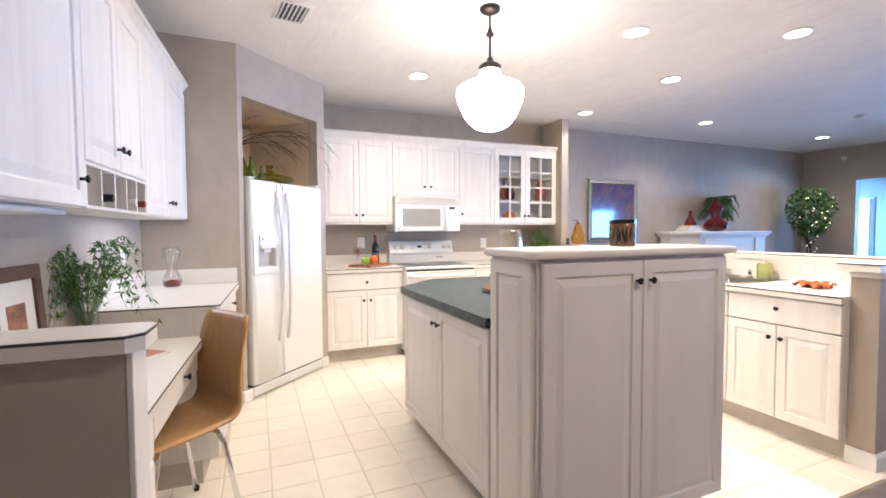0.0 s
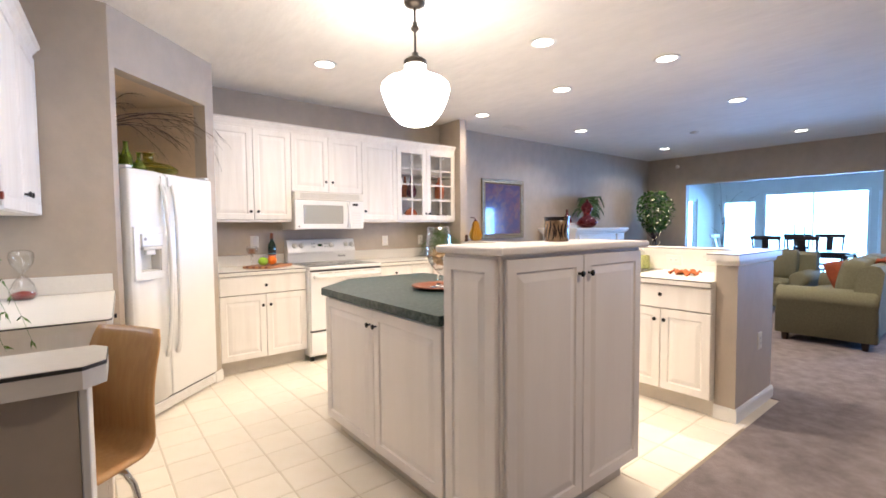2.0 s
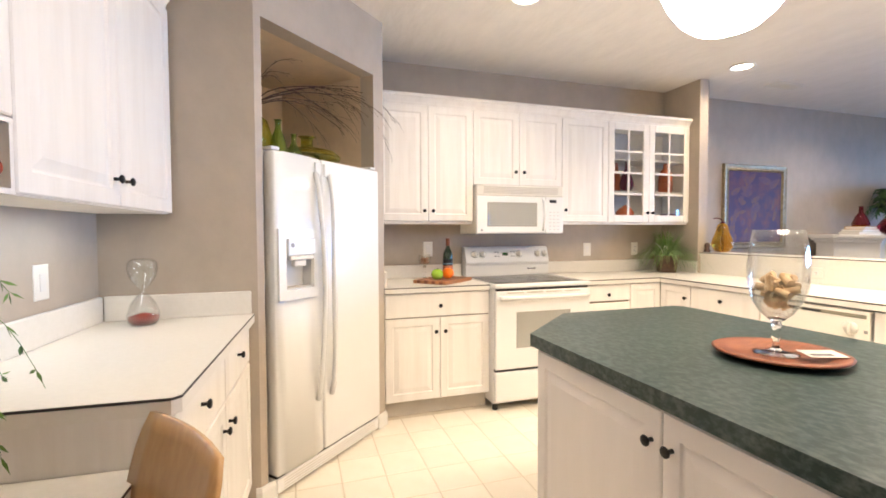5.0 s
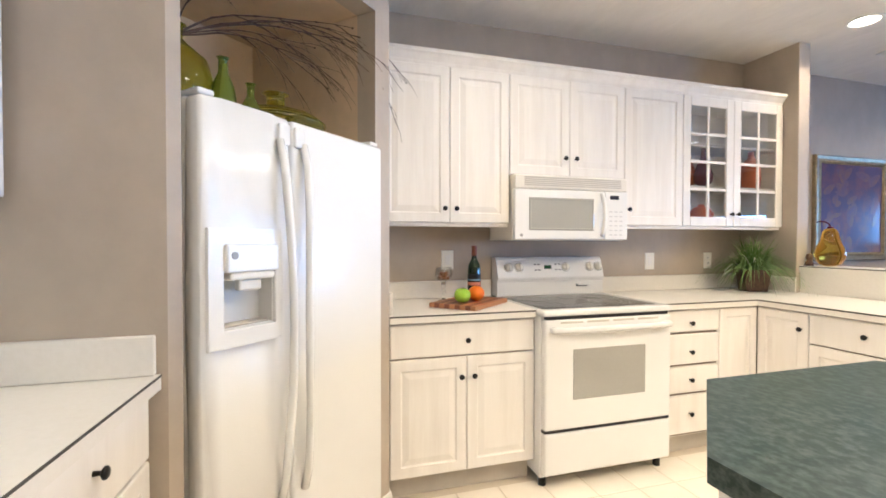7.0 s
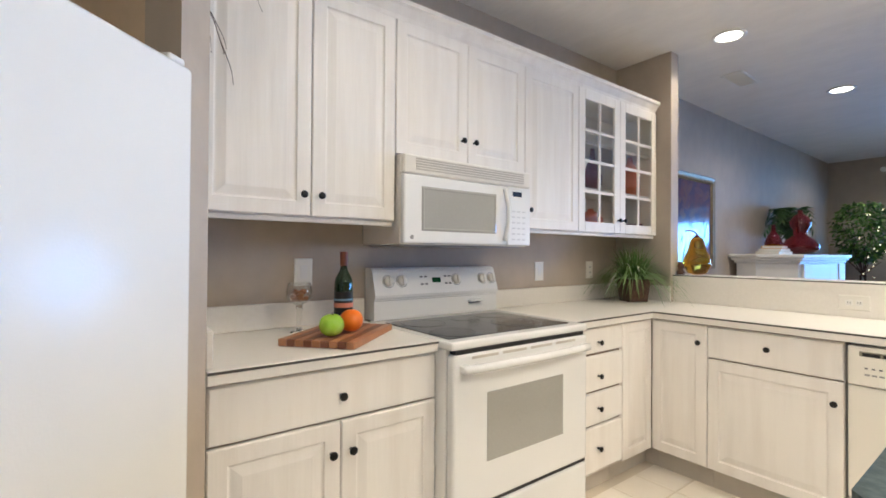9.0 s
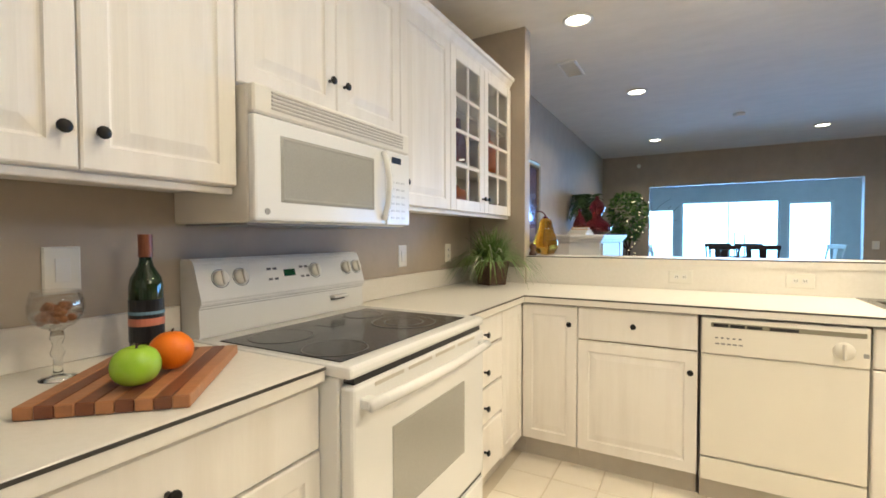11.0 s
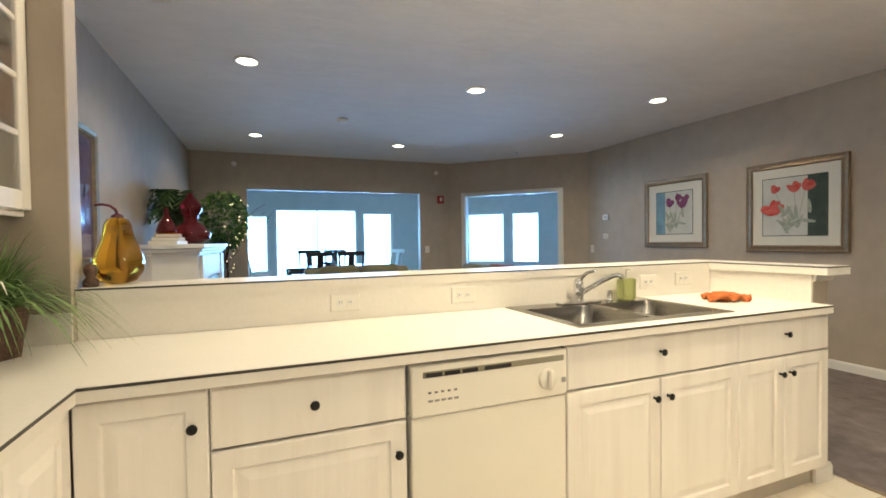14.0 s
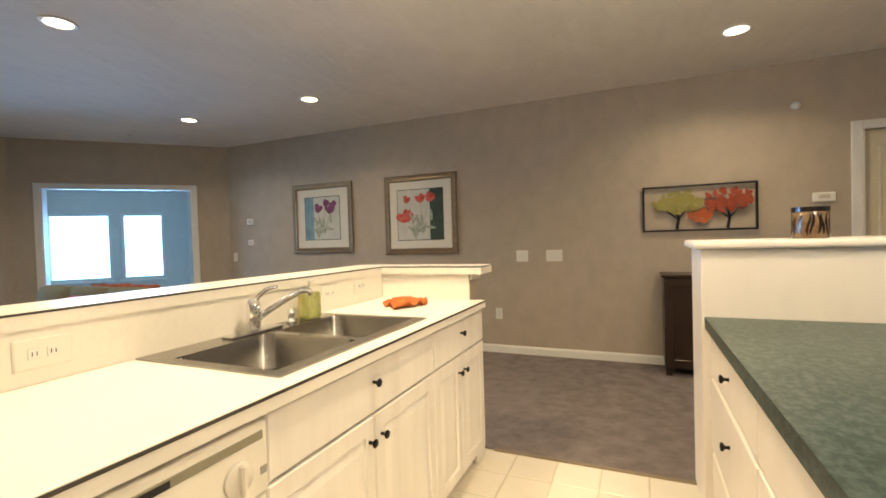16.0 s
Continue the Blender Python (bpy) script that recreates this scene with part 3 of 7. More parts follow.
half = structure(part("wall_half_peninsula", prism([(3.352, 1.475), (4.065, 1.475), (4.065, BACK), (3.976, BACK), (3.976, 4.769), (RISER, 4.769), (RISER, 1.60), (3.352, 1.60)], 0, 1.055), M_WALL), "taupe half wall behind the sink counter", "wall")
slab_top("bar_ledge", [(3.275, 1.445), (4.145, 1.445), (4.145, BACK - 0.002), (3.977, BACK - 0.002), (3.977, 4.768), (3.893, 4.768), (3.893, 1.632), (3.275, 1.632)], 1.057, 1.10, "white laminate bar ledge with a dark seam on the half wall", "counter")
LEDGE_TRIM = [(0.0, 1.022), (0.009, 1.022), (0.013, 1.03), (0.015, 1.055), (0.0, 1.055)]
structure(part("trim", sweep(LEDGE_TRIM, [(3.352, 1.60), (3.352, 1.475), (4.065, 1.475), (4.065, 1.63)]), M_TRIM), "white moulding under the bar ledge", "trim")
structure(part("baseboard", sweep(BB, [(3.352, 1.60), (3.352, 1.475), (4.065, 1.475), (4.065, 5.17)]), M_TRIM), "white baseboard round the half wall", "baseboard")

half2 = structure(part("wall_half_desk", prism([(LEFT, 1.41), (0.222, 1.41), (0.222, 1.51), (LEFT, 1.51)], 0, 1.03), M_WALL), "low taupe wall at the end of the desk", "wall")
half2.matrix_basis = WEST
structure(part("trim", box(0.223, 1.408, 0.0, 0.236, 1.512, 1.03, 0.002), M_TRIM), "white end panel of the low desk wall", "trim").matrix_basis = WEST
slab_top("desk_ledge", [(LEFT, 1.375), (0.232, 1.375), (0.262, 1.405), (0.262, 1.505), (0.242, 1.532), (LEFT, 1.532)], 1.032, 1.07, "white laminate ledge with a clipped corner over the desk", "counter", m=WEST)

# ---- kitchen cabinets, back wall ----
CROWN = [(0.0, 2.236), (0.006, 2.236), (0.010, 2.255), (0.030, 2.285), (0.042, 2.293), (0.042, 2.312), (0.0, 2.312)]
UF = UP_FACE + 0.018
DT = 2.235


def upper(x0, x1, z0, doors, label):
    return cabinet("upper_cabinet", pose(x0, UF, 0), x1 - x0, z0, DT, BACK - UF - 0.003, label, doors, kick=False)


upper(0.985, 1.735, 1.37, [("door", 0, 1.37, 0.388, DT, (0.355, 1.450)), ("door", 0.388, 1.37, 0.75, DT, (0.422, 1.450))], "whitewashed two-door upper cabinet beside the fridge")
upper(1.735, 2.525, 1.658, [("door", 0, 1.658, 0.396, DT, (0.360, 1.765)), ("door", 0.396, 1.658, 0.79, DT, (0.434, 1.765))], "short whitewashed upper cabinet over the microwave")
upper(2.525, 2.983, 1.37, [("door", 0, 1.37, 0.458, DT, (0.028, 1.470))], "whitewashed single-door upper cabinet")
gc = cabinet("glass_cabinet", pose(2.983, UF, 0), 0.888, 1.37, DT, 0.30, "whitewashed upper cabinet with two glazed lattice doors", [], kick=False, hollow=True)
bpy.data.objects.remove(gc.children[0])
GD = BACK - UF - 0.003
bm = box(0.001, 0, 1.37, 0.02, GD, DT)
box(0.867, 0, 1.37, 0.887, GD, DT, bm=bm)
box(0.02, 0, 1.37, 0.867, GD, 1.392, bm=bm)
box(0.02, 0, DT - 0.02, 0.867, GD, DT, bm=bm)
box(0.02, GD - 0.01, 1.392, 0.867, GD, DT - 0.02, bm=bm)
part("body", bm, M_CAB, gc)
for z in (1.632, 1.915):
    part("shelf", box(0.022, 0.02, z, 0.865, GD - 0.012, z + 0.016), M_CABIN, gc)
for x0, x1, kx in ((0.002, 0.432, 0.405), (0.434, 0.886, 0.462)):
    z0, z1, f = 1.372, DT - 0.002, 0.062
    bm = box(x0, -0.018, z0, x0 + f, 0, z1, 0.003)
    box(x1 - f, -0.018, z0, x1, 0, z1, 0.003, bm=bm)
    box(x0 + f, -0.018, z0, x1 - f, 0, z0 + f, 0.003, bm=bm)
    box(x0 + f, -0.018, z1 - f, x1 - f, 0, z1, 0.003, bm=bm)
    d = part("door", bm, M_CAB, gc, "glazed lattice door")
    bm = box((x0 + x1) / 2 - 0.009, -0.015, z0 + f, (x0 + x1) / 2 + 0.009, -0.003, z1 - f, 0.002)
    hgt = (z1 - z0 - 2 * f) / 4
    for k in (1, 2, 3):
        zz = z0 + f + hgt * k
        box(x0 + f, -0.0145, zz - 0.009, x1 - f, -0.0035, zz + 0.009, 0.002, bm=bm)
    part("muntin", bm, M_CAB, d)
    for k in range(4):
        for j in range(2):
            wx = (x1 - x0 - 2 * f) / 2
            p = part("pane", box(x0 + f + wx * j, -0.010, z0 + f + hgt * k, x0 + f + wx * (j + 1), -0.007, z0 + f + hgt * (k + 1)), M_PANE, d)
            p.visible_shadow = False
    knob(d, kx, 1.455)
structure(part("crown_moulding", sweep(CROWN, [(0.985, UF - 0.002), (3.871, UF - 0.002)]), M_CAB), "whitewashed crown moulding on the upper cabinets", "trim")
structure(part("light_rail", box(0.99, UF + 0.002, 1.350, 1.734, UF + 0.02, 1.3695, 0.003), M_CAB), "whitewashed rail below the upper cabinets", "trim")
structure(part("light_rail", box(2.526, UF + 0.002, 1.350, 3.870, UF + 0.02, 1.3695, 0.003), M_CAB), "whitewashed rail below the upper cabinets", "trim")

BF = BASE_FACE + 0.018
BT = 0.868
BD = BACK - BF - 0.003
cabinet("base_cabinet", pose(0.985, BF, 0), 0.765, 0.12, 0.874, BD, "whitewashed base cabinet with one drawer and two doors",
        [("drawer", 0, 0.70, 0.765, BT, (0.389, 0.778)), ("door", 0, 0.122, 0.390, 0.6965, (0.357, 0.598)), ("door", 0.390, 0.122, 0.765, 0.6965, (0.425, 0.598))])
cabinet("drawer_cabinet", pose(2.575, BF, 0), 0.412, 0.12, 0.874, BD, "whitewashed base cabinet with four drawers",
        [("drawer", 0.01, a, 0.412, b, (0.192, k)) for a, b, k in ((0.735, BT, 0.79), (0.545, 0.725, 0.62), (0.375, 0.537, 0.456), (0.135, 0.367, 0.255))])
cabinet("corner_cabinet", pose(2.988, BF, 0), 0.297, 0.12, 0.874, 0.28, "narrow whitewashed panel in the corner", [("door", 0.0, 0.122, 0.299, BT, None)])
corner = bpy.data.objects["corner_cabinet"]
bm = box(0.29, 0.06, 0.0, 0.40, 0.10, 0.119)
box(0.375, -0.018, 0.0, 0.40, 0.0595, 0.119, bm=bm)
part("toe_kick", bm, M_KICK, corner)
PF = PEN_FACE + 0.018
PD = RISER - PF - 0.003


def pen(y0, y1, fronts, label, name="base_cabinet", top=0.874):
    return cabinet(name, pose(PF, y0, 0, 0, 0, -90), y0 - y1, 0.12, top, PD, label, fronts)


pen(4.59, 4.292, [("door", 0.0, 0.122, 0.298, BT, (0.26, 0.773))], "narrow whitewashed corner base cabinet", "corner_cabinet")
pen(4.292, 3.745, [("drawer", 0, 0.70, 0.547, BT, (0.27, 0.79)), ("door", 0, 0.122, 0.547, 0.6965, (0.515, 0.60))], "whitewashed base cabinet with drawer and door beside the dishwasher")
pen(3.145, 2.238, [("drawer", 0, 0.70, 0.907, BT, (0.450, 0.80)), ("door", 0, 0.122, 0.452, 0.6965, (0.417, 0.619)), ("door", 0.452, 0.122, 0.907, 0.6965, (0.488, 0.619))], "whitewashed sink base cabinet with two doors", "sink_cabinet", 0.735)
pen(2.238, 1.601, [("drawer", 0, 0.70, 0.637, BT, (0.310, 0.80)), ("door", 0, 0.122, 0.306, 0.6965, (0.272, 0.62)), ("door", 0.306, 0.122, 0.637, 0.6965, (0.339, 0.62))], "whitewashed base cabinet with one drawer and two doors")

# worktops
wt = thing("worktop", pose(0, 0, 0), "white laminate worktop with a dark edge seam beside the cooker", "counter")
part("top", box(0.984, 4.57, 0.875, 1.7465, BACK - 0.001, 0.914, 0.002), M_LAM, wt)
part("edge_seam", box(0.984, 4.5688, 0.9045, 1.7473, 4.58, 0.9122), M_LINE, wt, "dark laminate seam")
part("backsplash", box(0.984, BACK - 0.02, 0.9145, 1.7465, BACK - 0.001, 1.02, 0.003), M_LAM, wt)
part("side_splash", box(0.984, 4.60, 0.9145, 1.003, BACK - 0.021, 1.02, 0.003), M_LAM, wt)
wt = thing("worktop", pose(0, 0, 0), "L-shaped white laminate worktop with a dark edge seam", "counter")
SX0, SX1, SY0, SY1 = 3.35, 3.87, 2.215, 3.03
bm = grid_solid([2.553, 3.265, SX0, SX1, RISER - 0.001], [1.6005, SY0, SY1, 4.57, BACK - 0.001],
                lambda u, v: (v > 4.57 or u > 3.265) and not (SX0 < u < SX1 and SY0 < v < SY1), 0.875, 0.914, lambda u, v, w: (u, v, w))
part("top", bm, M_LAM, wt)
bm = box(2.5522, 4.5688, 0.9045, 3.2662, 4.58, 0.9122)
box(3.2638, 1.6002, 0.9045, 3.275, 4.5688, 0.9122, bm=bm)
part("edge_seam", bm, M_LINE, wt, "dark laminate seam")
part("backsplash", box(2.553, BACK - 0.02, 0.9145, 3.871, BACK - 0.001, 1.02, 0.003), M_LAM, wt)
part("riser_panel", box(RISER - 0.012, 1.613, 0.9145, RISER - 0.001, 4.768, 1.0565), M_LAM, wt)
part("end_panel", box(3.354, 1.601, 0.9145, RISER - 0.0125, 1.612, 1.0565), M_LAM, wt)
part("corner_panel", box(3.86, 4.77, 0.9145, 3.8715, BACK - 0.021, 1.02), M_LAM, wt)

# ---- island ----
island = thing("island", pose(0, 0, 0), "white kitchen island with raised-panel doors and drawers", "island")
part("body", prism([(1.283, 1.89), (2.232, 1.89), (2.232, 3.37), (1.61, 3.37), (1.283, 3.06)], 0.105, 0.868), M_CABW, island)
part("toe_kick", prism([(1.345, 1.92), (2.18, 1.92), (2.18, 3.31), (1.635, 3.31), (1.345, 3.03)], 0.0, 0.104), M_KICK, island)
left = thing("left_front", pose(1.283, 3.05, 0, 0, 0, -90), "", "")
part("shadow_gap", box(0.004, -0.0008, 0.11, 1.155, 0.002, 0.862), M_GAP, left)
door(left, 0.0, 0.107, 0.585, 0.862, (0.555, 0.778), material=M_CABW)
door(left, 0.585, 0.107, 1.158, 0.862, (0.618, 0.778), material=M_CABW)
right = thing("right_front", pose(2.232, 1.90, 0, 0, 0, 90), "", "")
part("shadow_gap", box(0.004, -0.0008, 0.11, 1.456, 0.002, 0.862), M_GAP, right)
for a, b, k in ((0.69, 0.862, 0.785), (0.40, 0.682, 0.57), (0.107, 0.392, 0.26)):
    door(right, 0.0, a, 0.74, b, (0.38, k), SLAB, "drawer", material=M_CABW)
door(right, 0.74, 0.69, 1.46, 0.862, (1.10, 0.785), SLAB, "drawer", material=M_CABW)
door(right, 0.74, 0.107, 1.10, 0.682, (1.065, 0.62), material=M_CABW)
door(right, 1.10, 0.107, 1.46, 0.682, (1.135, 0.62), material=M_CABW)
for group in (left, right):
    for o in list(group.children):
        o.parent = island
        o.matrix_basis = group.matrix_basis @ o.matrix_basis
    bpy.data.objects.remove(group)
ISLAND_TOP = [(1.25, 1.889), (2.268, 1.889), (2.268, 3.37), (2.240, 3.40), (1.60, 3.40), (1.25, 3.075)]
itop = thing("worktop", pose(0, 0, 0), "dark green marbled laminate island top with a clipped corner", "counter")
part("top_sheet", prism(ISLAND_TOP, 0.9125, 0.914), M_GREEN, itop)
part("edge_band", prism(grown(ISLAND_TOP, -0.0002), 0.870, 0.9123), M_GREEN, itop)

tall = thing("tall_cabinet", pose(1.285, 1.566, 0), "white raised-panel storage cabinet at the end of the island", "cabinet")
part("body", box(0, 0.0005, 0.105, 0.992, 0.322, 1.178, 0.002), M_CABW, tall)
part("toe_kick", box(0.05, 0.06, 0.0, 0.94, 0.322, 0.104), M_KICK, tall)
part("shadow_gap", box(0.02, -0.0008, 0.12, 0.97, 0.002, 1.165), M_GAP, tall)
door(tall, 0.012, 0.112, 0.492, 1.168, (0.455, 1.085), material=M_CABW)
door(tall, 0.492, 0.112, 0.980, 1.168, (0.525, 1.085), material=M_CABW)
bm = nested(0.012, 0.112, 0.312, 1.168, RAISED, 0.0)
bmesh.ops.rotate(bm, verts=bm.verts, matrix=Matrix.Rotation(radians(-90), 3, "Z"))
bmesh.ops.translate(bm, verts=bm.verts, vec=(0.0, 0.324, 0))
part("side_panel", bm, M_CABW, tall)
part("top", prism([(-0.03, -0.038), (1.018, -0.038), (1.018, 0.345), (-0.03, 0.345)], 1.180, 1.212, 0.012, 3), M_CABW, tall)

# ---- desk ----
slab_top("desk", [(LEFT + 0.001, 1.512), (0.168, 1.512), (0.168, 2.798), (LEFT + 0.001, 2.798)], 0.722, 0.76, "low white laminate desk top with a dark edge seam", "desk", m=WEST)
cabinet("drawer_cabinet", WEST @ pose(0.128, 1.53, 0, 0, 0, 90), 0.40, 0.10, 0.72, 0.46, "whitewashed drawer unit below the desk",
        [("drawer", 0, 0.56, 0.40, 0.715, (0.20, 0.64)), ("drawer", 0, 0.37, 0.40, 0.552, (0.20, 0.46)), ("drawer", 0, 0.105, 0.40, 0.362, (0.20, 0.24))], group="desk cabinets")
cabinet("pencil_drawer", WEST @ pose(0.128, 1.931, 0, 0, 0, 90), 0.864, 0.60, 0.72, 0.42, "shallow whitewashed drawer below the desk top", [("drawer", 0, 0.605, 0.864, 0.715, (0.475, 0.672))], "drawer", "desk cabinets", kick=False)
cabinet("base_cabinet", WEST @ pose(0.205, 2.80, 0, 0, 0, 90), 1.068, 0.12, 0.874, 0.55, "whitewashed base cabinet with two drawers and two doors beside the desk",
        [("drawer", 0, 0.70, 0.552, BT, (0.25, 0.803)), ("drawer", 0.552, 0.70, 1.06, BT, (0.78, 0.803)), ("door", 0, 0.122, 0.552, 0.6965, (0.508, 0.612)), ("door", 0.552, 0.122, 1.06, 0.6965, (0.597, 0.612))], group="desk cabinets")
slab_top("desk_worktop", [(LEFT + 0.001, 2.795), (0.225, 2.795), (0.243, 2.813), (0.243, 3.882), (LEFT + 0.001, 3.850)], 0.874, 0.914, "white laminate worktop with a dark seam beside the desk", "counter", m=WEST)
structure(part("backsplash", box(LEFT + 0.001, 2.83, 0.9145, LEFT + 0.02, 3.84, 1.02, 0.003), M_LAM), "white laminate splash strip", "trim").matrix_basis = WEST
structure(part("backsplash", box(LEFT + 0.026, 3.827, 0.9145, 0.235, 3.846, 1.02, 0.003), M_LAM), "white laminate splash strip", "trim")

LF = -0.091
LD = LF - LEFT - 0.003
LB = 1.368           # underside of the desk cabinets
cabinet("upper_cabinet", WEST @ pose(LF, 1.50, 0, 0, 0, 90), 0.618, LB, DT, LD, "whitewashed single-door upper cabinet over the desk", [("door", 0, LB + 0.002, 0.618, DT, (0.572, 1.462))], group="desk cabinets", kick=False)
cabinet("upper_cabinet", WEST @ pose(LF, 2.119, 0, 0, 0, 90), 0.722, 1.53, DT, LD, "whitewashed two-door upper cabinet above the wine rack", [("door", 0, 1.532, 0.362, DT, (0.325, 1.62)), ("door", 0.362, 1.532, 0.722, DT, (0.396, 1.62))], group="desk cabinets", kick=False)
cabinet("upper_cabinet", WEST @ pose(LF, 2.842, 0, 0, 0, 90), 1.006, LB, DT, LD, "whitewashed two-door upper cabinet over the desk", [("door", 0, LB + 0.002, 0.502, DT, (0.460, 1.456)), ("door", 0.502, LB + 0.002, 1.004, DT, (0.542, 1.456))], group="desk cabinets", kick=False)
rack = thing("wine_rack", WEST @ pose(LF, 2.119, 0, 0, 0, 90), "white wine rack of five pigeonholes holding bottles", "wine rack")
part("board", box(0.001, -0.016, LB, 0.721, LD, LB + 0.012), M_CAB, rack)
part("board", box(0.001, -0.016, 1.518, 0.721, LD, 1.5295), M_CAB, rack)
for k in range(6):
    x = 0.001 + k * 0.708 / 5
    part("divider", box(x, -0.0155, LB + 0.0122, x + 0.012, LD - 0.013, 1.5178), M_CAB, rack)
part("back_board", box(0.001, LD - 0.012, LB + 0.0122, 0.721, LD, 1.5178), M_CAB, rack)
structure(part("crown_moulding", sweep(CROWN, [(LEFT + 0.002, 1.502), (LF + 0.002, 1.502), (LF + 0.002, 3.848)]), M_CAB), "whitewashed crown moulding on the desk cabinets", "trim").matrix_basis = WEST
tagged(part("under_cabinet_light", box(LEFT + 0.05, 1.56, 1.345, -0.14, 2.15, LB - 0.0015, 0.006), M_TRIM), "slim white light fitting below the desk cabinets", "light fitting").matrix_basis = WEST

# ---- fridge ----
# frame of the recess: x along the slanting wall, -y towards the room
FR = pose(0.592, 4.177, 0, 0, 0, 45)


def fridge():
    f = thing("fridge", FR @ pose(0, -0.035, 0), "white side-by-side fridge with ice dispenser in the wall recess", "fridge")
    part("body", box(-0.396, 0.075, 0.03, 0.445, 0.75, 1.682, 0.008), M_APPL, f, "white enamelled cabinet")
    part("grille", box(-0.39, 0.012, 0.02, 0.44, 0.074, 0.092, 0.006, 2), M_APPL, f)
    part("door_gap", box(-0.39, 0.02, 0.0925, 0.44, 0.074, 0.1045), M_FIREBOX, f)
    for k in range(4):
        part("slot", box(-0.35, 0.0105, 0.033 + k * 0.014, 0.40, 0.014, 0.036 + k * 0.014), M_KICK, f)
    for x0, x1 in ((-0.398, -0.077), (-0.069, 0.445)):
        if x0 < -0.1:
            us, vs = [x0, -0.334, -0.153, x1], [0.105, 1.007, 1.176, 1.677]
            bm = grid_solid(us, vs, lambda u, v: not (-0.334 < u < -0.153 and 1.007 < v < 1.176), 0.0, 0.07, lambda u, v, w: (u, w, v))
            rim = [e for e in bm.edges if any(all(abs(v.co[ax] - c) < 1e-6 for v in e.verts) for ax, c in ((0, x0), (0, x1), (2, 0.105), (2, 1.677)))]
            bmesh.ops.bevel(bm, geom=rim, offset=0.014, segments=3, affect="EDGES", profile=0.5)
        else:
            bm = box(x0, 0.0, 0.105, x1, 0.07, 1.677, 0.014, 3)
        d = part("door", bm, M_APPL, f, "white pebbled fridge door", True)
        hx = x1 - 0.03 if x0 < -0.1 else x0 + 0.03
        out = 1 if x0 < -0.1 else -1
        path = []
        for i in range(17):
            u = i / 16
            z = 0.40 + u * 1.20
            bow = math.sin(math.pi * u) ** 0.5 if 0 < u < 1 else 0.0
            path.append((hx - out * 0.018 * (math.cos(2 * math.pi * u) * 0.5 + 0.5), -0.006 - 0.045 * bow, z))
        part("handle", tube(path, 0.014, 8), M_APPL, d, "long curved white handle", True)
        part("end_cap", box(hx - 0.022, -0.012, 1.585, hx + 0.022, 0.004, 1.655, 0.006, 2), M_APPL, d)
    for x in (-0.362, 0.415):
        part("hinge_cover", box(x - 0.026, 0.02, 1.6825, x + 0.026, 0.12, 1.700, 0.006, 2), M_APPL, f)
    bm = grid_solid([-0.384, -0.334, -0.153, -0.125], [0.955, 1.007, 1.176, 1.305], lambda u, v: not (-0.334 < u < -0.153 and 1.007 < v < 1.176), -0.015, -0.0005, lambda u, v, w: (u, w, v))
    rim = [e for e in bm.edges if all(abs(v.co.y + 0.015) < 1e-6 for v in e.verts) and not (len(e.link_faces) == 2 and all(abs(f.normal.y) > 0.9 for f in e.link_faces))]
    bmesh.ops.bevel(bm, geom=rim, offset=0.005, segments=2, affect="EDGES", profile=0.5)
    disp = part("dispenser_frame", bm, M_APPL, f, "white ice and water dispenser")
    part("dispenser_hood", box(-0.336, -0.030, 1.175, -0.150, -0.004, 1.258, 0.006, 2), M_APPL, disp)
    part("spout", box(-0.322, -0.028, 1.152, -0.165, 0.02, 1.1745, 0.007, 2), M_APPL_B, disp)
    part("lever", box(-0.285, -0.014, 1.118, -0.205, 0.012, 1.1515, 0.006, 2), M_APPL_B, disp)
    recess = mat("dispenser_recess", (0.74, 0.73, 0.70), 0.4, vary=0.06)
    part("recess_back", box(-0.345, 0.062, 0.995, -0.142, 0.067, 1.186), recess, disp)
    part("recess_side", box(-0.3338, -0.001, 1.0075, -0.3305, 0.0615, 1.1755), recess, disp)
    part("recess_side", box(-0.1565, -0.001, 1.0075, -0.1532, 0.0615, 1.1755), recess, disp)
    part("recess_floor", box(-0.330, -0.001, 1.0075, -0.157, 0.0615, 1.011), recess, disp)
    part("drip_tray", box(-0.326, 0.004, 1.0112, -0.161, 0.056, 1.017, 0.002), M_KICK, disp)
    part("badge", lathe([(0.0, 0.0), (0.011, 0.0), (0.011, 0.003), (0.0, 0.003)], 12), M_GREY, disp).matrix_basis = pose(-0.312, -0.030, 1.225, 90)
    return f


fridge()

# ---- cooker and microwave ----


M_BURNER = mat("burner_glass", (0.022, 0.018, 0.015), 0.16, vary=0.3, scale=40)
M_GREENLCD = mat("green_display", (0.006, 0.05, 0.014), 0.15)


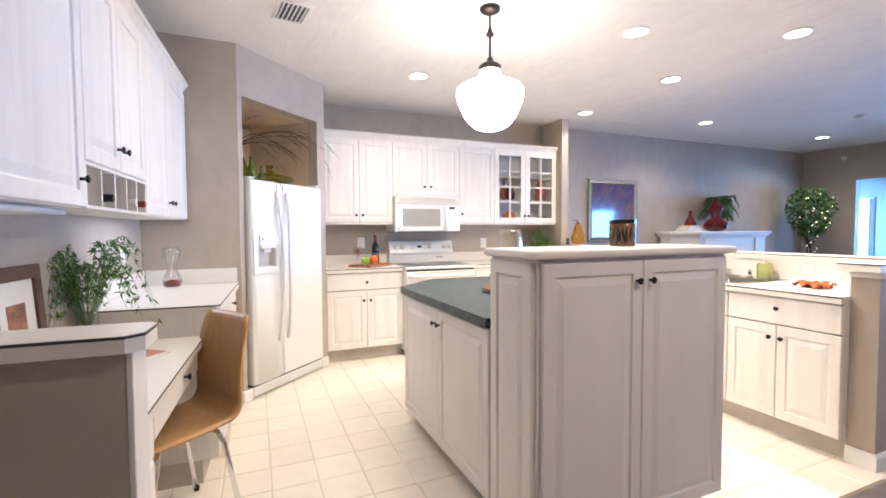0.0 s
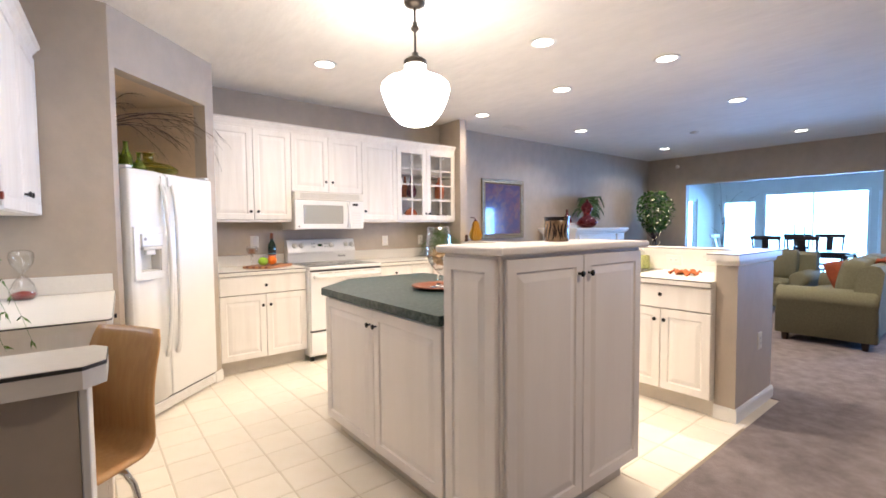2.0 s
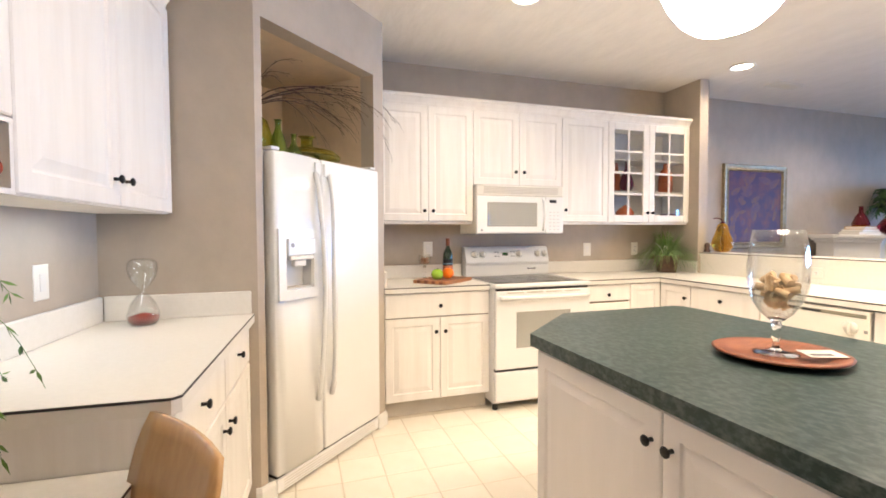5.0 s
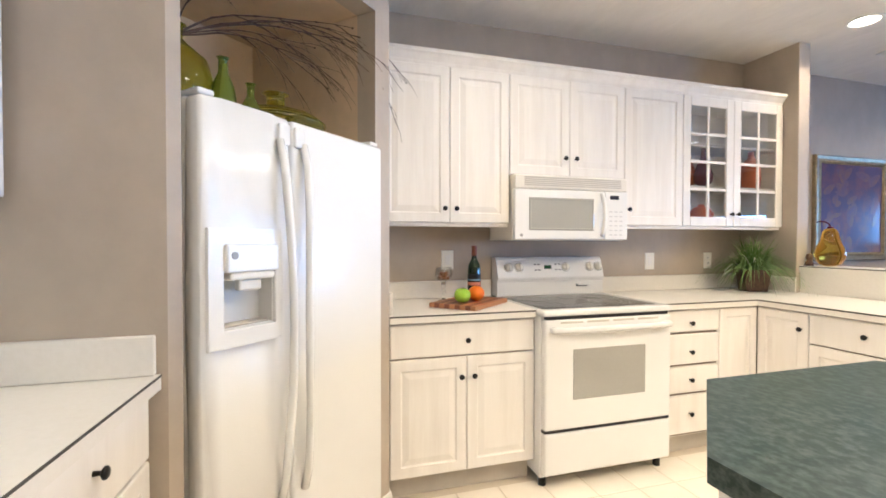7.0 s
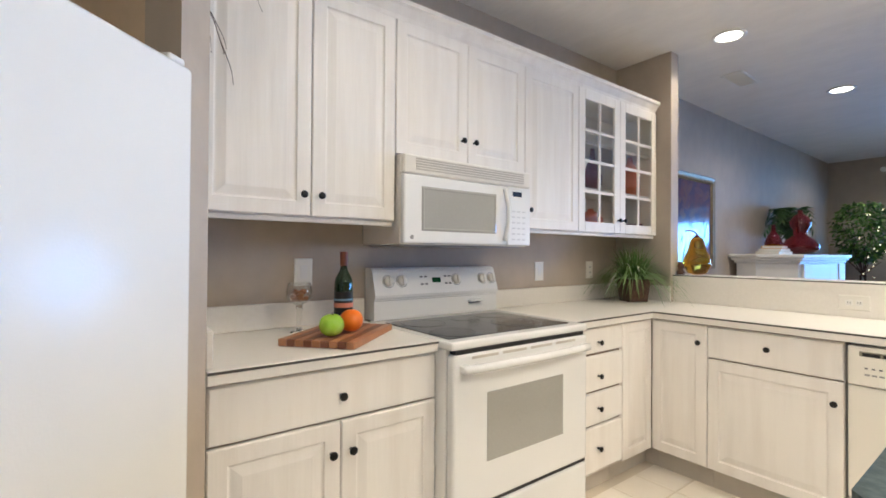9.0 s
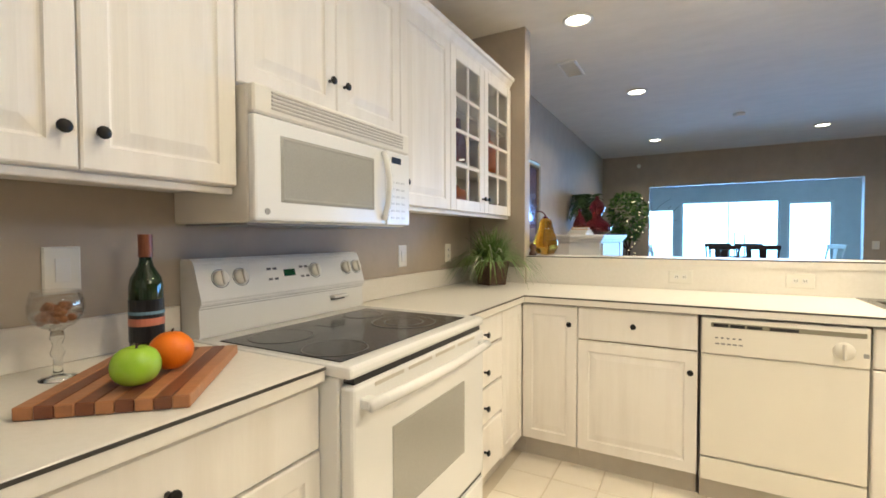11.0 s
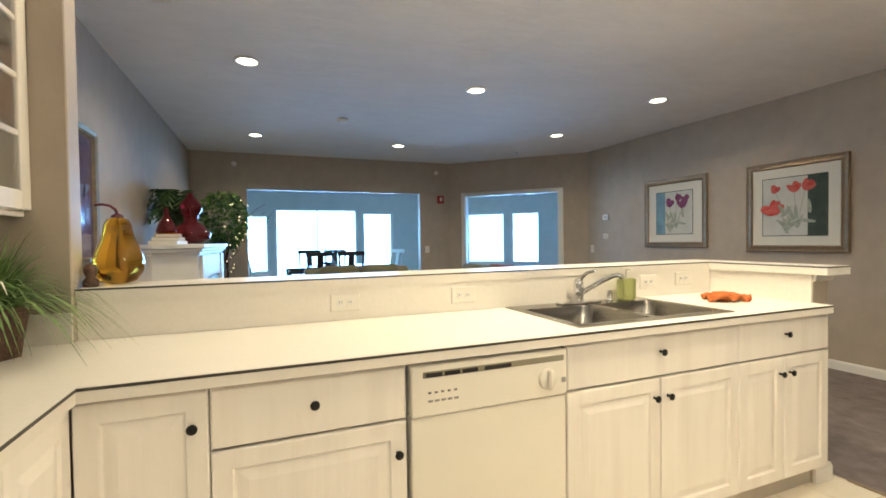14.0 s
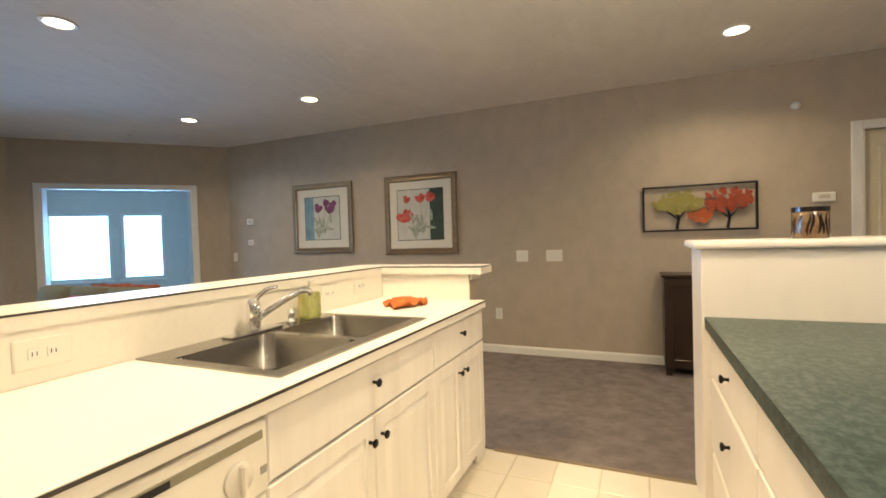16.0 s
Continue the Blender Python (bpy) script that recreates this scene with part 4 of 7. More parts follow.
def cooker():
    r = thing("cooker", pose(1.752, 4.505, 0), "white electric cooker with a black ceramic hob", "cooker")
    w = 0.785
    part("body", box(0.0, 0.03, 0.05, w, 0.67, 0.885, 0.004), M_APPL, r)
    part("hob_rim", box(-0.004, -0.012, 0.886, w + 0.004, 0.63, 0.918, 0.010, 2), M_APPL, r)
    hob = part("hob", box(0.022, 0.040, 0.9185, w - 0.065, 0.515, 0.9215, 0.001), M_COOK, r, "black ceramic glass")
    for cx, cy, rad, double in ((0.123, 0.15, 0.088, False), (0.155, 0.40, 0.094, False), (0.53, 0.192, 0.112, True), (0.58, 0.42, 0.072, False)):
        part("burner", lathe([(0.0, 0), (rad, 0), (rad, 0.0004), (0.0, 0.0004), (0.0, 0)], 36, centre=(cx, cy, 0.92165)), M_BURNER, hob)
        for rr in (rad + 0.006, rad * 0.66) if double else (rad + 0.006,):
            part("burner_ring", lathe([(rr - 0.005, 0), (rr, 0), (rr, 0.0008), (rr - 0.005, 0.0008), (rr - 0.005, 0)], 36, centre=(cx, cy, 0.92166)), M_RING, hob)
    part("burner", box(0.33, 0.36, 0.9216, 0.40, 0.43, 0.9221), M_BURNER, hob)
    # sloping control panel
    bm = bmesh.new()
    sec = [(0.585, 0.919), (0.590, 1.015), (0.576, 1.022), (0.574, 1.03), (0.612, 1.15), (0.628, 1.165), (0.682, 1.165), (0.682, 0.919)]
    va = [bm.verts.new((0.005, y, z)) for y, z in sec]
    vb = [bm.verts.new((w - 0.005, y, z)) for y, z in sec]
    bm.faces.new(va), bm.faces.new(vb[::-1])
    for i in range(len(sec)):
        bm.faces.new((va[i], va[(i + 1) % len(sec)], vb[(i + 1) % len(sec)], vb[i]))
    bmesh.ops.bevel(bm, geom=[e for e in bm.edges if abs(e.verts[0].co.x - e.verts[1].co.x) > 0.1], offset=0.006, segments=2, affect="EDGES")
    panel = part("control_panel", bm, M_APPL, r)
    tilt = math.degrees(math.atan2(0.038, 0.12))
    for x in (0.083, 0.158, 0.495, 0.678, 0.745):
        k = part("dial", lathe([(0.0, 0.0), (0.026, 0.0), (0.024, 0.012), (0.017, 0.016), (0.0, 0.016)], 20), M_APPL_B, panel, "white control dial", True)
        k.matrix_basis = pose(x, 0.5965, 1.100, 90 - tilt)
        part("grip", box(-0.004, -0.022, 0.012, 0.004, 0.022, 0.024, 0.002), M_APPL_B, k)
        part("dial_mark", lathe([(0.029, 0.0004), (0.031, 0.0004), (0.031, 0.001), (0.029, 0.001), (0.029, 0.0004)], 20), M_DIAL, k)
    part("display", box(-0.026, -0.013, -0.002, 0.026, 0.013, 0.002), M_GREENLCD, panel, "dark green display").matrix_basis = pose(0.365, 0.5955, 1.10, 90 - tilt)
    for i in range(8):
        b = part("button", box(-0.008, -0.004, 0, 0.008, 0.004, 0.0015), M_DIAL, panel)
        b.matrix_basis = pose(0.275 + (i % 2) * 0.026 + (0.15 if i > 3 else 0), 0.5965 + (0.0057 if i % 4 > 1 else -0.0057), 1.100 + (0.018 if i % 4 > 1 else -0.018), 90 - tilt)
    part("vent", box(0.57, 0.560, 0.978, 0.66, 0.592, 0.990, 0.003), M_APPL, r)
    part("vent", box(0.575, 0.583, 0.970, 0.655, 0.5905, 0.9775), M_FIREBOX, r)
    od = part("oven_door", box(0.004, -0.014, 0.305, w - 0.004, 0.03, 0.868, 0.010, 2), M_APPL, r, "white oven door with a window")
    part("oven_window", nested(0.165, 0.455, w - 0.175, 0.715, [(0.0, -0.0145), (0.004, -0.0165), (0.008, -0.0155)], -0.012), M_PANEL_G, od, "grey tinted window")
    part("handle", tube([(0.03 + 0.718 * i / 12, -0.045 - 0.016 * math.sin(math.pi * i / 12), 0.822) for i in range(13)], 0.016, 10), M_APPL, od, "bowed white bar handle", True)
    for x in (0.045, w - 0.045):
        part("handle_post", box(x - 0.016, -0.045, 0.808, x + 0.016, -0.012, 0.836, 0.004), M_APPL, od)
    for k in range(4):
        part("vent_slot", box(0.09 + k * 0.157, -0.0152, 0.849, 0.222 + k * 0.157, -0.0135, 0.859), M_KICK, od)
    part("vent_gap", box(0.02, -0.004, 0.869, w - 0.02, 0.03, 0.8855), M_FIREBOX, r)
    part("door_gap", box(0.006, -0.005, 0.290, w - 0.006, 0.03, 0.304), M_FIREBOX, r)
    part("drawer", box(0.004, -0.014, 0.075, w - 0.004, 0.03, 0.288, 0.010, 2), M_APPL, r, "white storage drawer")
    for x in (0.03, w - 0.03):
        part("foot", lathe([(0.0, 0.0), (0.02, 0.0), (0.02, 0.05), (0.0, 0.05)], 12, centre=(x, 0.06, 0)), M_BLACK, r)
        part("foot", lathe([(0.0, 0.0), (0.02, 0.0), (0.02, 0.05), (0.0, 0.05)], 12, centre=(x, 0.62, 0)), M_BLACK, r)
    return r


cooker()


def microwave():
    m = thing("microwave", pose(1.742, 4.813, 1.274), "white over-the-range microwave oven", "microwave")
    w, h = 0.760, 0.378
    part("body", box(0.0, 0.03, 0.0, w, BACK - 4.815, h, 0.004), M_APPL_B, m)
    g = part("vent_grille", box(0.0, 0.002, h - 0.080, w, 0.03, h, 0.006), M_APPL_B, m)
    for k in range(5):
        part("slat", box(0.06, -0.002, h - 0.062 + k * 0.011, w - 0.05, 0.004, h - 0.057 + k * 0.011), M_KICK, g)
    d = part("door", box(0.0, 0.0, 0.004, 0.595, 0.03, h - 0.083, 0.008, 2), M_APPL, m, "white door with a tinted window")
    part("window", nested(0.088, 0.058, 0.520, h - 0.130, [(0.0, -0.001), (0.008, -0.004), (0.014, -0.002)], 0.002), M_PANEL_G, d, "grey mesh window")
    part("handle", tube([(0.572, -0.008 - 0.028 * math.sin(math.pi * i / 10), 0.025 + 0.255 * i / 10) for i in range(11)], 0.012, 8), M_APPL, d, "curved white handle", True)
    p = part("control_panel", box(0.598, 0.0, 0.004, w, 0.03, h - 0.083, 0.006, 2), M_APPL, m)
    part("display", box(0.632, -0.002, h - 0.130, 0.695, 0.002, h - 0.106), M_FIREBOX, p)
    for i in range(6):
        for j in range(3):
            part("button", box(0.628 + j * 0.036, -0.0015, 0.03 + i * 0.028, 0.650 + j * 0.036, 0.001, 0.037 + i * 0.028), mat("button_print", (0.60, 0.59, 0.58), 0.6) if i + j == 0 else bpy.data.materials["button_print"], p)
    part("underside", box(0.02, 0.06, -0.006, w - 0.02, 0.35, -0.0005), M_GREY, m)
    part("badge", lathe([(0.0, 0), (0.009, 0), (0.009, 0.002), (0.0, 0.002)], 12), M_GREY, d).matrix_basis = pose(0.04, 0.0, 0.03, 90)
    return m


microwave()


def dishwasher():
    d = thing("dishwasher", pose(PF - 0.004, 3.742, 0, 0, 0, -90), "off-white dishwasher with a dial between the base cabinets", "dishwasher")
    w = 0.595
    part("body", box(0.004, 0.03, 0.10, w - 0.004, 0.55, 0.87), M_GREY, d)
    p = part("control_panel", box(0.008, -0.028, 0.70, w - 0.008, 0.03, 0.862, 0.006, 2), M_APPL_B, d, "cream control panel")
    part("handle_slot", box(0.045, -0.0295, 0.822, w - 0.02, -0.02, 0.843, 0.002), mat("slot_shadow", (0.25, 0.23, 0.17), 0.6), p)
    for a, b in ((0.055, 0.11), (0.118, 0.172), (0.18, 0.235), (0.26, 0.36)):
        part("vent_slot", box(a, -0.0305, 0.824, b, -0.028, 0.838), M_FIREBOX, p)
    k = part("dial", lathe([(0.0, 0.0), (0.036, 0.0), (0.034, 0.008), (0.0, 0.010)], 24), M_APPL_B, p, "cream rotary dial", True)
    k.matrix_basis = pose(0.505, -0.028, 0.765, 90)
    part("grip", box(-0.007, -0.034, 0.008, 0.007, 0.034, 0.024, 0.004), M_APPL_B, k)
    for i in range(5):
        part("button", box(0.062 + i * 0.022, -0.0295, 0.772, 0.072 + i * 0.022, -0.027, 0.778), M_DIAL, p)
        part("button", box(0.062 + i * 0.022, -0.0290, 0.745, 0.078 + i * 0.022, -0.027, 0.752), M_GREY, p)
    part("badge", box(0.565, -0.0295, 0.745, 0.582, -0.027, 0.762), M_GREY, p)
    part("door", box(0.008, -0.022, 0.225, w - 0.008, 0.03, 0.697, 0.006, 2), M_APPL_B, d, "plain off-white door")
    part("lower_panel", box(0.008, -0.020, 0.115, w - 0.008, 0.03, 0.218, 0.004, 2), M_APPL_B, d)
    part("kick", box(0.008, 0.05, 0.0, w - 0.008, 0.06, 0.112), M_KICK, d)
    return d


dishwasher()

# ---- lamps and ceiling fittings ----
pend = thing("pendant_lamp", pose(1.722, 2.70, 1.906), "lit opal schoolhouse pendant lamp on a dark bronze stem", "pendant lamp")
part("shade", lathe([(0.0, 0.0), (0.05, 0.002), (0.095, 0.016), (0.135, 0.05), (0.168, 0.10), (0.195, 0.165), (0.208, 0.215), (0.204, 0.245), (0.18, 0.27), (0.13, 0.292), (0.085, 0.312), (0.066, 0.335), (0.064, 0.365), (0.0, 0.366)], 40), M_OPAL, pend, "opal glass shade, lit", True)
part("fitter", lathe([(0.0, 0.362), (0.068, 0.362), (0.07, 0.39), (0.05, 0.405), (0.022, 0.415), (0.018, 0.44), (0.0, 0.44)], 24), M_BRONZE, pend, "dark bronze fitter", True)
part("stem", lathe([(0.0, 0.43), (0.007, 0.43), (0.007, 0.725), (0.0, 0.725)], 10), M_BRONZE, pend)
part("collar", lathe([(0.0, 0.565), (0.016, 0.57), (0.024, 0.578), (0.024, 0.59), (0.016, 0.598), (0.013, 0.62), (0.0, 0.622)], 16), M_BRONZE, pend, "", True)
part("canopy", lathe([(0.0, 0.705), (0.03, 0.708), (0.062, 0.725), (0.066, 0.743), (0.0, 0.743)], 24), M_BRONZE, pend, "dark bronze ceiling cup", True)

can0 = None
# fittings for all cans, also for the added unseen one over the walkway
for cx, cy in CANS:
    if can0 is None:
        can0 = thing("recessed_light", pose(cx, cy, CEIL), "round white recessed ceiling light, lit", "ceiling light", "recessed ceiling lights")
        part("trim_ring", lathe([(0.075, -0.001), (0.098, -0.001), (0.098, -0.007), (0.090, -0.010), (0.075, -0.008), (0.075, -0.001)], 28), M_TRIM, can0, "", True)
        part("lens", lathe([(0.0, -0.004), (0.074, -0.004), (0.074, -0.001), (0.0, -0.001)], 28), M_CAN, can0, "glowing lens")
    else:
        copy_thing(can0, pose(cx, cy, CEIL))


def grille(m, w, d, n, label, dark):
    g = thing("ceiling_vent", m, label, "vent")
    bm = box(-w / 2, -d / 2, -0.010, w / 2, -d / 2 + 0.02, -0.0005, 0.002)
    box(-w / 2, d / 2 - 0.02, -0.010, w / 2, d / 2, -0.0005, 0.002, bm=bm)
    box(-w / 2, -d / 2 + 0.02, -0.010, -w / 2 + 0.02, d / 2 - 0.02, -0.0005, 0.002, bm=bm)
    box(w / 2 - 0.02, -d / 2 + 0.02, -0.010, w / 2, d / 2 - 0.02, -0.0005, 0.002, bm=bm)
    part("frame", bm, M_TRIM, g)
    part("backing", box(-w / 2 + 0.02, -d / 2 + 0.02, -0.003, w / 2 - 0.02, d / 2 - 0.02, -0.0005), M_FIREBOX if dark else M_CEIL, g)
    for i in range(n):
        x = -w / 2 + 0.02 + (i + 0.5) * (w - 0.04) / n
        bm = box(x - 0.006, -d / 2 + 0.02, -0.010, x + 0.006, d / 2 - 0.02, -0.007)
        bmesh.ops.rotate(bm, verts=bm.verts, cent=(x, 0, -0.0085), matrix=Matrix.Rotation(radians(25), 3, "Y"))
        part("slat", bm, M_TRIM, g)
    return g


grille(pose(0.604, 3.21, CEIL, 0, 0, 8), 0.20, 0.27, 6, "white ceiling vent with dark slots", True)
grille(pose(4.80, 4.68, CEIL), 0.36, 0.16, 10, "flat white ceiling supply vent", False)


def disc_fitting(name, m, r, h, label, category):
    return tagged(part(name, lathe([(0.0, 0.0), (r, 0.0), (r, h * 0.5), (r * 0.75, h), (0.0, h)], 20), M_TRIM, None, "", True), label, category), m


for m, r, h, nm, lb in ((pose(7.155, 3.296, CEIL, 180), 0.06, 0.035, "smoke_detector", "round white smoke detector on the ceiling"),
                        (pose(8.20, 0.384, CEIL, 180), 0.03, 0.05, "sprinkler_head", "small ceiling sprinkler head"),
                        (pose(EAST, 4.578, 2.47, 0, -90), 0.035, 0.04, "sprinkler_head", "small white sidewall sprinkler head"),
                        (pose(EAST, 1.25, 2.47, 0, -90), 0.035, 0.04, "sprinkler_head", "small white sidewall sprinkler head"),
                        (pose(1.27, SOUTH, 2.28, -90), 0.035, 0.04, "sprinkler_head", "small white sidewall sprinkler head")):
    ob, mm = disc_fitting(nm, m, r, h, lb, "detector" if "smoke" in nm else "sprinkler")
    ob.matrix_basis = mm


def plate(m, w, h, kind, label):
    """A wall plate that faces -y in its own frame."""
    p = thing("wall_plate", m, label, "switch" if kind == "switch" else "socket", "switches and sockets")
    part("cover", nested(-w / 2, -h / 2, w / 2, h / 2, [(0.0, -0.003), (0.004, -0.006)], -0.0005), M_PLATE, p)
    n = max(1, round(w / 0.055))
    for i in range(n if kind == "switch" else 1):
        x = (i - (n - 1) / 2) * 0.046 if kind == "switch" else 0
        if kind == "switch":
            part("rocker", box(x - 0.016, -0.009, -0.03, x + 0.016, -0.005, 0.03, 0.001), M_TRIM, p)
        else:
            for s in ((-1, 1)):
                a, b = (s * 0.02, 0) if w > h else (0, s * 0.02)
                o = part("outlet", box(a - 0.014, -0.008, b - 0.014, a + 0.014, -0.005, b + 0.014, 0.002), M_TRIM, p)
                part("slot", box(a - 0.006, -0.0088, b - 0.005, a - 0.004, -0.0079, b + 0.006), M_FIREBOX, o)
                part("slot", box(a + 0.004, -0.0088, b - 0.005, a + 0.006, -0.0079, b + 0.006), M_FIREBOX, o)
    return p


for x, z, k in ((1.456, 1.15, "switch"), (3.0, 1.125, "switch"), (3.537, 1.125, "socket")):
    plate(pose(x, BACK, z), 0.075 if k == "socket" else 0.08, 0.12, k, "cream wall plate above the worktop")
for y, z in ((3.83, 0.992), (3.271, 0.992), (2.115, 1.0), (1.841, 1.008)):
    plate(pose(RISER - 0.012, y, z, 0, 0, -90), 0.125, 0.078, "socket", "cream wall socket in the counter riser")
plate(pose(3.79, 1.475, 0.47), 0.075, 0.12, "socket", "cream wall socket in the half wall end")
plate(WEST @ pose(LEFT, 3.46, 1.122, 0, 0, 90), 0.08, 0.12, "switch", "cream wall switch over the desk worktop")
plate(WEST @ pose(LEFT, 2.47, 0.93, 0, 0, 90), 0.075, 0.12, "socket", "cream wall socket over the desk")
for x, w in ((3.622, 0.125), (3.29, 0.165)):
    plate(pose(x, SOUTH, 1.047, 0, 0, 180), w, 0.12, "switch", "cream multi-gang wall switch")
plate(pose(3.89, SOUTH, 0.43, 0, 0, 180), 0.075, 0.12, "socket", "cream wall socket near the floor")
plate(pose(7.76, SOUTH, 1.08, 0, 0, 180), 0.075, 0.12, "switch", "cream wall switch beside the cased opening")
plate(pose(EAST, 1.437, 1.09, 0, 0, -90), 0.08, 0.12, "switch", "cream wall switch beside the sunroom opening")
for x, z, w, h in ((7.44, 1.57, 0.12, 0.085), (7.44, 1.28, 0.09, 0.075), (1.09, 1.505, 0.15, 0.075)):
    t = thing("thermostat", pose(x, SOUTH, z, 0, 0, 180), "small white thermostat box on the wall", "thermostat")
    part("case", box(-w / 2, -0.025, -h / 2, w / 2, -0.0005, h / 2, 0.006, 2), M_TRIM, t)
    part("screen", box(-w / 4, -0.0262, -h / 6, w / 4, -0.0245, h / 4), M_KICK, t)
fa = thing("fire_alarm", pose(EAST, 1.18, 1.99, 0, 0, -90), "red fire alarm strobe on the wall", "fire alarm")
part("case", box(-0.06, -0.045, -0.07, 0.06, -0.0005, 0.07, 0.008, 2), M_REDBOX, fa)
part("lens", box(-0.02, -0.058, -0.035, 0.02, -0.044, 0.035, 0.006), M_TRIM, fa)

# ---- sink, tap and small kitchen things ----
sink = thing("sink", pose(0, 0, 0), "stainless steel double-bowl sink set in the worktop", "sink")
Z = 0.914
X0, X1, Y0, Y1 = 3.33, 3.893, 2.20, 3.05
bowls = [(3.38, 2.24, 3.775, 2.605), (3.38, 2.645, 3.775, 3.01)]
bm = grid_solid([X0, 3.38, 3.775, X1], [Y0, 2.24, 2.605, 2.645, 3.01, Y1], lambda u, v: not any(a[0] < u < a[2] and a[1] < v < a[3] for a in bowls), Z + 0.0005, Z + 0.005, lambda u, v, w: (u, v, w))
part("rim", bm, M_STEEL, sink)
for a in bowls:
    bm = bmesh.new()
    loops = []
    for inset, z in ((0.0, Z + 0.005), (0.004, Z - 0.01), (0.018, Z - 0.14), (0.05, Z - 0.165)):
        ring = []
        r = 0.045 + inset * 0.3
        for cx, cy, a0 in ((a[2] - inset - r, a[3] - inset - r, 0), (a[0] + inset + r, a[3] - inset - r, 90), (a[0] + inset + r, a[1] + inset + r, 180), (a[2] - inset - r, a[1] + inset + r, 270)):
            for k in range(5):
                t = radians(a0 + k * 22.5)
                ring.append(bm.verts.new((cx + r * math.cos(t), cy + r * math.sin(t), z)))
        loops.append(ring)
    for p, q in zip(loops, loops[1:]):
        for k in range(20):
            bm.faces.new((p[k], p[(k + 1) % 20], q[(k + 1) % 20], q[k]))
    bm.faces.new(loops[-1])
    b = part("bowl", bm, M_STEEL, sink, "", True)
    part("drain", lathe([(0.0, 0.0), (0.04, 0.0), (0.04, 0.003), (0.0, 0.004)], 20, centre=((a[0] + a[2]) / 2, (a[1] + a[3]) / 2, Z - 0.1645)), M_GREY, b)

tap = thing("tap", pose(3.832, 2.655, Z + 0.005), "chrome single-lever kitchen tap behind the sink", "tap")
part("base_plate", prism([(-0.03, -0.12), (0.03, -0.12), (0.03, 0.12), (-0.03, 0.12)], 0.0, 0.012, 0.005), M_CHROME, tap)
part("body", lathe([(0.0, 0.01), (0.027, 0.01), (0.025, 0.06), (0.027, 0.10), (0.02, 0.125), (0.0, 0.13)], 18), M_CHROME, tap, "", True)
part("spout", tube([(-0.005, -0.003, 0.045), (-0.05, -0.034, 0.085), (-0.10, -0.069, 0.122), (-0.14, -0.096, 0.147), (-0.158, -0.109, 0.152), (-0.170, -0.117, 0.146), (-0.174, -0.120, 0.132)], 0.013, 10, taper=0.85), M_CHROME, tap, "", True)
part("lever", tube([(0, 0, 0.10), (-0.018, -0.010, 0.135), (-0.042, -0.023, 0.160), (-0.080, -0.044, 0.172)], 0.011, 8, taper=0.6), M_CHROME, tap, "", True)
spray = thing("side_spray", pose(3.838, 2.45, Z + 0.005), "small chrome side spray beside the tap", "tap")
part("collar", lathe([(0.0, 0.0), (0.022, 0.0), (0.018, 0.015), (0.0, 0.016)], 14), M_CHROME, spray, "", True)
part("head", lathe([(0.0, 0.015), (0.012, 0.015), (0.015, 0.04), (0.012, 0.055), (0.0, 0.058)], 14), M_CHROME, spray, "", True)
soap = thing("soap_dispenser", pose(3.832, 2.34, Z + 0.0055), "square green soap bottle with a clear pump", "soap dispenser")
part("bottle", box(-0.03, -0.046, 0.0, 0.03, 0.046, 0.115, 0.012, 3), M_SOAP, soap, "green liquid soap")
part("neck", lathe([(0.0, 0.114), (0.014, 0.114), (0.014, 0.132), (0.0, 0.133)], 12), M_PLATE, soap)
part("pump", tube([(0, 0, 0.130), (0, 0, 0.162), (-0.012, 0, 0.167), (-0.035, 0, 0.165)], 0.005, 8), M_PLATE, soap, "", True)

bm = bmesh.new()
bmesh.ops.create_grid(bm, x_segments=26, y_segments=18, size=0.5)
for v in bm.verts:
    x, y = v.co.x, v.co.y
    ang = math.atan2(y, x)
    v.co.x = x * (0.185 + 0.02 * math.sin(3 * ang))
    v.co.y = y * (0.15 + 0.015 * math.cos(4 * ang))
    v.co.z = 0.018 + 0.018 * noise.noise((x * 6, y * 6, 0.3)) + 0.009 * math.sin(x * 16 + y * 9)
bmesh.ops.solidify(bm, geom=list(bm.faces), thickness=0.012)
cloth = tagged(part("dish_cloth", bm, M_THROW, None, "", True), "crumpled orange dish cloth on the worktop", "cloth")
cloth.matrix_basis = pose(3.60, 1.90, Z + 0.008, 0, 0, 68)


# board with fruit, bottle and glass
board = thing("cutting_board", pose(1.478, 4.835, Z + 0.0015, 0, 0, 42), "striped wooden cutting board on the worktop", "cutting board")
for i in range(9):
    y = -0.14 + i * 0.28 / 9
    part("strip", box(-0.20, y + 0.0003, 0.0, 0.20, y + 0.28 / 9 - 0.0003, 0.024, 0.002), M_BOARD_D if i % 2 else M_BOARD_L, board)


def fruit(name, m, r, material, label, dimple):
    prof = []
    for i in range(15):
        a = math.pi * i / 14
        prof.append((max(0.0, r * math.sin(a) * (1.04 if 3 < i < 11 else 1.0)), r - r * math.cos(a) * (1 - dimple * math.exp(-((math.sin(a)) / 0.35) ** 2))))
    prof[0], prof[-1] = (0.0, prof[0][1]), (0.0, prof[-1][1])
    ob = thing(name, m, label, "fruit", "fruit on the board")
    part("skin", lathe(prof, 22), material, ob, "", True)
    part("stalk", tube([(0, 0, r * 1.85 - dimple * r), (0.003, 0, r * 2.0), (0.006, 0.002, r * 2.12 - dimple * r)], 0.0022, 6), M_TWIG, ob)
    return ob


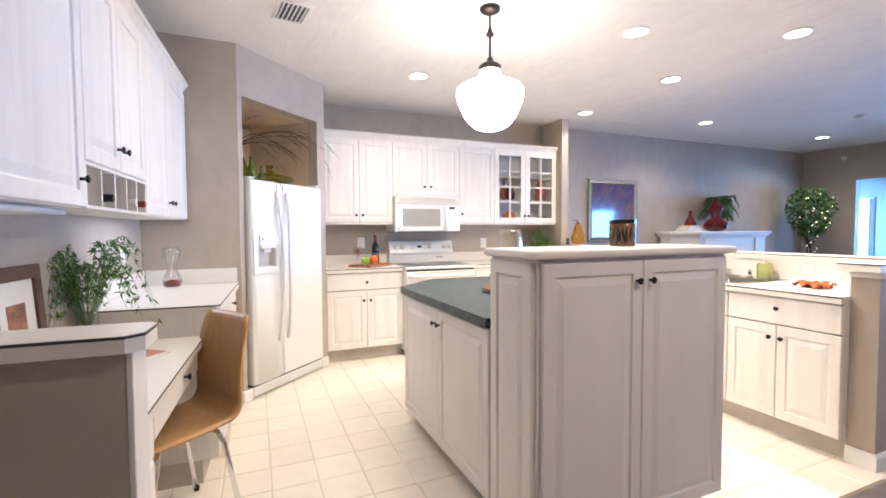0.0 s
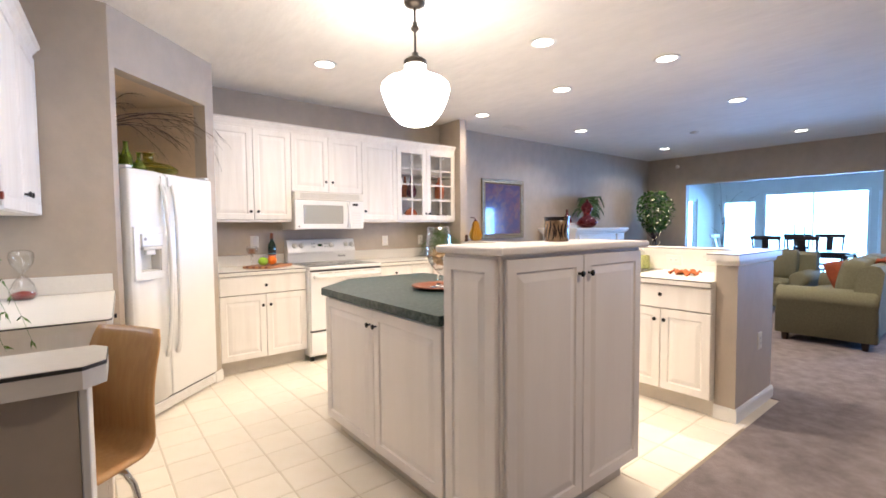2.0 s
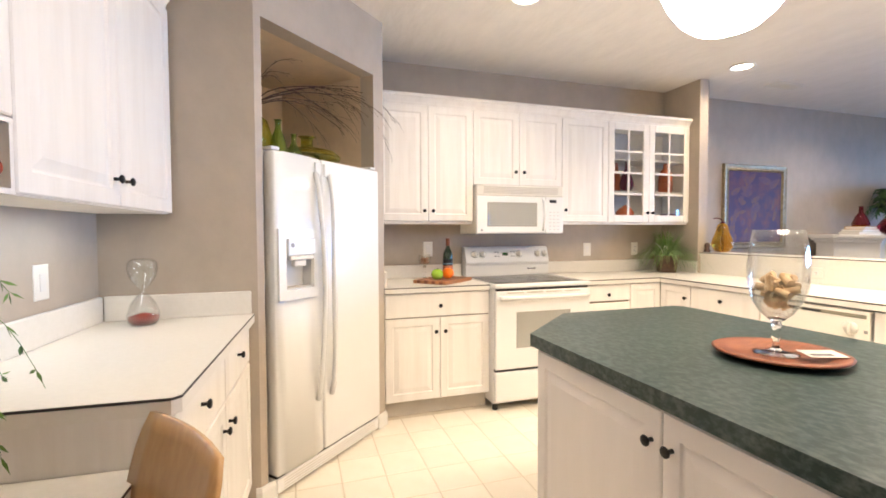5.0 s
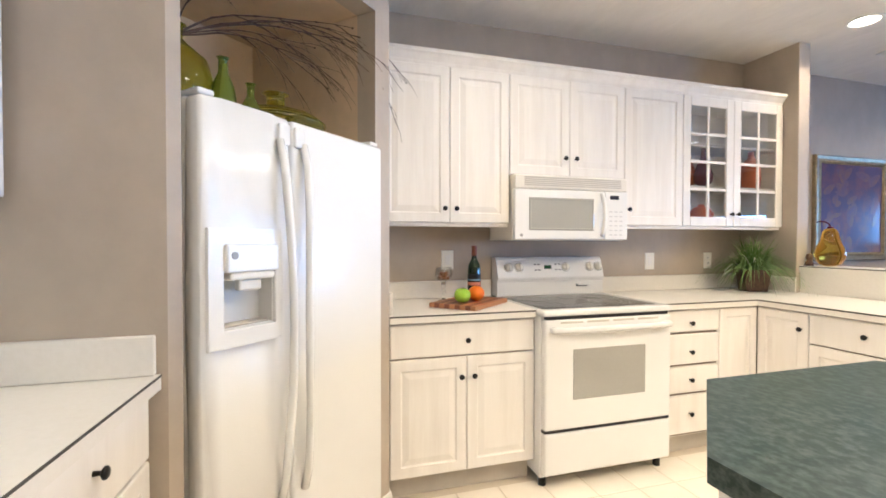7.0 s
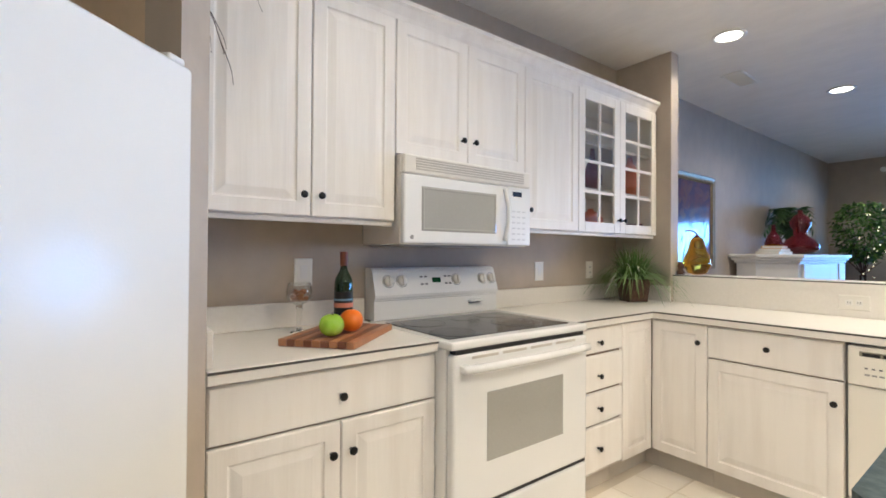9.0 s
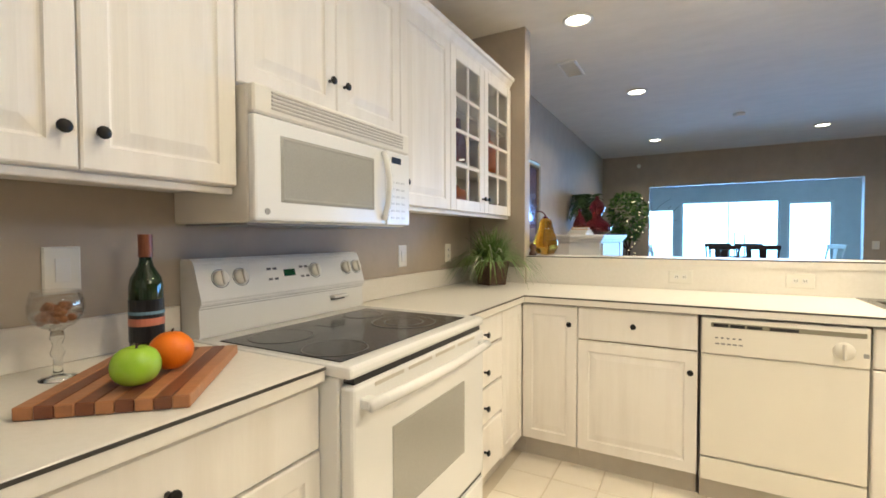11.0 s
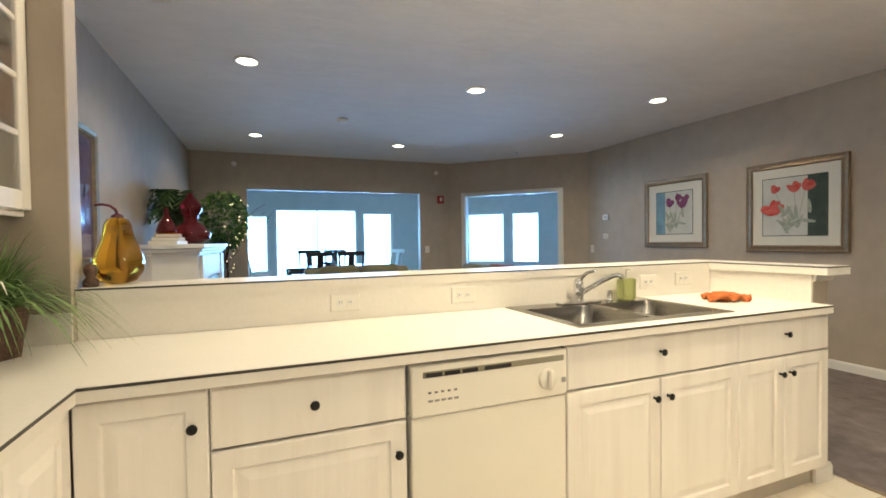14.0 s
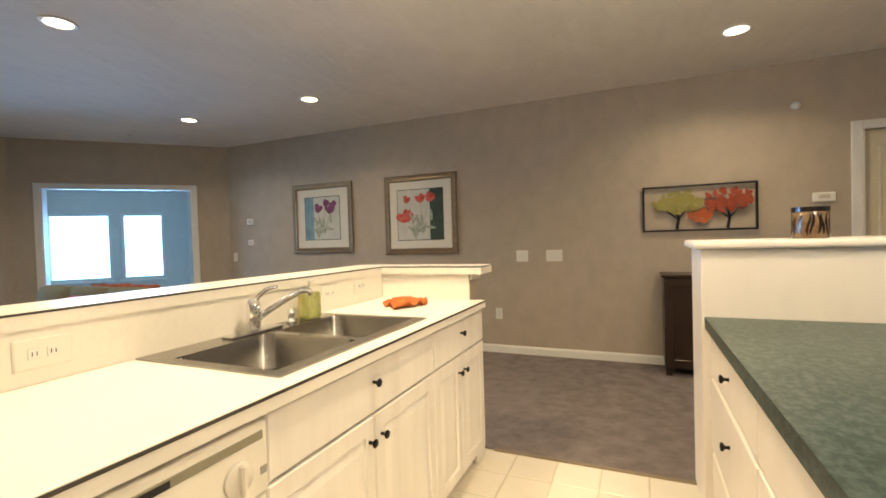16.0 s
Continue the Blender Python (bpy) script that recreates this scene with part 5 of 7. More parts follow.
fruit("apple", pose(1.400, 4.735, Z + 0.026), 0.042, M_APPLE, "shiny green apple on the cutting board", 0.22)
fruit("orange", pose(1.500, 4.790, Z + 0.026), 0.043, M_ORANGE, "ripe orange on the cutting board", 0.05)


def bottle(m, h, r, glass, label, cap, name="wine_bottle", label_band=True, parent=None, cat="bottle"):
    b = thing(name, m, label, cat)
    part("glass", lathe([(0.0, 0.0), (r * 0.95, 0.0), (r, 0.01), (r, h * 0.58), (r * 0.9, h * 0.65), (r * 0.45, h * 0.75), (r * 0.37, h * 0.8), (r * 0.37, h * 0.99), (0.0, h)], 24), glass, b, "", True)
    part("capsule", lathe([(0.0, h * 0.82), (r * 0.42, h * 0.82), (r * 0.42, h * 1.003), (0.0, h * 1.006)], 18), cap, b)
    if label_band:
        part("label", lathe([(r + 0.0006, h * 0.14), (r + 0.001, h * 0.14), (r + 0.001, h * 0.48), (r + 0.0006, h * 0.48), (r + 0.0006, h * 0.14)], 24), M_FIREBOX, b, "dark paper label")
        part("label_band", lathe([(r + 0.0012, h * 0.27), (r + 0.0016, h * 0.27), (r + 0.0016, h * 0.33), (r + 0.0012, h * 0.33), (r + 0.0012, h * 0.27)], 24), M_PAPERR, b)
        part("label_stripe", lathe([(r + 0.0012, h * 0.36), (r + 0.0016, h * 0.36), (r + 0.0016, h * 0.385), (r + 0.0012, h * 0.385), (r + 0.0012, h * 0.36)], 24), M_ARTBLUE, b)
    return b


bottle(pose(1.585, 5.05, Z + 0.0005), 0.325, 0.040, M_WINE, "dark green wine bottle with a black label", M_ORANGEWOOD)


def goblet(m, foot, stem, bowl, h, label, fill, name="wine_glass"):
    """A stemmed glass with a real wall and something in it."""
    g = thing(name, m, label, "glass")
    prof = [(0.0, 0.0), (foot, 0.0), (foot, 0.003), (foot * 0.3, 0.010), (0.009, 0.020), (0.008, stem * 0.42), (0.014, stem * 0.55), (0.008, stem * 0.70), (0.014, stem * 0.85), (0.011, stem)]
    top = h - stem
    outer = [(bowl * f, stem + top * u) for u, f in ((0.03, 0.30), (0.10, 0.55), (0.22, 0.80), (0.38, 0.96), (0.58, 1.0), (0.80, 0.94), (1.0, 0.82))]
    inner = [(max(0.0, r - 0.003), z + 0.001) for r, z in outer[::-1]]
    part("bowl", lathe(outer + inner, 32), M_GLASS, g, "clear thin glass bowl", True)
    part("stem", lathe(prof + [(0.30 * bowl, stem + 0.03 * top), (0.0, stem + 0.05 * top)], 24), M_SOLIDGL, g, "clear glass stem and foot", True)
    fill(g, stem, top, bowl)
    return g


def nuts(g, stem, top, bowl):
    rnd = random.Random(5)
    for i in range(26):
        u = rnd.uniform(0.1, 0.5)
        a, r = rnd.uniform(0, 6.28), bowl * rnd.uniform(0.05, 0.62 if u < 0.2 else 0.78)
        p = part("nut", lathe([(0.0, -0.009), (0.008, -0.005), (0.010, 0.0), (0.007, 0.006), (0.0, 0.009)], 7), M_NUT, g, "", True)
        p.matrix_basis = pose(r * math.cos(a), r * math.sin(a), stem + 0.012 + top * u, rnd.uniform(0, 180), rnd.uniform(0, 180), 0)


def corks(g, stem, top, bowl):
    rnd = random.Random(8)
    for i in range(34):
        u = rnd.uniform(0.10, 0.40)
        a, r = rnd.uniform(0, 6.28), bowl * rnd.uniform(0.0, 0.36 if u < 0.2 else 0.64)
        p = part("cork", lathe([(0.0, -0.021), (0.0105, -0.021), (0.011, 0.0), (0.0105, 0.021), (0.0, 0.021)], 9), M_CORK, g)
        p.matrix_basis = pose(r * math.cos(a), r * math.sin(a), stem + 0.022 + top * u, rnd.uniform(0, 180), rnd.uniform(0, 180), 0)


goblet(pose(1.385, 5.03, Z + 0.0005), 0.035, 0.11, 0.052, 0.20, "wine glass filled with brown nut shells", nuts)
tray = thing("wooden_plate", pose(1.785, 2.565, Z + 0.0005), "round reddish wooden charger plate on the island", "plate")
part("plate", lathe([(0.0, 0.0), (0.105, 0.0), (0.137, 0.008), (0.166, 0.016), (0.169, 0.021), (0.160, 0.024), (0.124, 0.017), (0.108, 0.008), (0.0, 0.007)], 48), M_ORANGEWOOD, tray, "", True)
goblet(pose(1.795, 2.58, Z + 0.0085), 0.058, 0.095, 0.078, 0.365, "large stemmed glass vase full of wine corks", corks, "goblet_vase")
card = thing("card", pose(1.84, 2.485, Z + 0.027, 4, 0, -20), "small white printed card leaning on the plate", "card")
part("sheet", box(-0.05, -0.03, 0, 0.05, 0.03, 0.0015), M_PAPER, card)
part("print", box(-0.04, -0.02, 0.0016, 0.02, -0.004, 0.0021), M_DIAL, card)
holder = thing("candle_holder", pose(1.90, 1.785, 1.2125), "dark glass candle holder with an animal stripe pattern", "candle holder")
part("cup", lathe([(0.0, 0.0), (0.056, 0.0), (0.058, 0.004), (0.058, 0.116), (0.055, 0.118), (0.053, 0.116), (0.053, 0.008), (0.0, 0.008)], 40), M_STRIPEL, holder, "", True)
rnd = random.Random(3)
for i in range(22):
    a0, z0, hgt = 2 * math.pi * i / 22 + rnd.uniform(-0.1, 0.1), rnd.uniform(0.006, 0.02), rnd.uniform(0.05, 0.09)
    bm = bmesh.new()
    cols = []
    for k in range(6):
        u = k / 5
        half_w = 0.085 * math.sin(math.pi * (0.12 + 0.76 * u))
        a = a0 + 0.10 * math.sin(4 * u + i)
        cols.append([bm.verts.new((0.0586 * math.cos(a + s * half_w), 0.0586 * math.sin(a + s * half_w), z0 + hgt * u)) for s in (-1, 1)])
    for p, q in zip(cols, cols[1:]):
        bm.faces.new((p[0], p[1], q[1], q[0]))
    part("stripe", bm, M_STRIPE, holder)
part("rim_band", lathe([(0.0585, 0.100), (0.0592, 0.100), (0.0592, 0.118), (0.0585, 0.118), (0.0585, 0.100)], 40), M_STRIPE, holder)
part("candle", lathe([(0.0, 0.009), (0.045, 0.009), (0.045, 0.055), (0.0, 0.052)], 24), M_MAT, holder)

# glass cabinet contents
GCY = UF + 0.076


def turned(name, m, prof, material, label, cat, seg=24):
    return tagged(part(name, lathe(prof, seg), material, None, "", True), label, cat), m


def put(pair):
    pair[0].matrix_basis = pair[1]
    return pair[0]


VASE = [(0.0, 0.0), (0.03, 0.0), (0.055, 0.03), (0.058, 0.07), (0.04, 0.12), (0.017, 0.17), (0.013, 0.22), (0.017, 0.245), (0.0, 0.245)]
put(turned("bottle_vase", pose(3.250, GCY, 1.6485), [(r * 1.08, z * 1.18) for r, z in VASE], M_BORDEAUX, "dark red bottle vase in the glass cabinet", "vase"))
put(turned("bottle_vase", pose(3.220, GCY + 0.095, 1.6485), [(r * 0.9, z * 1.2) for r, z in VASE], M_RUST, "rust orange bottle vase in the glass cabinet", "vase"))
put(turned("pitcher", pose(3.685, GCY, 1.6485), [(0.0, 0.0), (0.060, 0.0), (0.064, 0.06), (0.058, 0.17), (0.042, 0.20), (0.022, 0.22), (0.018, 0.27), (0.0, 0.27)], M_RUST, "rust orange pitcher in the glass cabinet", "pitcher"))
put(turned("round_jar", pose(3.245, GCY + 0.01, 1.3925), [(0.0, 0.0), (0.04, 0.0), (0.075, 0.035), (0.08, 0.07), (0.05, 0.11), (0.02, 0.12), (0.018, 0.135), (0.0, 0.136)], M_RUST, "round rust orange jar in the glass cabinet", "jar"))
put(turned("bowl", pose(3.715, GCY, 1.3925), [(0.0, 0.0), (0.04, 0.0), (0.068, 0.04), (0.071, 0.056), (0.066, 0.056), (0.04, 0.01), (0.0, 0.008)], M_BORDEAUX, "dark glazed bowl in the glass cabinet", "bowl"))

# grass plant in a basket


def grass_plant():
    p = thing("potted_grass", pose(3.68, 4.935, Z + 0.0005, 0, 0, 62), "spiky green grass plant in a dark woven basket", "plant")
    bm = bmesh.new()
    w = 0.082
    loops = [[bm.verts.new((sx * a, sy * a, z)) for sx, sy in ((-1, -1), (1, -1), (1, 1), (-1, 1))] for a, z in ((w * 0.8, 0.0), (w * 0.86, 0.05), (w, 0.14), (w * 1.06, 0.145), (w * 1.06, 0.155), (w * 0.92, 0.155), (w * 0.9, 0.12))]
    bm.faces.new(loops[0][::-1])
    for a, b in zip(loops, loops[1:]):
        for k in range(4):
            bm.faces.new((a[k], a[(k + 1) % 4], b[(k + 1) % 4], b[k]))
    bm.faces.new(loops[-1])
    part("basket", bm, M_BASKET, p, "dark brown woven basket")
    rnd = random.Random(11)
    for name, n, material in (("blades", 720, M_GRASS), ("pale_blades", 9, M_MAT)):
        bm = bmesh.new()
        for i in range(n):
            a, lean = rnd.uniform(0, 2 * math.pi), rnd.uniform(0.3, 1.25)
            L = rnd.uniform(0.25, 0.42)
            base = Vector((rnd.uniform(-0.04, 0.04), rnd.uniform(-0.04, 0.04), 0.125))
            d, side = Vector((math.cos(a), math.sin(a), 0)), Vector((-math.sin(a), math.cos(a), 0))
            wd = rnd.uniform(0.0026, 0.0052) * (1.5 if material is M_MAT else 1)
            prev = None
            for k in range(6):
                u = k / 5
                pt = base + d * (L * lean * u * 0.85) + Vector((0, 0, L * (u * (1.05 - 0.35 * lean) - (0.75 * lean) * u ** 2.4)))
                ww = wd * (1 - u ** 2 * 0.9)
                cur = (bm.verts.new(pt - side * ww), bm.verts.new(pt + side * ww))
                if prev:
                    bm.faces.new((prev[0], prev[1], cur[1], cur[0]))
                prev = cur
        part(name, bm, material, p)["kind"] = "stuff"
    return p


grass_plant()
pear = thing("glass_pear", pose(4.055, 4.68, 1.1005), "large amber glass pear with a curved stalk on the bar ledge", "ornament")
PEAR = [(0.0, 0.008), (0.03, 0.0), (0.062, 0.012), (0.085, 0.050), (0.088, 0.085), (0.078, 0.125), (0.060, 0.165), (0.050, 0.200), (0.046, 0.228), (0.036, 0.250), (0.016, 0.262), (0.0, 0.264)]
part("body", lathe(PEAR, 36), M_AMBER, pear, "amber blown glass", True)
part("cap", lathe([(0.0, 0.255), (0.022, 0.258), (0.020, 0.268), (0.008, 0.275), (0.0, 0.276)], 14), M_BORDEAUX, pear, "dark red glass cap", True)
part("stalk", tube([(0, 0, 0.270), (-0.004, 0.004, 0.288), (-0.016, 0.018, 0.303), (-0.030, 0.040, 0.308), (-0.040, 0.062, 0.303)], 0.006, 8, taper=0.7), M_BORDEAUX, pear, "dark curved stalk", True)
fig = put(turned("figurine", pose(3.95, 4.74, 1.1005), [(0.0, 0.0), (0.024, 0.0), (0.026, 0.02), (0.014, 0.035), (0.020, 0.05), (0.023, 0.065), (0.015, 0.082), (0.0, 0.088)], M_BASKET, "small dark figurine on the bar ledge", "ornament", 14))

# ---- above the fridge ----
FT = 1.6835
for x, y, k, prof, material, label in (
        (-0.275, 0.28, 0.82, [(0.0, 0.0), (0.09, 0.0), (0.14, 0.06), (0.145, 0.14), (0.12, 0.23), (0.05, 0.29), (0.03, 0.31), (0.03, 0.36), (0.042, 0.367), (0.0, 0.367)], M_GREENGL, "big round olive glass bottle on the fridge"),
        (-0.185, 0.16, 0.78, [(0.0, 0.0), (0.05, 0.0), (0.056, 0.06), (0.045, 0.13), (0.02, 0.19), (0.018, 0.245), (0.026, 0.255), (0.0, 0.255)], M_GREENGL2, "slender green glass bottle on the fridge"),
        (-0.085, 0.15, 1.12, [(0.0, 0.0), (0.036, 0.0), (0.04, 0.03), (0.025, 0.06), (0.011, 0.085), (0.011, 0.12), (0.017, 0.125), (0.0, 0.125)], M_GREENGL2, "small green glass bottle on the fridge"),
        (0.095, 0.23, 1.03, [(0.0, 0.0), (0.13, 0.0), (0.185, 0.03), (0.19, 0.05), (0.15, 0.08), (0.06, 0.098), (0.034, 0.11), (0.034, 0.155), (0.05, 0.162), (0.0, 0.162)], M_GREENGL, "flat wide olive glass bottle on the fridge")):
    put(turned("glass_bottle", FR @ pose(x, y, FT), [(r * k, z * k) for r, z in prof], material, label, "bottle", 32))

twig = thing("branch", FR @ pose(-0.275, 0.28, FT + 0.265), "bare brown branches with small buds standing in the olive bottle", "branches")
rnd = random.Random(21)


def limb(start, d, length, r, depth, bm):
    pts = [Vector(start)]
    d = Vector(d).normalized()
    n = 9
    for i in range(n):
        d = (d + Vector((rnd.uniform(-0.13, 0.13), rnd.uniform(-0.10, 0.10), rnd.uniform(-0.12, 0.11) - 0.075))).normalized()
        pts.append(pts[-1] + d * length / n)
    tube(pts, r, 5, bm, 0.35)
    if depth:
        for k in (3, 5, 6, 8):
            dd = (pts[k] - pts[k - 1]).normalized()
            limb(pts[k], dd + Vector((rnd.uniform(-0.3, 0.4), rnd.uniform(-0.22, 0.2), rnd.uniform(-0.5, 0.4))), length * rnd.uniform(0.3, 0.5), r * 0.55, depth - 1, bm)
    for k in (2, 4, 7, 9):
        bmesh.ops.create_icosphere(bm, subdivisions=1, radius=r * 1.3, matrix=Matrix.Translation(pts[k]))


for d, L, r in (((0.8, -0.08, 0.50), 0.84, 0.0046), ((0.8, -0.15, 0.46), 0.90, 0.0046), ((0.75, -0.10, 0.38), 0.70, 0.004), ((0.7, -0.02, 0.66), 0.76, 0.004), ((0.6, -0.08, 0.5), 0.52, 0.0035), ((0.1, -0.12, 0.8), 0.3, 0.003)):
    bm = bmesh.new()
    limb((0, 0, 0), d, L, r, 2, bm)
    part("limb", bm, M_TWIG, twig)

# ---- desk things ----


def desk_plant():
    p = thing("vase_plant", WEST @ pose(-0.298, 2.745, 0.7605), "arching leafy green stems in a tall clear glass vase", "plant")
    part("vase", lathe([(0.0, 0.0), (0.04, 0.0), (0.042, 0.005), (0.045, 0.25), (0.042, 0.25), (0.038, 0.012), (0.0, 0.012)], 24), M_GLASS, p, "clear glass vase", True)
    rnd = random.Random(17)
    leaves, dark = bmesh.new(), bmesh.new()
    for i in range(46):
        a = rnd.uniform(0, 2 * math.pi)
        reach, rise = rnd.uniform(0.10, 0.34), rnd.uniform(0.20, 0.36)
        hang = rnd.uniform(0.12, 0.52)
        pts = []
        for k in range(15):
            u = k / 14
            x, y = reach * u ** 1.1 * math.cos(a), reach * u ** 1.1 * math.sin(a)
            x = max(x, -0.055)
            z = 0.06 + (0.19 + rise) * math.sin(min(u * 1.45, 1.57)) - hang * max(0, u - 0.5) ** 1.5 * 2.6
            pts.append(Vector((x, y, z)))
        part("stem", tube(pts, 0.0016, 4, taper=0.4), M_LEAF, p)
        for k in range(4, 15):
            for _ in range(3):
                d = Vector((rnd.uniform(-0.8, 0.8), rnd.uniform(-0.8, 0.8), rnd.uniform(-1.6, 0.1))).normalized()
                s = d.cross(Vector((rnd.uniform(-1, 1), rnd.uniform(-1, 1), 0.3))).normalized() * rnd.uniform(0.0028, 0.0048)
                L = rnd.uniform(0.024, 0.042)
                b = pts[k]
                if b.x + d.x * L < -0.06:
                    d.x = -d.x
                bm = leaves if rnd.random() < 0.62 else dark
                q = [bm.verts.new(c) for c in (b, b + d * L * 0.45 + s, b + d * L, b + d * L * 0.45 - s)]
                bm.faces.new(q)
    part("leaves", leaves, M_LEAF, p)["kind"] = "stuff"
    part("dark_leaves", dark, M_LEAF_D, p)["kind"] = "stuff"
    return p


desk_plant()
gourd = thing("gourd_flower", WEST @ pose(-0.285, 2.66, 0.7605) @ Matrix.Diagonal((0.8, 0.8, 0.8, 1)), "small orange-yellow gourd ornament with curled petals", "ornament")
part("centre", lathe([(0.0, 0.0), (0.025, 0.0), (0.034, 0.02), (0.026, 0.045), (0.012, 0.056), (0.0, 0.058)], 14), M_YELLOW, gourd, "", True)
for i in range(6):
    a = math.pi * 2 * i / 6
    part("petal", tube([(0.02 * math.cos(a), 0.02 * math.sin(a), 0.010), (0.05 * math.cos(a), 0.05 * math.sin(a), 0.009), (0.075 * math.cos(a + 0.2), 0.075 * math.sin(a + 0.2), 0.018)], 0.0085, 6, taper=0.5), M_YELLOW, gourd, "", True)
mag = thing("magazine", WEST @ pose(-0.145, 2.42, 0.7603, 0, 0, 144), "magazine with salmon and dark photo pages lying open on the desk", "magazine")
part("page_block", box(-0.135, -0.20, 0.0, 0.135, 0.19, 0.007, 0.002), M_PAPER, mag)
part("photo", box(-0.125, -0.19, 0.0072, 0.125, -0.02, 0.0078), M_PAPERR, mag, "salmon panel")
part("photo", lathe([(0.0, 0.0), (0.078, 0.0), (0.078, 0.0006), (0.0, 0.0006)], 28, centre=(0.005, -0.105, 0.0079)), M_PAPERD, mag, "dark food photo")
part("photo", box(-0.02, 0.03, 0.0072, 0.12, 0.12, 0.0078), M_PAPERR, mag, "salmon panel")
for i in range(7):
    part("text_line", box(-0.11, 0.02 + i * 0.018, 0.0072, -0.035, 0.023 + i * 0.018, 0.0075), M_DIAL, mag)
ph = thing("photo_frame", WEST @ pose(-0.305, 2.205, 0.7605, -4, 0, 90), "brown wooden photo frame with a white mount leaning on the wall", "picture frame")
bm = bmesh.new()
for a in ((-0.17, 0, 0.17, 0.05), (-0.17, 0.36, 0.17, 0.41), (-0.17, 0.05, -0.12, 0.36), (0.12, 0.05, 0.17, 0.36)):
    box(a[0], -0.02, a[1], a[2], 0.0, a[3], 0.003, bm=bm)
part("frame", bm, mat("walnut_frame", (0.10, 0.045, 0.025), 0.35, vary=0.2, scale=14), ph, "dark walnut frame")
part("mount", box(-0.12, -0.010, 0.05, 0.12, -0.004, 0.36), M_MAT, ph)
part("print", box(-0.06, -0.0115, 0.11, 0.055, -0.0095, 0.28), M_PAPERD, ph)
hg = thing("hourglass", WEST @ pose(-0.155, 3.735, 0.9145), "glass hourglass with dark red sand on the worktop", "hourglass")
prof = [(0.0, 0.0), (0.052, 0.0), (0.066, 0.02), (0.068, 0.045), (0.055, 0.085), (0.028, 0.12), (0.008, 0.138), (0.008, 0.146), (0.028, 0.165), (0.055, 0.20), (0.064, 0.235), (0.060, 0.262), (0.04, 0.275), (0.0, 0.278)]
prof = [(r * 0.86, z * 0.97) for r, z in prof]
part("glass", lathe(prof + [(max(0, r - 0.002), z) for r, z in prof[-2:0:-1]] + [(0.0, 0.003)], 28), M_GLASS, hg, "clear blown glass", True)
part("sand", lathe([(0.0, 0.0035), (0.041, 0.0035), (0.053, 0.022), (0.054, 0.034), (0.0, 0.05)], 24), M_REDSAND, hg, "dark red sand", True)
for k, cap in ((1, M_FIREBOX), (3, M_MAT), (4, M_RUSTMET)):
    b = bottle(rack.matrix_basis @ pose(0.001 + (k + 0.5) * 0.708 / 5 + 0.006, 0.235, LB + 0.0125 + 0.037, 90), 0.265, 0.036, M_WINE, "wine bottle lying in the rack", cap, label_band=False)


def chair():
    d = (-0.84, -0.543)
    yaw = math.degrees(math.atan2(d[1], d[0])) - 90
    c = thing("plywood_chair", pose(0.012, 2.44, 0, 0, 0, yaw), "beech plywood shell chair with chrome legs at the desk", "chair")
    line = []
    for u in range(9):
        t = u / 8
        line.append((0.22 - 0.36 * t, 0.452 - 0.012 * math.sin(math.pi * t) - (0.02 * (1 - t) ** 6)))
    for u in range(1, 7):
        a = radians(90 * u / 6)
        line.append((-0.14 - 0.075 * math.sin(a), 0.452 + 0.075 * (1 - math.cos(a))))
    for u in range(1, 11):
        t = u / 10
        line.append((-0.215 - 0.055 * t + 0.02 * math.sin(math.pi * t), 0.527 + 0.375 * t))
    n = len(line)
    bm = bmesh.new()
    rows = []
    for i, (y, z) in enumerate(line):
        s = i / (n - 1)
        w = 0.195 - 0.012 * s
        if i == 0 or i == n - 1:
            w -= 0.022
        elif i == 1 or i == n - 2:
            w -= 0.006
        rows.append([bm.verts.new((w * (k / 8 * 2 - 1), y - (0.018 * (1 - (k / 4 - 1) ** 2) if s > 0.5 else 0), z - (0.008 * (1 - (k / 4 - 1) ** 2) if s <= 0.5 else 0))) for k in range(9)])
    for a, b in zip(rows, rows[1:]):
        for k in range(8):
            bm.faces.new((a[k], a[k + 1], b[k + 1], b[k]))
    bmesh.ops.recalc_face_normals(bm, faces=bm.faces)
    bmesh.ops.solidify(bm, geom=list(bm.faces), thickness=0.011)
    part("shell", bm, M_BEECH, c, "one-piece beech plywood seat and back", True)
    for sy in (0.14, -0.13):
        for sx in (-1, 1):
            part("leg", tube([(0, sy * 0.7, 0.425), (sx * 0.10, sy * 0.8, 0.428), (sx * 0.155, sy * 0.9, 0.415), (sx * 0.18, sy * 1.0, 0.37), (sx * 0.19, sy * 1.25, 0.18), (sx * 0.20, sy * 1.5, 0.008)], 0.011, 10), M_CHROME, c, "chrome tube leg", True)
            part("foot_cap", lathe([(0.0, 0.0), (0.013, 0.0), (0.013, 0.02), (0.0, 0.02)], 10, centre=(sx * 0.20, sy * 1.5, 0)), M_BLACK, c)
    part("mounting_plate", prism([(-0.08, -0.1), (0.08, -0.1), (0.08, 0.1), (-0.08, 0.1)], 0.424, 0.434), M_CHROME, c)
    return c


chair()

# ---- living room ----


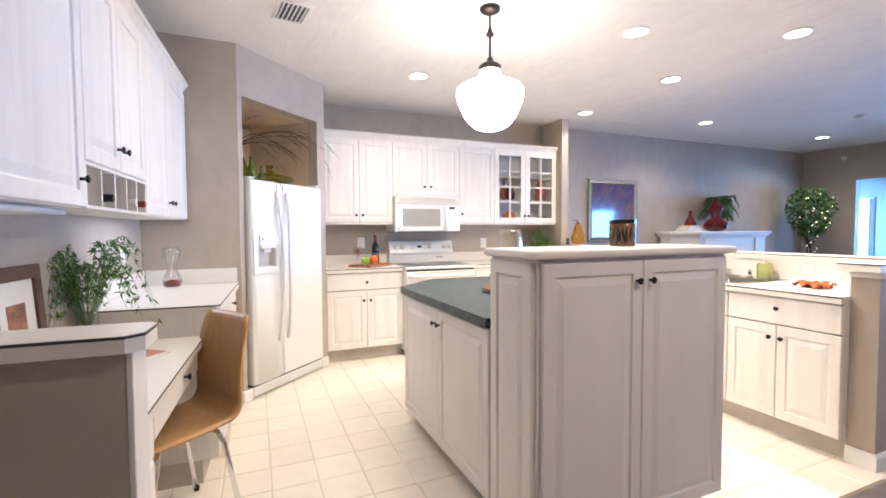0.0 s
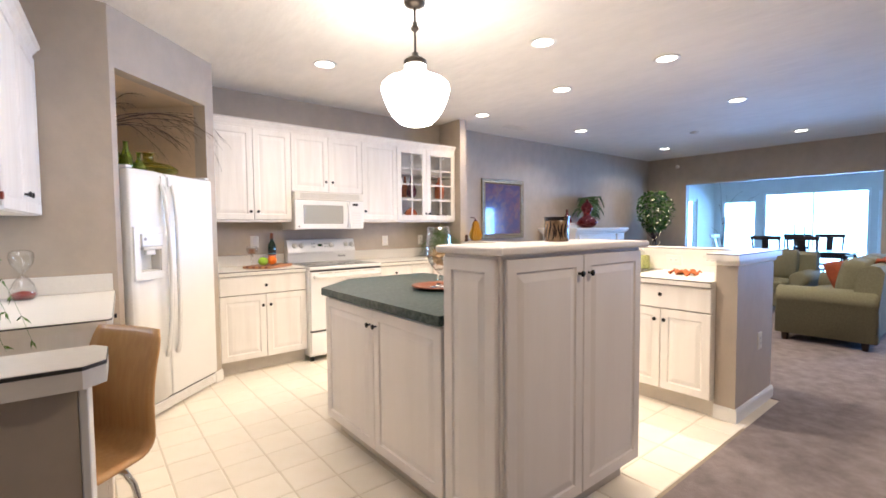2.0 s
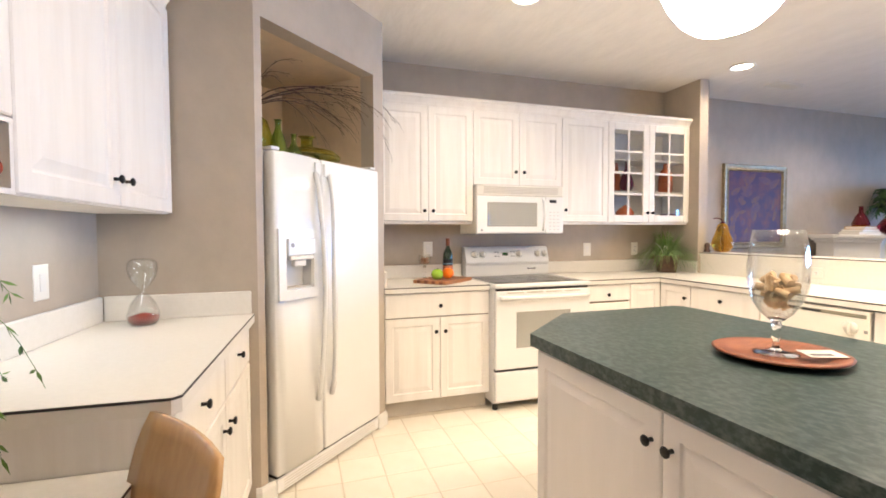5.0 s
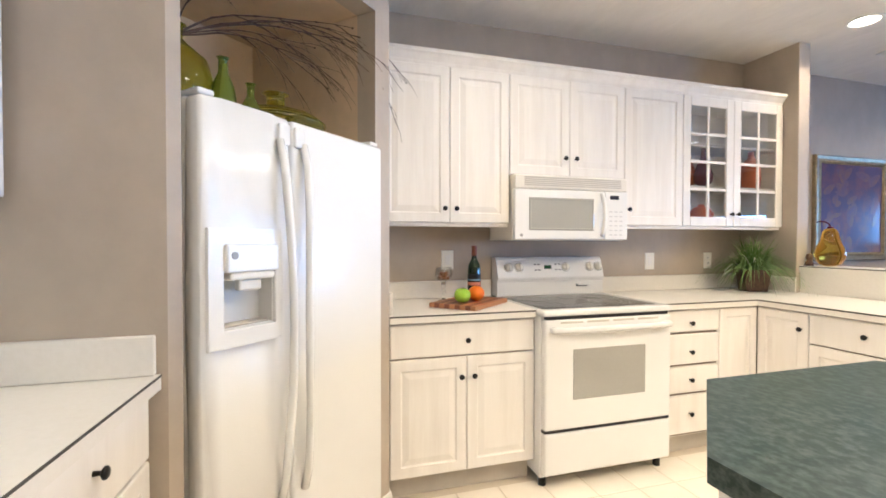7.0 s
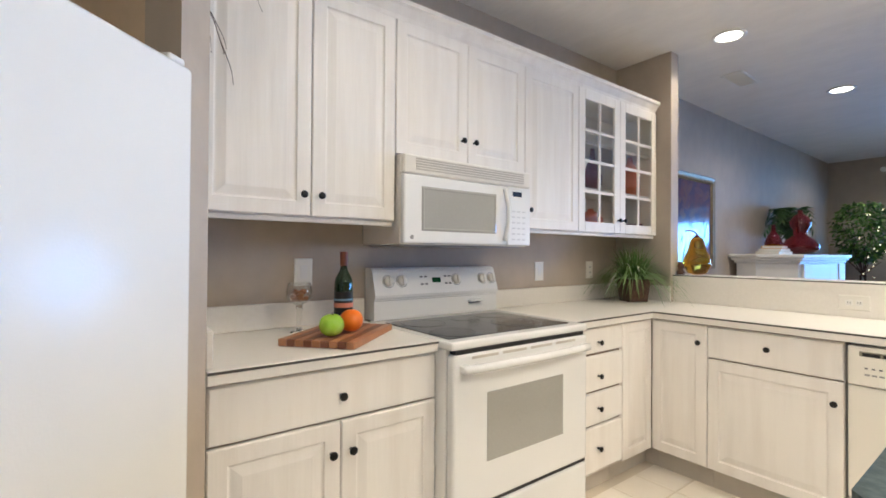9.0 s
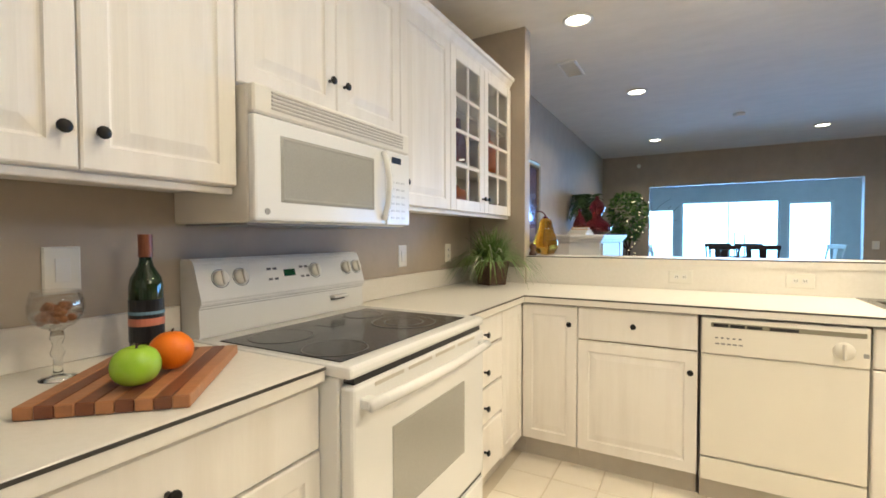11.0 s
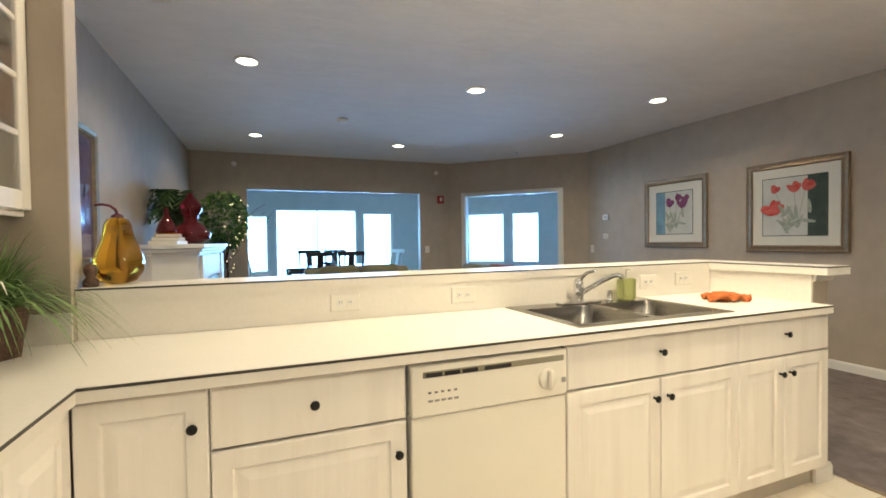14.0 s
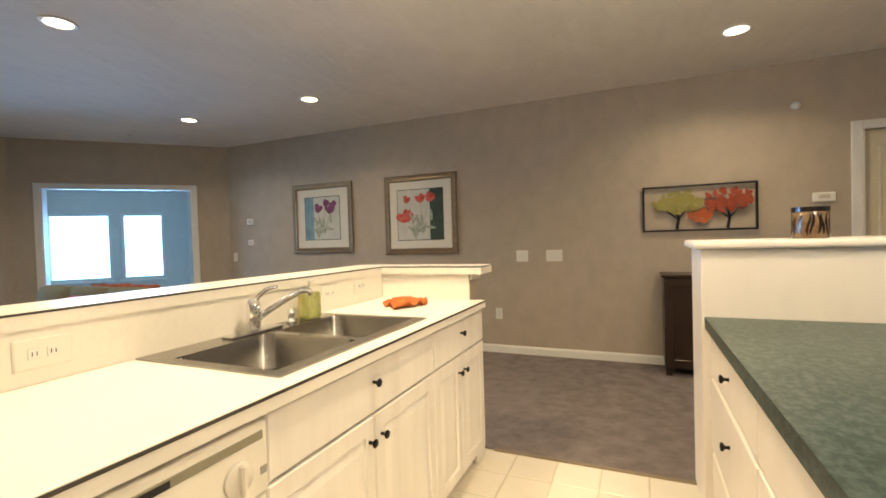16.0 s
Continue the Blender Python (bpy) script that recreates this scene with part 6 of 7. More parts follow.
def picture(name, m, w, h, mould, mount, label, frame_mat, paint, lip=0.03):
    """A framed picture that hangs on a wall; it faces -y in its own frame, middle at the origin."""
    p = thing(name, m, label, "picture", "framed pictures")
    bm = bmesh.new()
    loops = []
    for inset, y in ((0.0, -0.001), (0.0, -lip * 0.7), (0.008, -lip), (mould * 0.5, -lip * 0.85), (mould * 0.8, -lip), (mould, -lip * 0.45), (mould, -0.001)):
        loops.append([bm.verts.new(c) for c in ((-w / 2 + inset, y, -h / 2 + inset), (w / 2 - inset, y, -h / 2 + inset), (w / 2 - inset, y, h / 2 - inset), (-w / 2 + inset, y, h / 2 - inset))])
    loops.append(loops[0])
    for a, b in zip(loops, loops[1:]):
        for k in range(4):
            bm.faces.new((a[k], a[(k + 1) % 4], b[(k + 1) % 4], b[k]))
    part("frame", bm, frame_mat, p)
    if mount:
        part("mount", box(-w / 2 + mould, -0.010, -h / 2 + mould, w / 2 - mould, -0.002, h / 2 - mould), M_MAT, p, "cream mount board")
    paint(p)
    return p


def flat_shape(points, y, material, parent, name="petal"):
    bm = bmesh.new()
    bm.faces.new([bm.verts.new((x, y, z)) for x, z in points])
    return part(name, bm, material, parent)


def leaf_pts(cx, cz, L, wd, ang):
    out = []
    for k in range(12):
        t = 2 * math.pi * k / 12
        u, v = L / 2 * math.cos(t), wd / 2 * math.sin(t) * (1 - 0.25 * math.cos(t))
        out.append((cx + u * math.cos(ang) - v * math.sin(ang), cz + u * math.sin(ang) + v * math.cos(ang)))
    return out


def flower_print(petal, strip_mat, strip_side, blooms, iw, ih):
    def paint(p):
        part("fillet", box(-iw / 2 - 0.008, -0.0115, -ih / 2 - 0.008, iw / 2 + 0.008, -0.0095, ih / 2 + 0.008), M_ARTDARK, p, "thin dark inner border")
        pr = part("print", box(-iw / 2, -0.0135, -ih / 2, iw / 2, -0.011, ih / 2), M_ARTBG, p, "flower print on pale paper")
        a, b = (-iw / 2, -iw / 2 + iw * 0.26) if strip_side < 0 else (iw / 2 - iw * 0.28, iw / 2)
        part("colour_strip", box(a, -0.0145, -ih / 2, b, -0.0130, ih / 2), strip_mat, pr)
        rnd = random.Random(len(blooms) * 7)
        for bx, bz, s in blooms:
            for k in range(6):
                ang = rnd.uniform(0.2, 2.9) if k else 1.5
                flat_shape(leaf_pts(bx + 0.3 * s * math.cos(ang), bz + 0.3 * s * math.sin(ang), s, s * 0.55, ang), -0.0150 - 0.0003 * k, petal, pr)
            flat_shape([(bx - 0.003, bz), (bx + 0.003, bz), (0.05 * iw + 0.003, -ih * 0.36), (0.05 * iw - 0.003, -ih * 0.36)], -0.0148, M_STEM, pr, "stem")
        for k in range(13):
            flat_shape(leaf_pts(0.03 * iw + rnd.uniform(-0.22, 0.24) * iw, -ih * 0.22 + rnd.uniform(-0.15, 0.26) * ih, 0.24 * iw, 0.065 * iw, rnd.uniform(-0.6, 2.8)), -0.0152 - 0.0003 * k, M_STEM, pr, "leaf")
    return paint


picture("flower_print", pose(6.205, SOUTH, 1.563, 0, 0, 180), 0.935, 0.89, 0.07, True, "bronze-framed purple flower print with a blue strip", M_BRONZEF,
        flower_print(M_PETPUR, M_ARTBLUE, -1, [(-0.07, 0.10, 0.12), (0.13, 0.08, 0.13), (0.05, 0.17, 0.10), (0.18, 0.16, 0.08)], 0.54, 0.54))
picture("flower_print", pose(4.806, SOUTH, 1.543, 0, 0, 180), 0.93, 0.92, 0.07, True, "bronze-framed red flower print with a dark strip", M_BRONZEF,
        flower_print(M_PETRED, M_ARTDARK, 1, [(-0.18, 0.16, 0.09), (0.01, 0.16, 0.11), (0.11, 0.17, 0.12), (-0.19, -0.05, 0.16)], 0.58, 0.58))


def canvas(p):
    pr = part("canvas", box(-0.40, -0.016, -0.40, 0.40, -0.004, 0.40), M_ARTW, p, "blue and ochre abstract painting behind glass")
    rnd = random.Random(4)
    for i in range(26):
        x, z = rnd.uniform(-0.33, 0.33), rnd.uniform(-0.1, 0.33) if i < 16 else rnd.uniform(-0.35, 0.1)
        pts = leaf_pts(x, z, rnd.uniform(0.06, 0.2), rnd.uniform(0.03, 0.09), rnd.uniform(1.0, 2.1) if i > 15 else rnd.uniform(0, 3))
        flat_shape([(max(-0.39, min(0.39, a)), max(-0.39, min(0.39, b))) for a, b in pts], -0.0165 - 0.0002 * i, M_ARTW2, pr, "brush_stroke")


picture("abstract_painting", pose(5.085, BACK, 1.55, 0, 0, 0), 0.90, 0.885, 0.07, False, "blue abstract painting in a silver-gold frame", M_SILVER, canvas, 0.035)

# metal tree wall art
mt = thing("metal_wall_art", pose(2.00, SOUTH + 0.03, 1.466, 0, 0, 180), "black metal wall panel with green and rust trees", "wall art")
bm = box(-0.455, -0.008, -0.21, 0.455, 0.008, -0.192)
box(-0.455, -0.008, 0.192, 0.455, 0.008, 0.21, bm=bm)
box(-0.455, -0.008, -0.192, -0.437, 0.008, 0.192, bm=bm)
box(0.437, -0.008, -0.192, 0.455, 0.008, 0.192, bm=bm)
part("frame", bm, M_BLACK, mt)
rnd = random.Random(9)
for tx, cz0, material, n, sx, sz in ((-0.17, 0.055, M_MOSSY, 64, 0.20, 0.10), (0.23, 0.06, M_RUSTMET, 60, 0.18, 0.10), (0.02, -0.07, M_ORANGEMET, 18, 0.09, 0.055)):
    if material is not M_ORANGEMET:
        part("trunk", tube([(tx, 0, -0.19), (tx + 0.015, 0, -0.09), (tx, 0, 0.0)], 0.014, 8, taper=0.6), M_BLACK, mt)
        for s in (-1, 1):
            part("bough", tube([(tx + 0.012, 0, -0.10), (tx + s * 0.07, 0, -0.03), (tx + s * 0.12, 0, 0.02)], 0.007, 6, taper=0.5), M_BLACK, mt)
    for i in range(n):
        a, r = rnd.uniform(0, 2 * math.pi), rnd.random() ** 0.5
        cx, cz = tx + sx * r * math.cos(a), cz0 + sz * r * math.sin(a)
        pts = leaf_pts(cx, cz, rnd.uniform(0.05, 0.075), rnd.uniform(0.032, 0.045), rnd.uniform(0, 3.1))
        yy = -0.007 - 0.0004 * i
        leaf = bmesh.new()
        fa = [leaf.verts.new((x, yy, z)) for x, z in pts]
        fb = [leaf.verts.new((x, yy + 0.0015, z)) for x, z in pts]
        leaf.faces.new(fa), leaf.faces.new(fb[::-1])
        for k in range(12):
            leaf.faces.new((fa[k], fb[k], fb[(k + 1) % 12], fa[(k + 1) % 12]))
        bmesh.ops.recalc_face_normals(leaf, faces=leaf.faces[:])
        part("leaf", leaf, material, mt)

cons = thing("console_cabinet", pose(1.70, SOUTH + 0.19, 0), "low dark wooden cabinet against the wall", "cabinet")
part("carcass", box(-0.60, -0.165, 0.07, 0.60, 0.165, 0.86, 0.004), M_DARKWOOD, cons)
part("top", box(-0.62, -0.175, 0.861, 0.62, 0.18, 0.885, 0.006, 2), M_DARKWOOD, cons)
for x in (-0.57, 0.57):
    for y in (-0.13, 0.13):
        part("foot", box(x - 0.025, y - 0.025, 0.006, x + 0.025, y + 0.025, 0.0695), M_DARKWOOD, cons)
for x in (-0.59, 0.005):
    part("door", nested(x, 0.09, x + 0.585, 0.85, [(0.0, 0.178), (0.003, 0.183), (0.06, 0.183), (0.066, 0.176)], 0.166), M_DARKWOOD, cons)
put(turned("candlestick", pose(1.86, SOUTH + 0.2, 0.8855), [(0.0, 0.0), (0.04, 0.0), (0.035, 0.012), (0.012, 0.03), (0.010, 0.12), (0.022, 0.14), (0.022, 0.15), (0.018, 0.151), (0.018, 0.27), (0.0, 0.275)], M_RUST, "rust red candle on a stick on the dark cabinet", "candlestick"))

# fireplace
SHELF = [(5.92, BACK - 0.002), (5.92, 4.94), (6.19, 4.624), (7.62, 4.55), (7.62, BACK - 0.002)]
fp = thing("fireplace", pose(0, 0, 0), "white wooden fireplace surround with a black firebox", "fireplace")
part("body", prism(grown(SHELF, -0.055), 0.0, 1.174), M_TRIM, fp)
part("mantel_shelf", prism(SHELF, 1.215, 1.25, 0.006), M_TRIM, fp, "white mantel shelf")
part("bed_mould", prism(grown(SHELF, -0.018), 1.185, 1.2145, 0.008), M_TRIM, fp)
part("cornice", prism(grown(SHELF, -0.038), 1.16, 1.1845, 0.006), M_TRIM, fp)
fd = (Vector((7.62, 4.55)) - Vector((6.19, 4.624))).normalized()
fm = pose(6.19, 4.624, 0, 0, 0, math.degrees(math.atan2(fd.y, fd.x)))


def on_front(name, *a, material=M_TRIM, bev=0.004):
    ob = part(name, box(*a, bev), material, fp)
    ob.matrix_basis = fm
    return ob


on_front("pilaster", 0.10, 0.030, 0.0, 0.30, 0.060, 1.15)
on_front("pilaster", 1.13, 0.030, 0.0, 1.32, 0.060, 1.15)
on_front("frieze", 0.31, 0.040, 0.94, 1.12, 0.059, 1.15)
on_front("slip", 0.31, 0.047, 0.0, 1.12, 0.059, 0.935, material=mat("slate_slip", (0.10, 0.11, 0.13), 0.25, vary=0.3, scale=10))
on_front("firebox", 0.42, 0.043, 0.08, 1.01, 0.0465, 0.80, material=M_FIREBOX)
on_front("hearth", 0.04, -0.34, 0.006, 1.38, 0.029, 0.04, material=M_PLATE)
MZ = 1.2505
for i, (w, d, material) in enumerate(((0.30, 0.21, M_MAT), (0.27, 0.20, M_ARTBG), (0.24, 0.18, M_YELLOW))):
    b = thing("book", pose(6.28 + 0.008 * i, 4.90, MZ + i * 0.029, 0, 0, 6 * i - 6), "hardback book in a small stack on the mantel", "book", "mantel books")
    part("cover", box(-w / 2, -d / 2, 0.0, w / 2, d / 2, 0.028, 0.002), material, b)
    part("pages", box(-w / 2 - 0.001, -d / 2 - 0.0012, 0.004, w / 2 - 0.012, d / 2 - 0.01, 0.024), M_PAPER, b)
put(turned("red_bottle", pose(6.33, 4.92, MZ + 0.0875), [(0.0, 0.0), (0.075, 0.0), (0.08, 0.03), (0.05, 0.11), (0.022, 0.15), (0.018, 0.21), (0.024, 0.22), (0.0, 0.22)], M_REDGL, "red glass bottle standing on the mantel books", "bottle"))
put(turned("gourd_vase", pose(6.70, 4.79, MZ) @ Matrix.Diagonal((0.84, 0.84, 0.93, 1)), [(0.0, 0.0), (0.12, 0.0), (0.19, 0.05), (0.20, 0.10), (0.15, 0.17), (0.07, 0.22), (0.075, 0.28), (0.11, 0.33), (0.115, 0.38), (0.075, 0.44), (0.03, 0.47), (0.028, 0.51), (0.0, 0.515)], M_REDGL, "large dark red gourd-shaped vase on the mantel", "vase", 32))


def frond_plant(m, n, L, label, name, pot):
    p = thing(name, m, label, "plant")
    part("pot", lathe([(0.0, 0.0), (0.06, 0.0), (0.09, 0.12), (0.085, 0.13), (0.075, 0.125), (0.0, 0.12)], 18), pot, p, "", True)
    rnd = random.Random(n)
    bm = bmesh.new()
    for i in range(n):
        a = 2 * math.pi * i / n + rnd.uniform(-0.2, 0.2)
        reach, rise = L * rnd.uniform(0.4, 0.95), L * rnd.uniform(0.5, 1.25)
        pts = [Vector((reach * u * math.cos(a), reach * u * math.sin(a) * 0.7, 0.12 + rise * math.sin(u * 2.2) - 0.25 * L * u * u)) for u in (k / 12 for k in range(13))]
        tube(pts, 0.003, 4, bm, 0.4)
        for k in range(3, 13):
            d = (pts[k] - pts[k - 1]).normalized()
            s = d.cross(Vector((0, 0, 1))).normalized()
            for sg in (-1, 1):
                q = pts[k] + s * sg * L * 0.24 * math.sin(math.pi * k / 14) + d * 0.04 - Vector((0, 0, 0.03))
                w = d * 0.016
                bm.faces.new([bm.verts.new(c) for c in (pts[k] - w, (pts[k] + q) / 2 - w, q, (pts[k] + q) / 2 + w, pts[k] + w)])
    part("fronds", bm, M_LEAF_D, p)["kind"] = "stuff"
    return p


frond_plant(pose(7.06, 4.99, MZ), 30, 0.39, "dark green fern behind the red vase on the mantel", "fern", M_BASKET)


def ficus():
    t = thing("ficus_tree", pose(8.80, 4.66, 0.006), "green indoor tree with tiny warm fairy lights in the corner", "tree")
    part("planter", lathe([(0.0, 0.0), (0.15, 0.0), (0.21, 0.32), (0.20, 0.34), (0.18, 0.33), (0.17, 0.30), (0.0, 0.30)], 24), M_BASKET, t, "woven planter", True)
    rnd = random.Random(31)
    bm = bmesh.new()
    tips = []
    for k in range(3):
        a = k * 2.1
        tube([(0.03 * math.cos(a), 0.03 * math.sin(a), 0.3), (0.04 * math.cos(a + 1), 0.04 * math.sin(a + 1), 0.65), (0.03 * math.cos(a + 2), 0.03 * math.sin(a + 2), 0.98)], 0.016, 7, bm, 0.7)
    for k in range(16):
        a, h = rnd.uniform(0, 6.28), rnd.uniform(1.05, 1.85)
        tip = Vector((0.22 * math.cos(a), 0.22 * math.sin(a), h))
        tube([(0, 0, 0.96), tuple(tip * 0.45 + Vector((0, 0, 0.55))), tuple(tip)], 0.008, 5, bm, 0.3)
        tips.append(tip)
    part("trunk", bm, M_TWIG, t, "thin braided trunk")
    bm, bd = bmesh.new(), bmesh.new()
    for i in range(1900):
        a, u = rnd.uniform(0, 6.28), rnd.random()
        z = 1.16 + 0.78 * u
        rmax = 0.35 * math.sin(math.pi * (0.10 + 0.72 * u ** 0.85)) * (0.84 + 0.42 * noise.noise((2.2 * math.cos(a), 2.2 * math.sin(a), z * 2.6)))
        r = rmax * rnd.random() ** 0.4
        c = Vector((r * math.cos(a), r * math.sin(a), z))
        d = Vector((math.cos(a) + rnd.uniform(-0.8, 0.8), math.sin(a) + rnd.uniform(-0.8, 0.8), rnd.uniform(-1.2, 0.3))).normalized()
        s = d.cross(Vector((rnd.uniform(-1, 1), rnd.uniform(-1, 1), 1))).normalized() * 0.016
        L = rnd.uniform(0.05, 0.08)
        b = bm if rnd.random() < 0.55 else bd
        b.faces.new([b.verts.new(p) for p in (c, c + d * L * 0.4 + s, c + d * L, c + d * L * 0.4 - s)])
    part("crown", bm, M_LEAF, t)["kind"] = "stuff"
    part("inner_leaves", bd, M_LEAF_D, t)["kind"] = "stuff"
    for i in range(26):
        a = -1.3 - rnd.random() * 1.9
        z = 1.2 + 0.65 * rnd.random() if i < 18 else 0.85 + 0.05 * (i - 18)
        r = 0.33 * math.sin(math.pi * (0.10 + 0.72 * min(1, max(0, (z - 1.16) / 0.78)))) if i < 18 else 0.10
        part("fairy_light", lathe([(0.0, -0.008), (0.0055, -0.004), (0.006, 0.002), (0.0, 0.009)], 8, centre=(r * 1.02 * math.cos(a), r * 1.02 * math.sin(a), z)), M_FAIRY, t, "tiny lit bulb")
    return t


ficus()


def cushion(x0, y0, z0, x1, y1, z1, puff=0.03):
    bm = box(x0, y0, z0, x1, y1, z1)
    bmesh.ops.subdivide_edges(bm, edges=list(bm.edges), cuts=5, use_grid_fill=True)
    c = Vector(((x0 + x1) / 2, (y0 + y1) / 2, (z0 + z1) / 2))
    h = Vector(((x1 - x0) / 2, (y1 - y0) / 2, (z1 - z0) / 2))
    r = min(h) * 0.55
    for v in bm.verts:
        q = v.co - c
        inner = Vector([max(-(hh - r), min(hh - r, a)) for a, hh in zip(q, h)])
        off = q - inner
        if off.length > 1e-6:
            q = inner + off.normalized() * r
        k = (1 - (q.x / h.x) ** 2) * (1 - (q.y / h.y) ** 2) if h.z == min(h) else (1 - (q.x / h.x) ** 2) * (1 - (q.z / h.z) ** 2)
        ax = 2 if h.z == min(h) else 1
        q[ax] += puff * max(0, k) * (1 if q[ax] > 0 else -1)
        v.co = c + q
    return bm


def sofa(m, w, seats, label, name):
    """A rolled-arm sofa; it faces -y in its own frame, x from -w/2 to w/2, its back at y = 0.86."""
    s = thing(name, m, label, "sofa", "green sofas")
    part("base", box(-w / 2 + 0.05, 0.03, 0.09, w / 2 - 0.05, 0.80, 0.30, 0.02, 2), M_SAGE, s)
    bm = bmesh.new()
    sec = [(0.60, 0.09), (0.80, 0.09), (0.86, 0.70), (0.87, 0.80), (0.83, 0.86), (0.76, 0.87), (0.68, 0.82), (0.62, 0.45)]
    a = [bm.verts.new((-w / 2 + 0.04, y, z)) for y, z in sec]
    b = [bm.verts.new((w / 2 - 0.04, y, z)) for y, z in sec]
    bm.faces.new(a), bm.faces.new(b[::-1])
    for i in range(len(sec)):
        bm.faces.new((a[i], a[(i + 1) % len(sec)], b[(i + 1) % len(sec)], b[i]))
    part("backrest", bm, M_SAGE, s)
    for sx in (-1, 1):
        bm = bmesh.new()
        x = sx * (w / 2 - 0.12)
        prof = [(-0.10, 0.09), (0.09, 0.09), (0.09, 0.45)] + [(0.02 + 0.115 * math.cos(radians(t)), 0.50 + 0.115 * math.sin(radians(t))) for t in range(-20, 241, 26)] + [(-0.10, 0.42)]
        rows = []
        for y, k in ((0.0, 0.93), (0.02, 1.0), (0.4, 1.0), (0.80, 1.0), (0.83, 0.95)):
            rows.append([bm.verts.new((x + sx * px * k, y, 0.3 + (pz - 0.3) * k if pz > 0.3 else pz)) for px, pz in prof])
        for p, q in zip(rows, rows[1:]):
            for k in range(len(prof)):
                bm.faces.new((p[k], p[(k + 1) % len(prof)], q[(k + 1) % len(prof)], q[k]))
        bm.faces.new(rows[0]), bm.faces.new(rows[-1][::-1])
        part("arm", bm, M_SAGE, s, "rolled arm", True)
    sw = (w - 0.46) / seats
    for i in range(seats):
        x0 = -w / 2 + 0.23 + i * sw
        part("seat_cushion", cushion(x0 + 0.004, 0.02, 0.305, x0 + sw - 0.004, 0.62, 0.46), M_SAGE, s, "", True)
        bm = cushion(x0 + 0.006, 0.44, 0.44, x0 + sw - 0.006, 0.64, 0.90)
        bmesh.ops.rotate(bm, verts=bm.verts, cent=(0, 0.6, 0.45), matrix=Matrix.Rotation(radians(-10), 3, "X"))
        part("back_cushion", bm, M_SAGE, s, "", True)
    for sx in (-1, 1):
        for y in (0.08, 0.74):
            part("foot", lathe([(0.0, 0.006), (0.028, 0.006), (0.036, 0.09), (0.0, 0.091)], 12, centre=(sx * (w / 2 - 0.10), y, 0)), M_DARKWOOD, s)
    return s


sofa(pose(7.15, 1.99, 0, 0, 0, 180), 2.12, 3, "sage green rolled-arm sofa facing the fireplace", "sofa")
sofa(pose(7.85, 2.88, 0, 0, 0, -90), 1.60, 2, "sage green rolled-arm loveseat near the sunroom", "loveseat")


def draped(m, w, d, drop, label):
    bm = bmesh.new()
    bmesh.ops.create_grid(bm, x_segments=26, y_segments=20, size=0.5)
    for v in bm.verts:
        x, y = v.co.x, v.co.y
        over = max(0.0, abs(y) - 0.16)
        v.co = Vector((x * w, (y - math.copysign(over, y) * 0.85) * d, -over * drop * 2.4 + 0.02 + 0.018 * noise.noise((x * 6, y * 4, 1.7)) + 0.012 * math.sin(x * 26)))
    bmesh.ops.solidify(bm, geom=list(bm.faces), thickness=0.012)
    ob = tagged(part("throw_blanket", bm, M_RUSTFAB, None, "", True), label, "blanket")
    ob.matrix_basis = m


draped(pose(7.05, 1.19, 0.88), 0.85, 0.42, 0.5, "rust orange throw over the sofa back")


def pillow(m, s, material, label):
    ob = tagged(part("throw_pillow", cushion(-s, -0.05, -s, s, 0.05, s, 0.05), material, None, "", True), label, "pillow", "sofa pillows")
    ob.matrix_basis = m


pillow(pose(6.98, 1.57, 0.655, 25, 0, 168), 0.20, M_RUSTFAB, "plump rust orange pillow on the sofa")
pillow(pose(7.38, 1.60, 0.625, 38, 0, 192), 0.19, M_RUSTFAB, "plump rust orange pillow on the sofa")


# ---- sunroom dining set ----


def dining_chair(m, arms=False, material=M_DARKWOOD):
    c = thing("dining_chair", m, "dark wooden dining chair with a splat back" if material is M_DARKWOOD else "pale painted armchair at the dining table", "chair", "dining chairs")
    part("seat", prism([(-0.23, -0.20), (0.23, -0.20), (0.25, 0.24), (-0.25, 0.24)], 0.43, 0.475, 0.012), M_DARKWOOD if material is M_DARKWOOD else M_RATTAN, c)
    for sx in (-1, 1):
        part("leg", tube([(sx * 0.22, 0.20, 0.43), (sx * 0.22, 0.21, 0.0125)], 0.019, 6, taper=0.7), material, c)
        part("back_post", tube([(sx * 0.19, -0.25, 0.0125), (sx * 0.20, -0.19, 0.45), (sx * 0.21, -0.22, 0.75), (sx * 0.22, -0.29, 1.05)], 0.019, 6), material, c)
        if arms:
            part("arm", tube([(sx * 0.21, -0.2, 0.66), (sx * 0.27, 0.0, 0.68), (sx * 0.26, 0.18, 0.66), (sx * 0.24, 0.19, 0.47)], 0.016, 6), material, c)
    part("top_rail", box(-0.25, -0.305, 0.99, 0.25, -0.27, 1.07, 0.012, 2), material, c)
    part("lower_rail", box(-0.20, -0.215, 0.60, 0.20, -0.195, 0.635, 0.005), material, c)
    bm = prism([(-0.055, -0.008), (0.055, -0.008), (0.055, 0.008), (-0.055, 0.008)], 0.0, 0.37)
    bmesh.ops.rotate(bm, verts=bm.verts, matrix=Matrix.Rotation(radians(12), 3, "X"))
    bmesh.ops.translate(bm, verts=bm.verts, vec=(0, -0.207, 0.63))
    part("splat", bm, material, c)
    return c


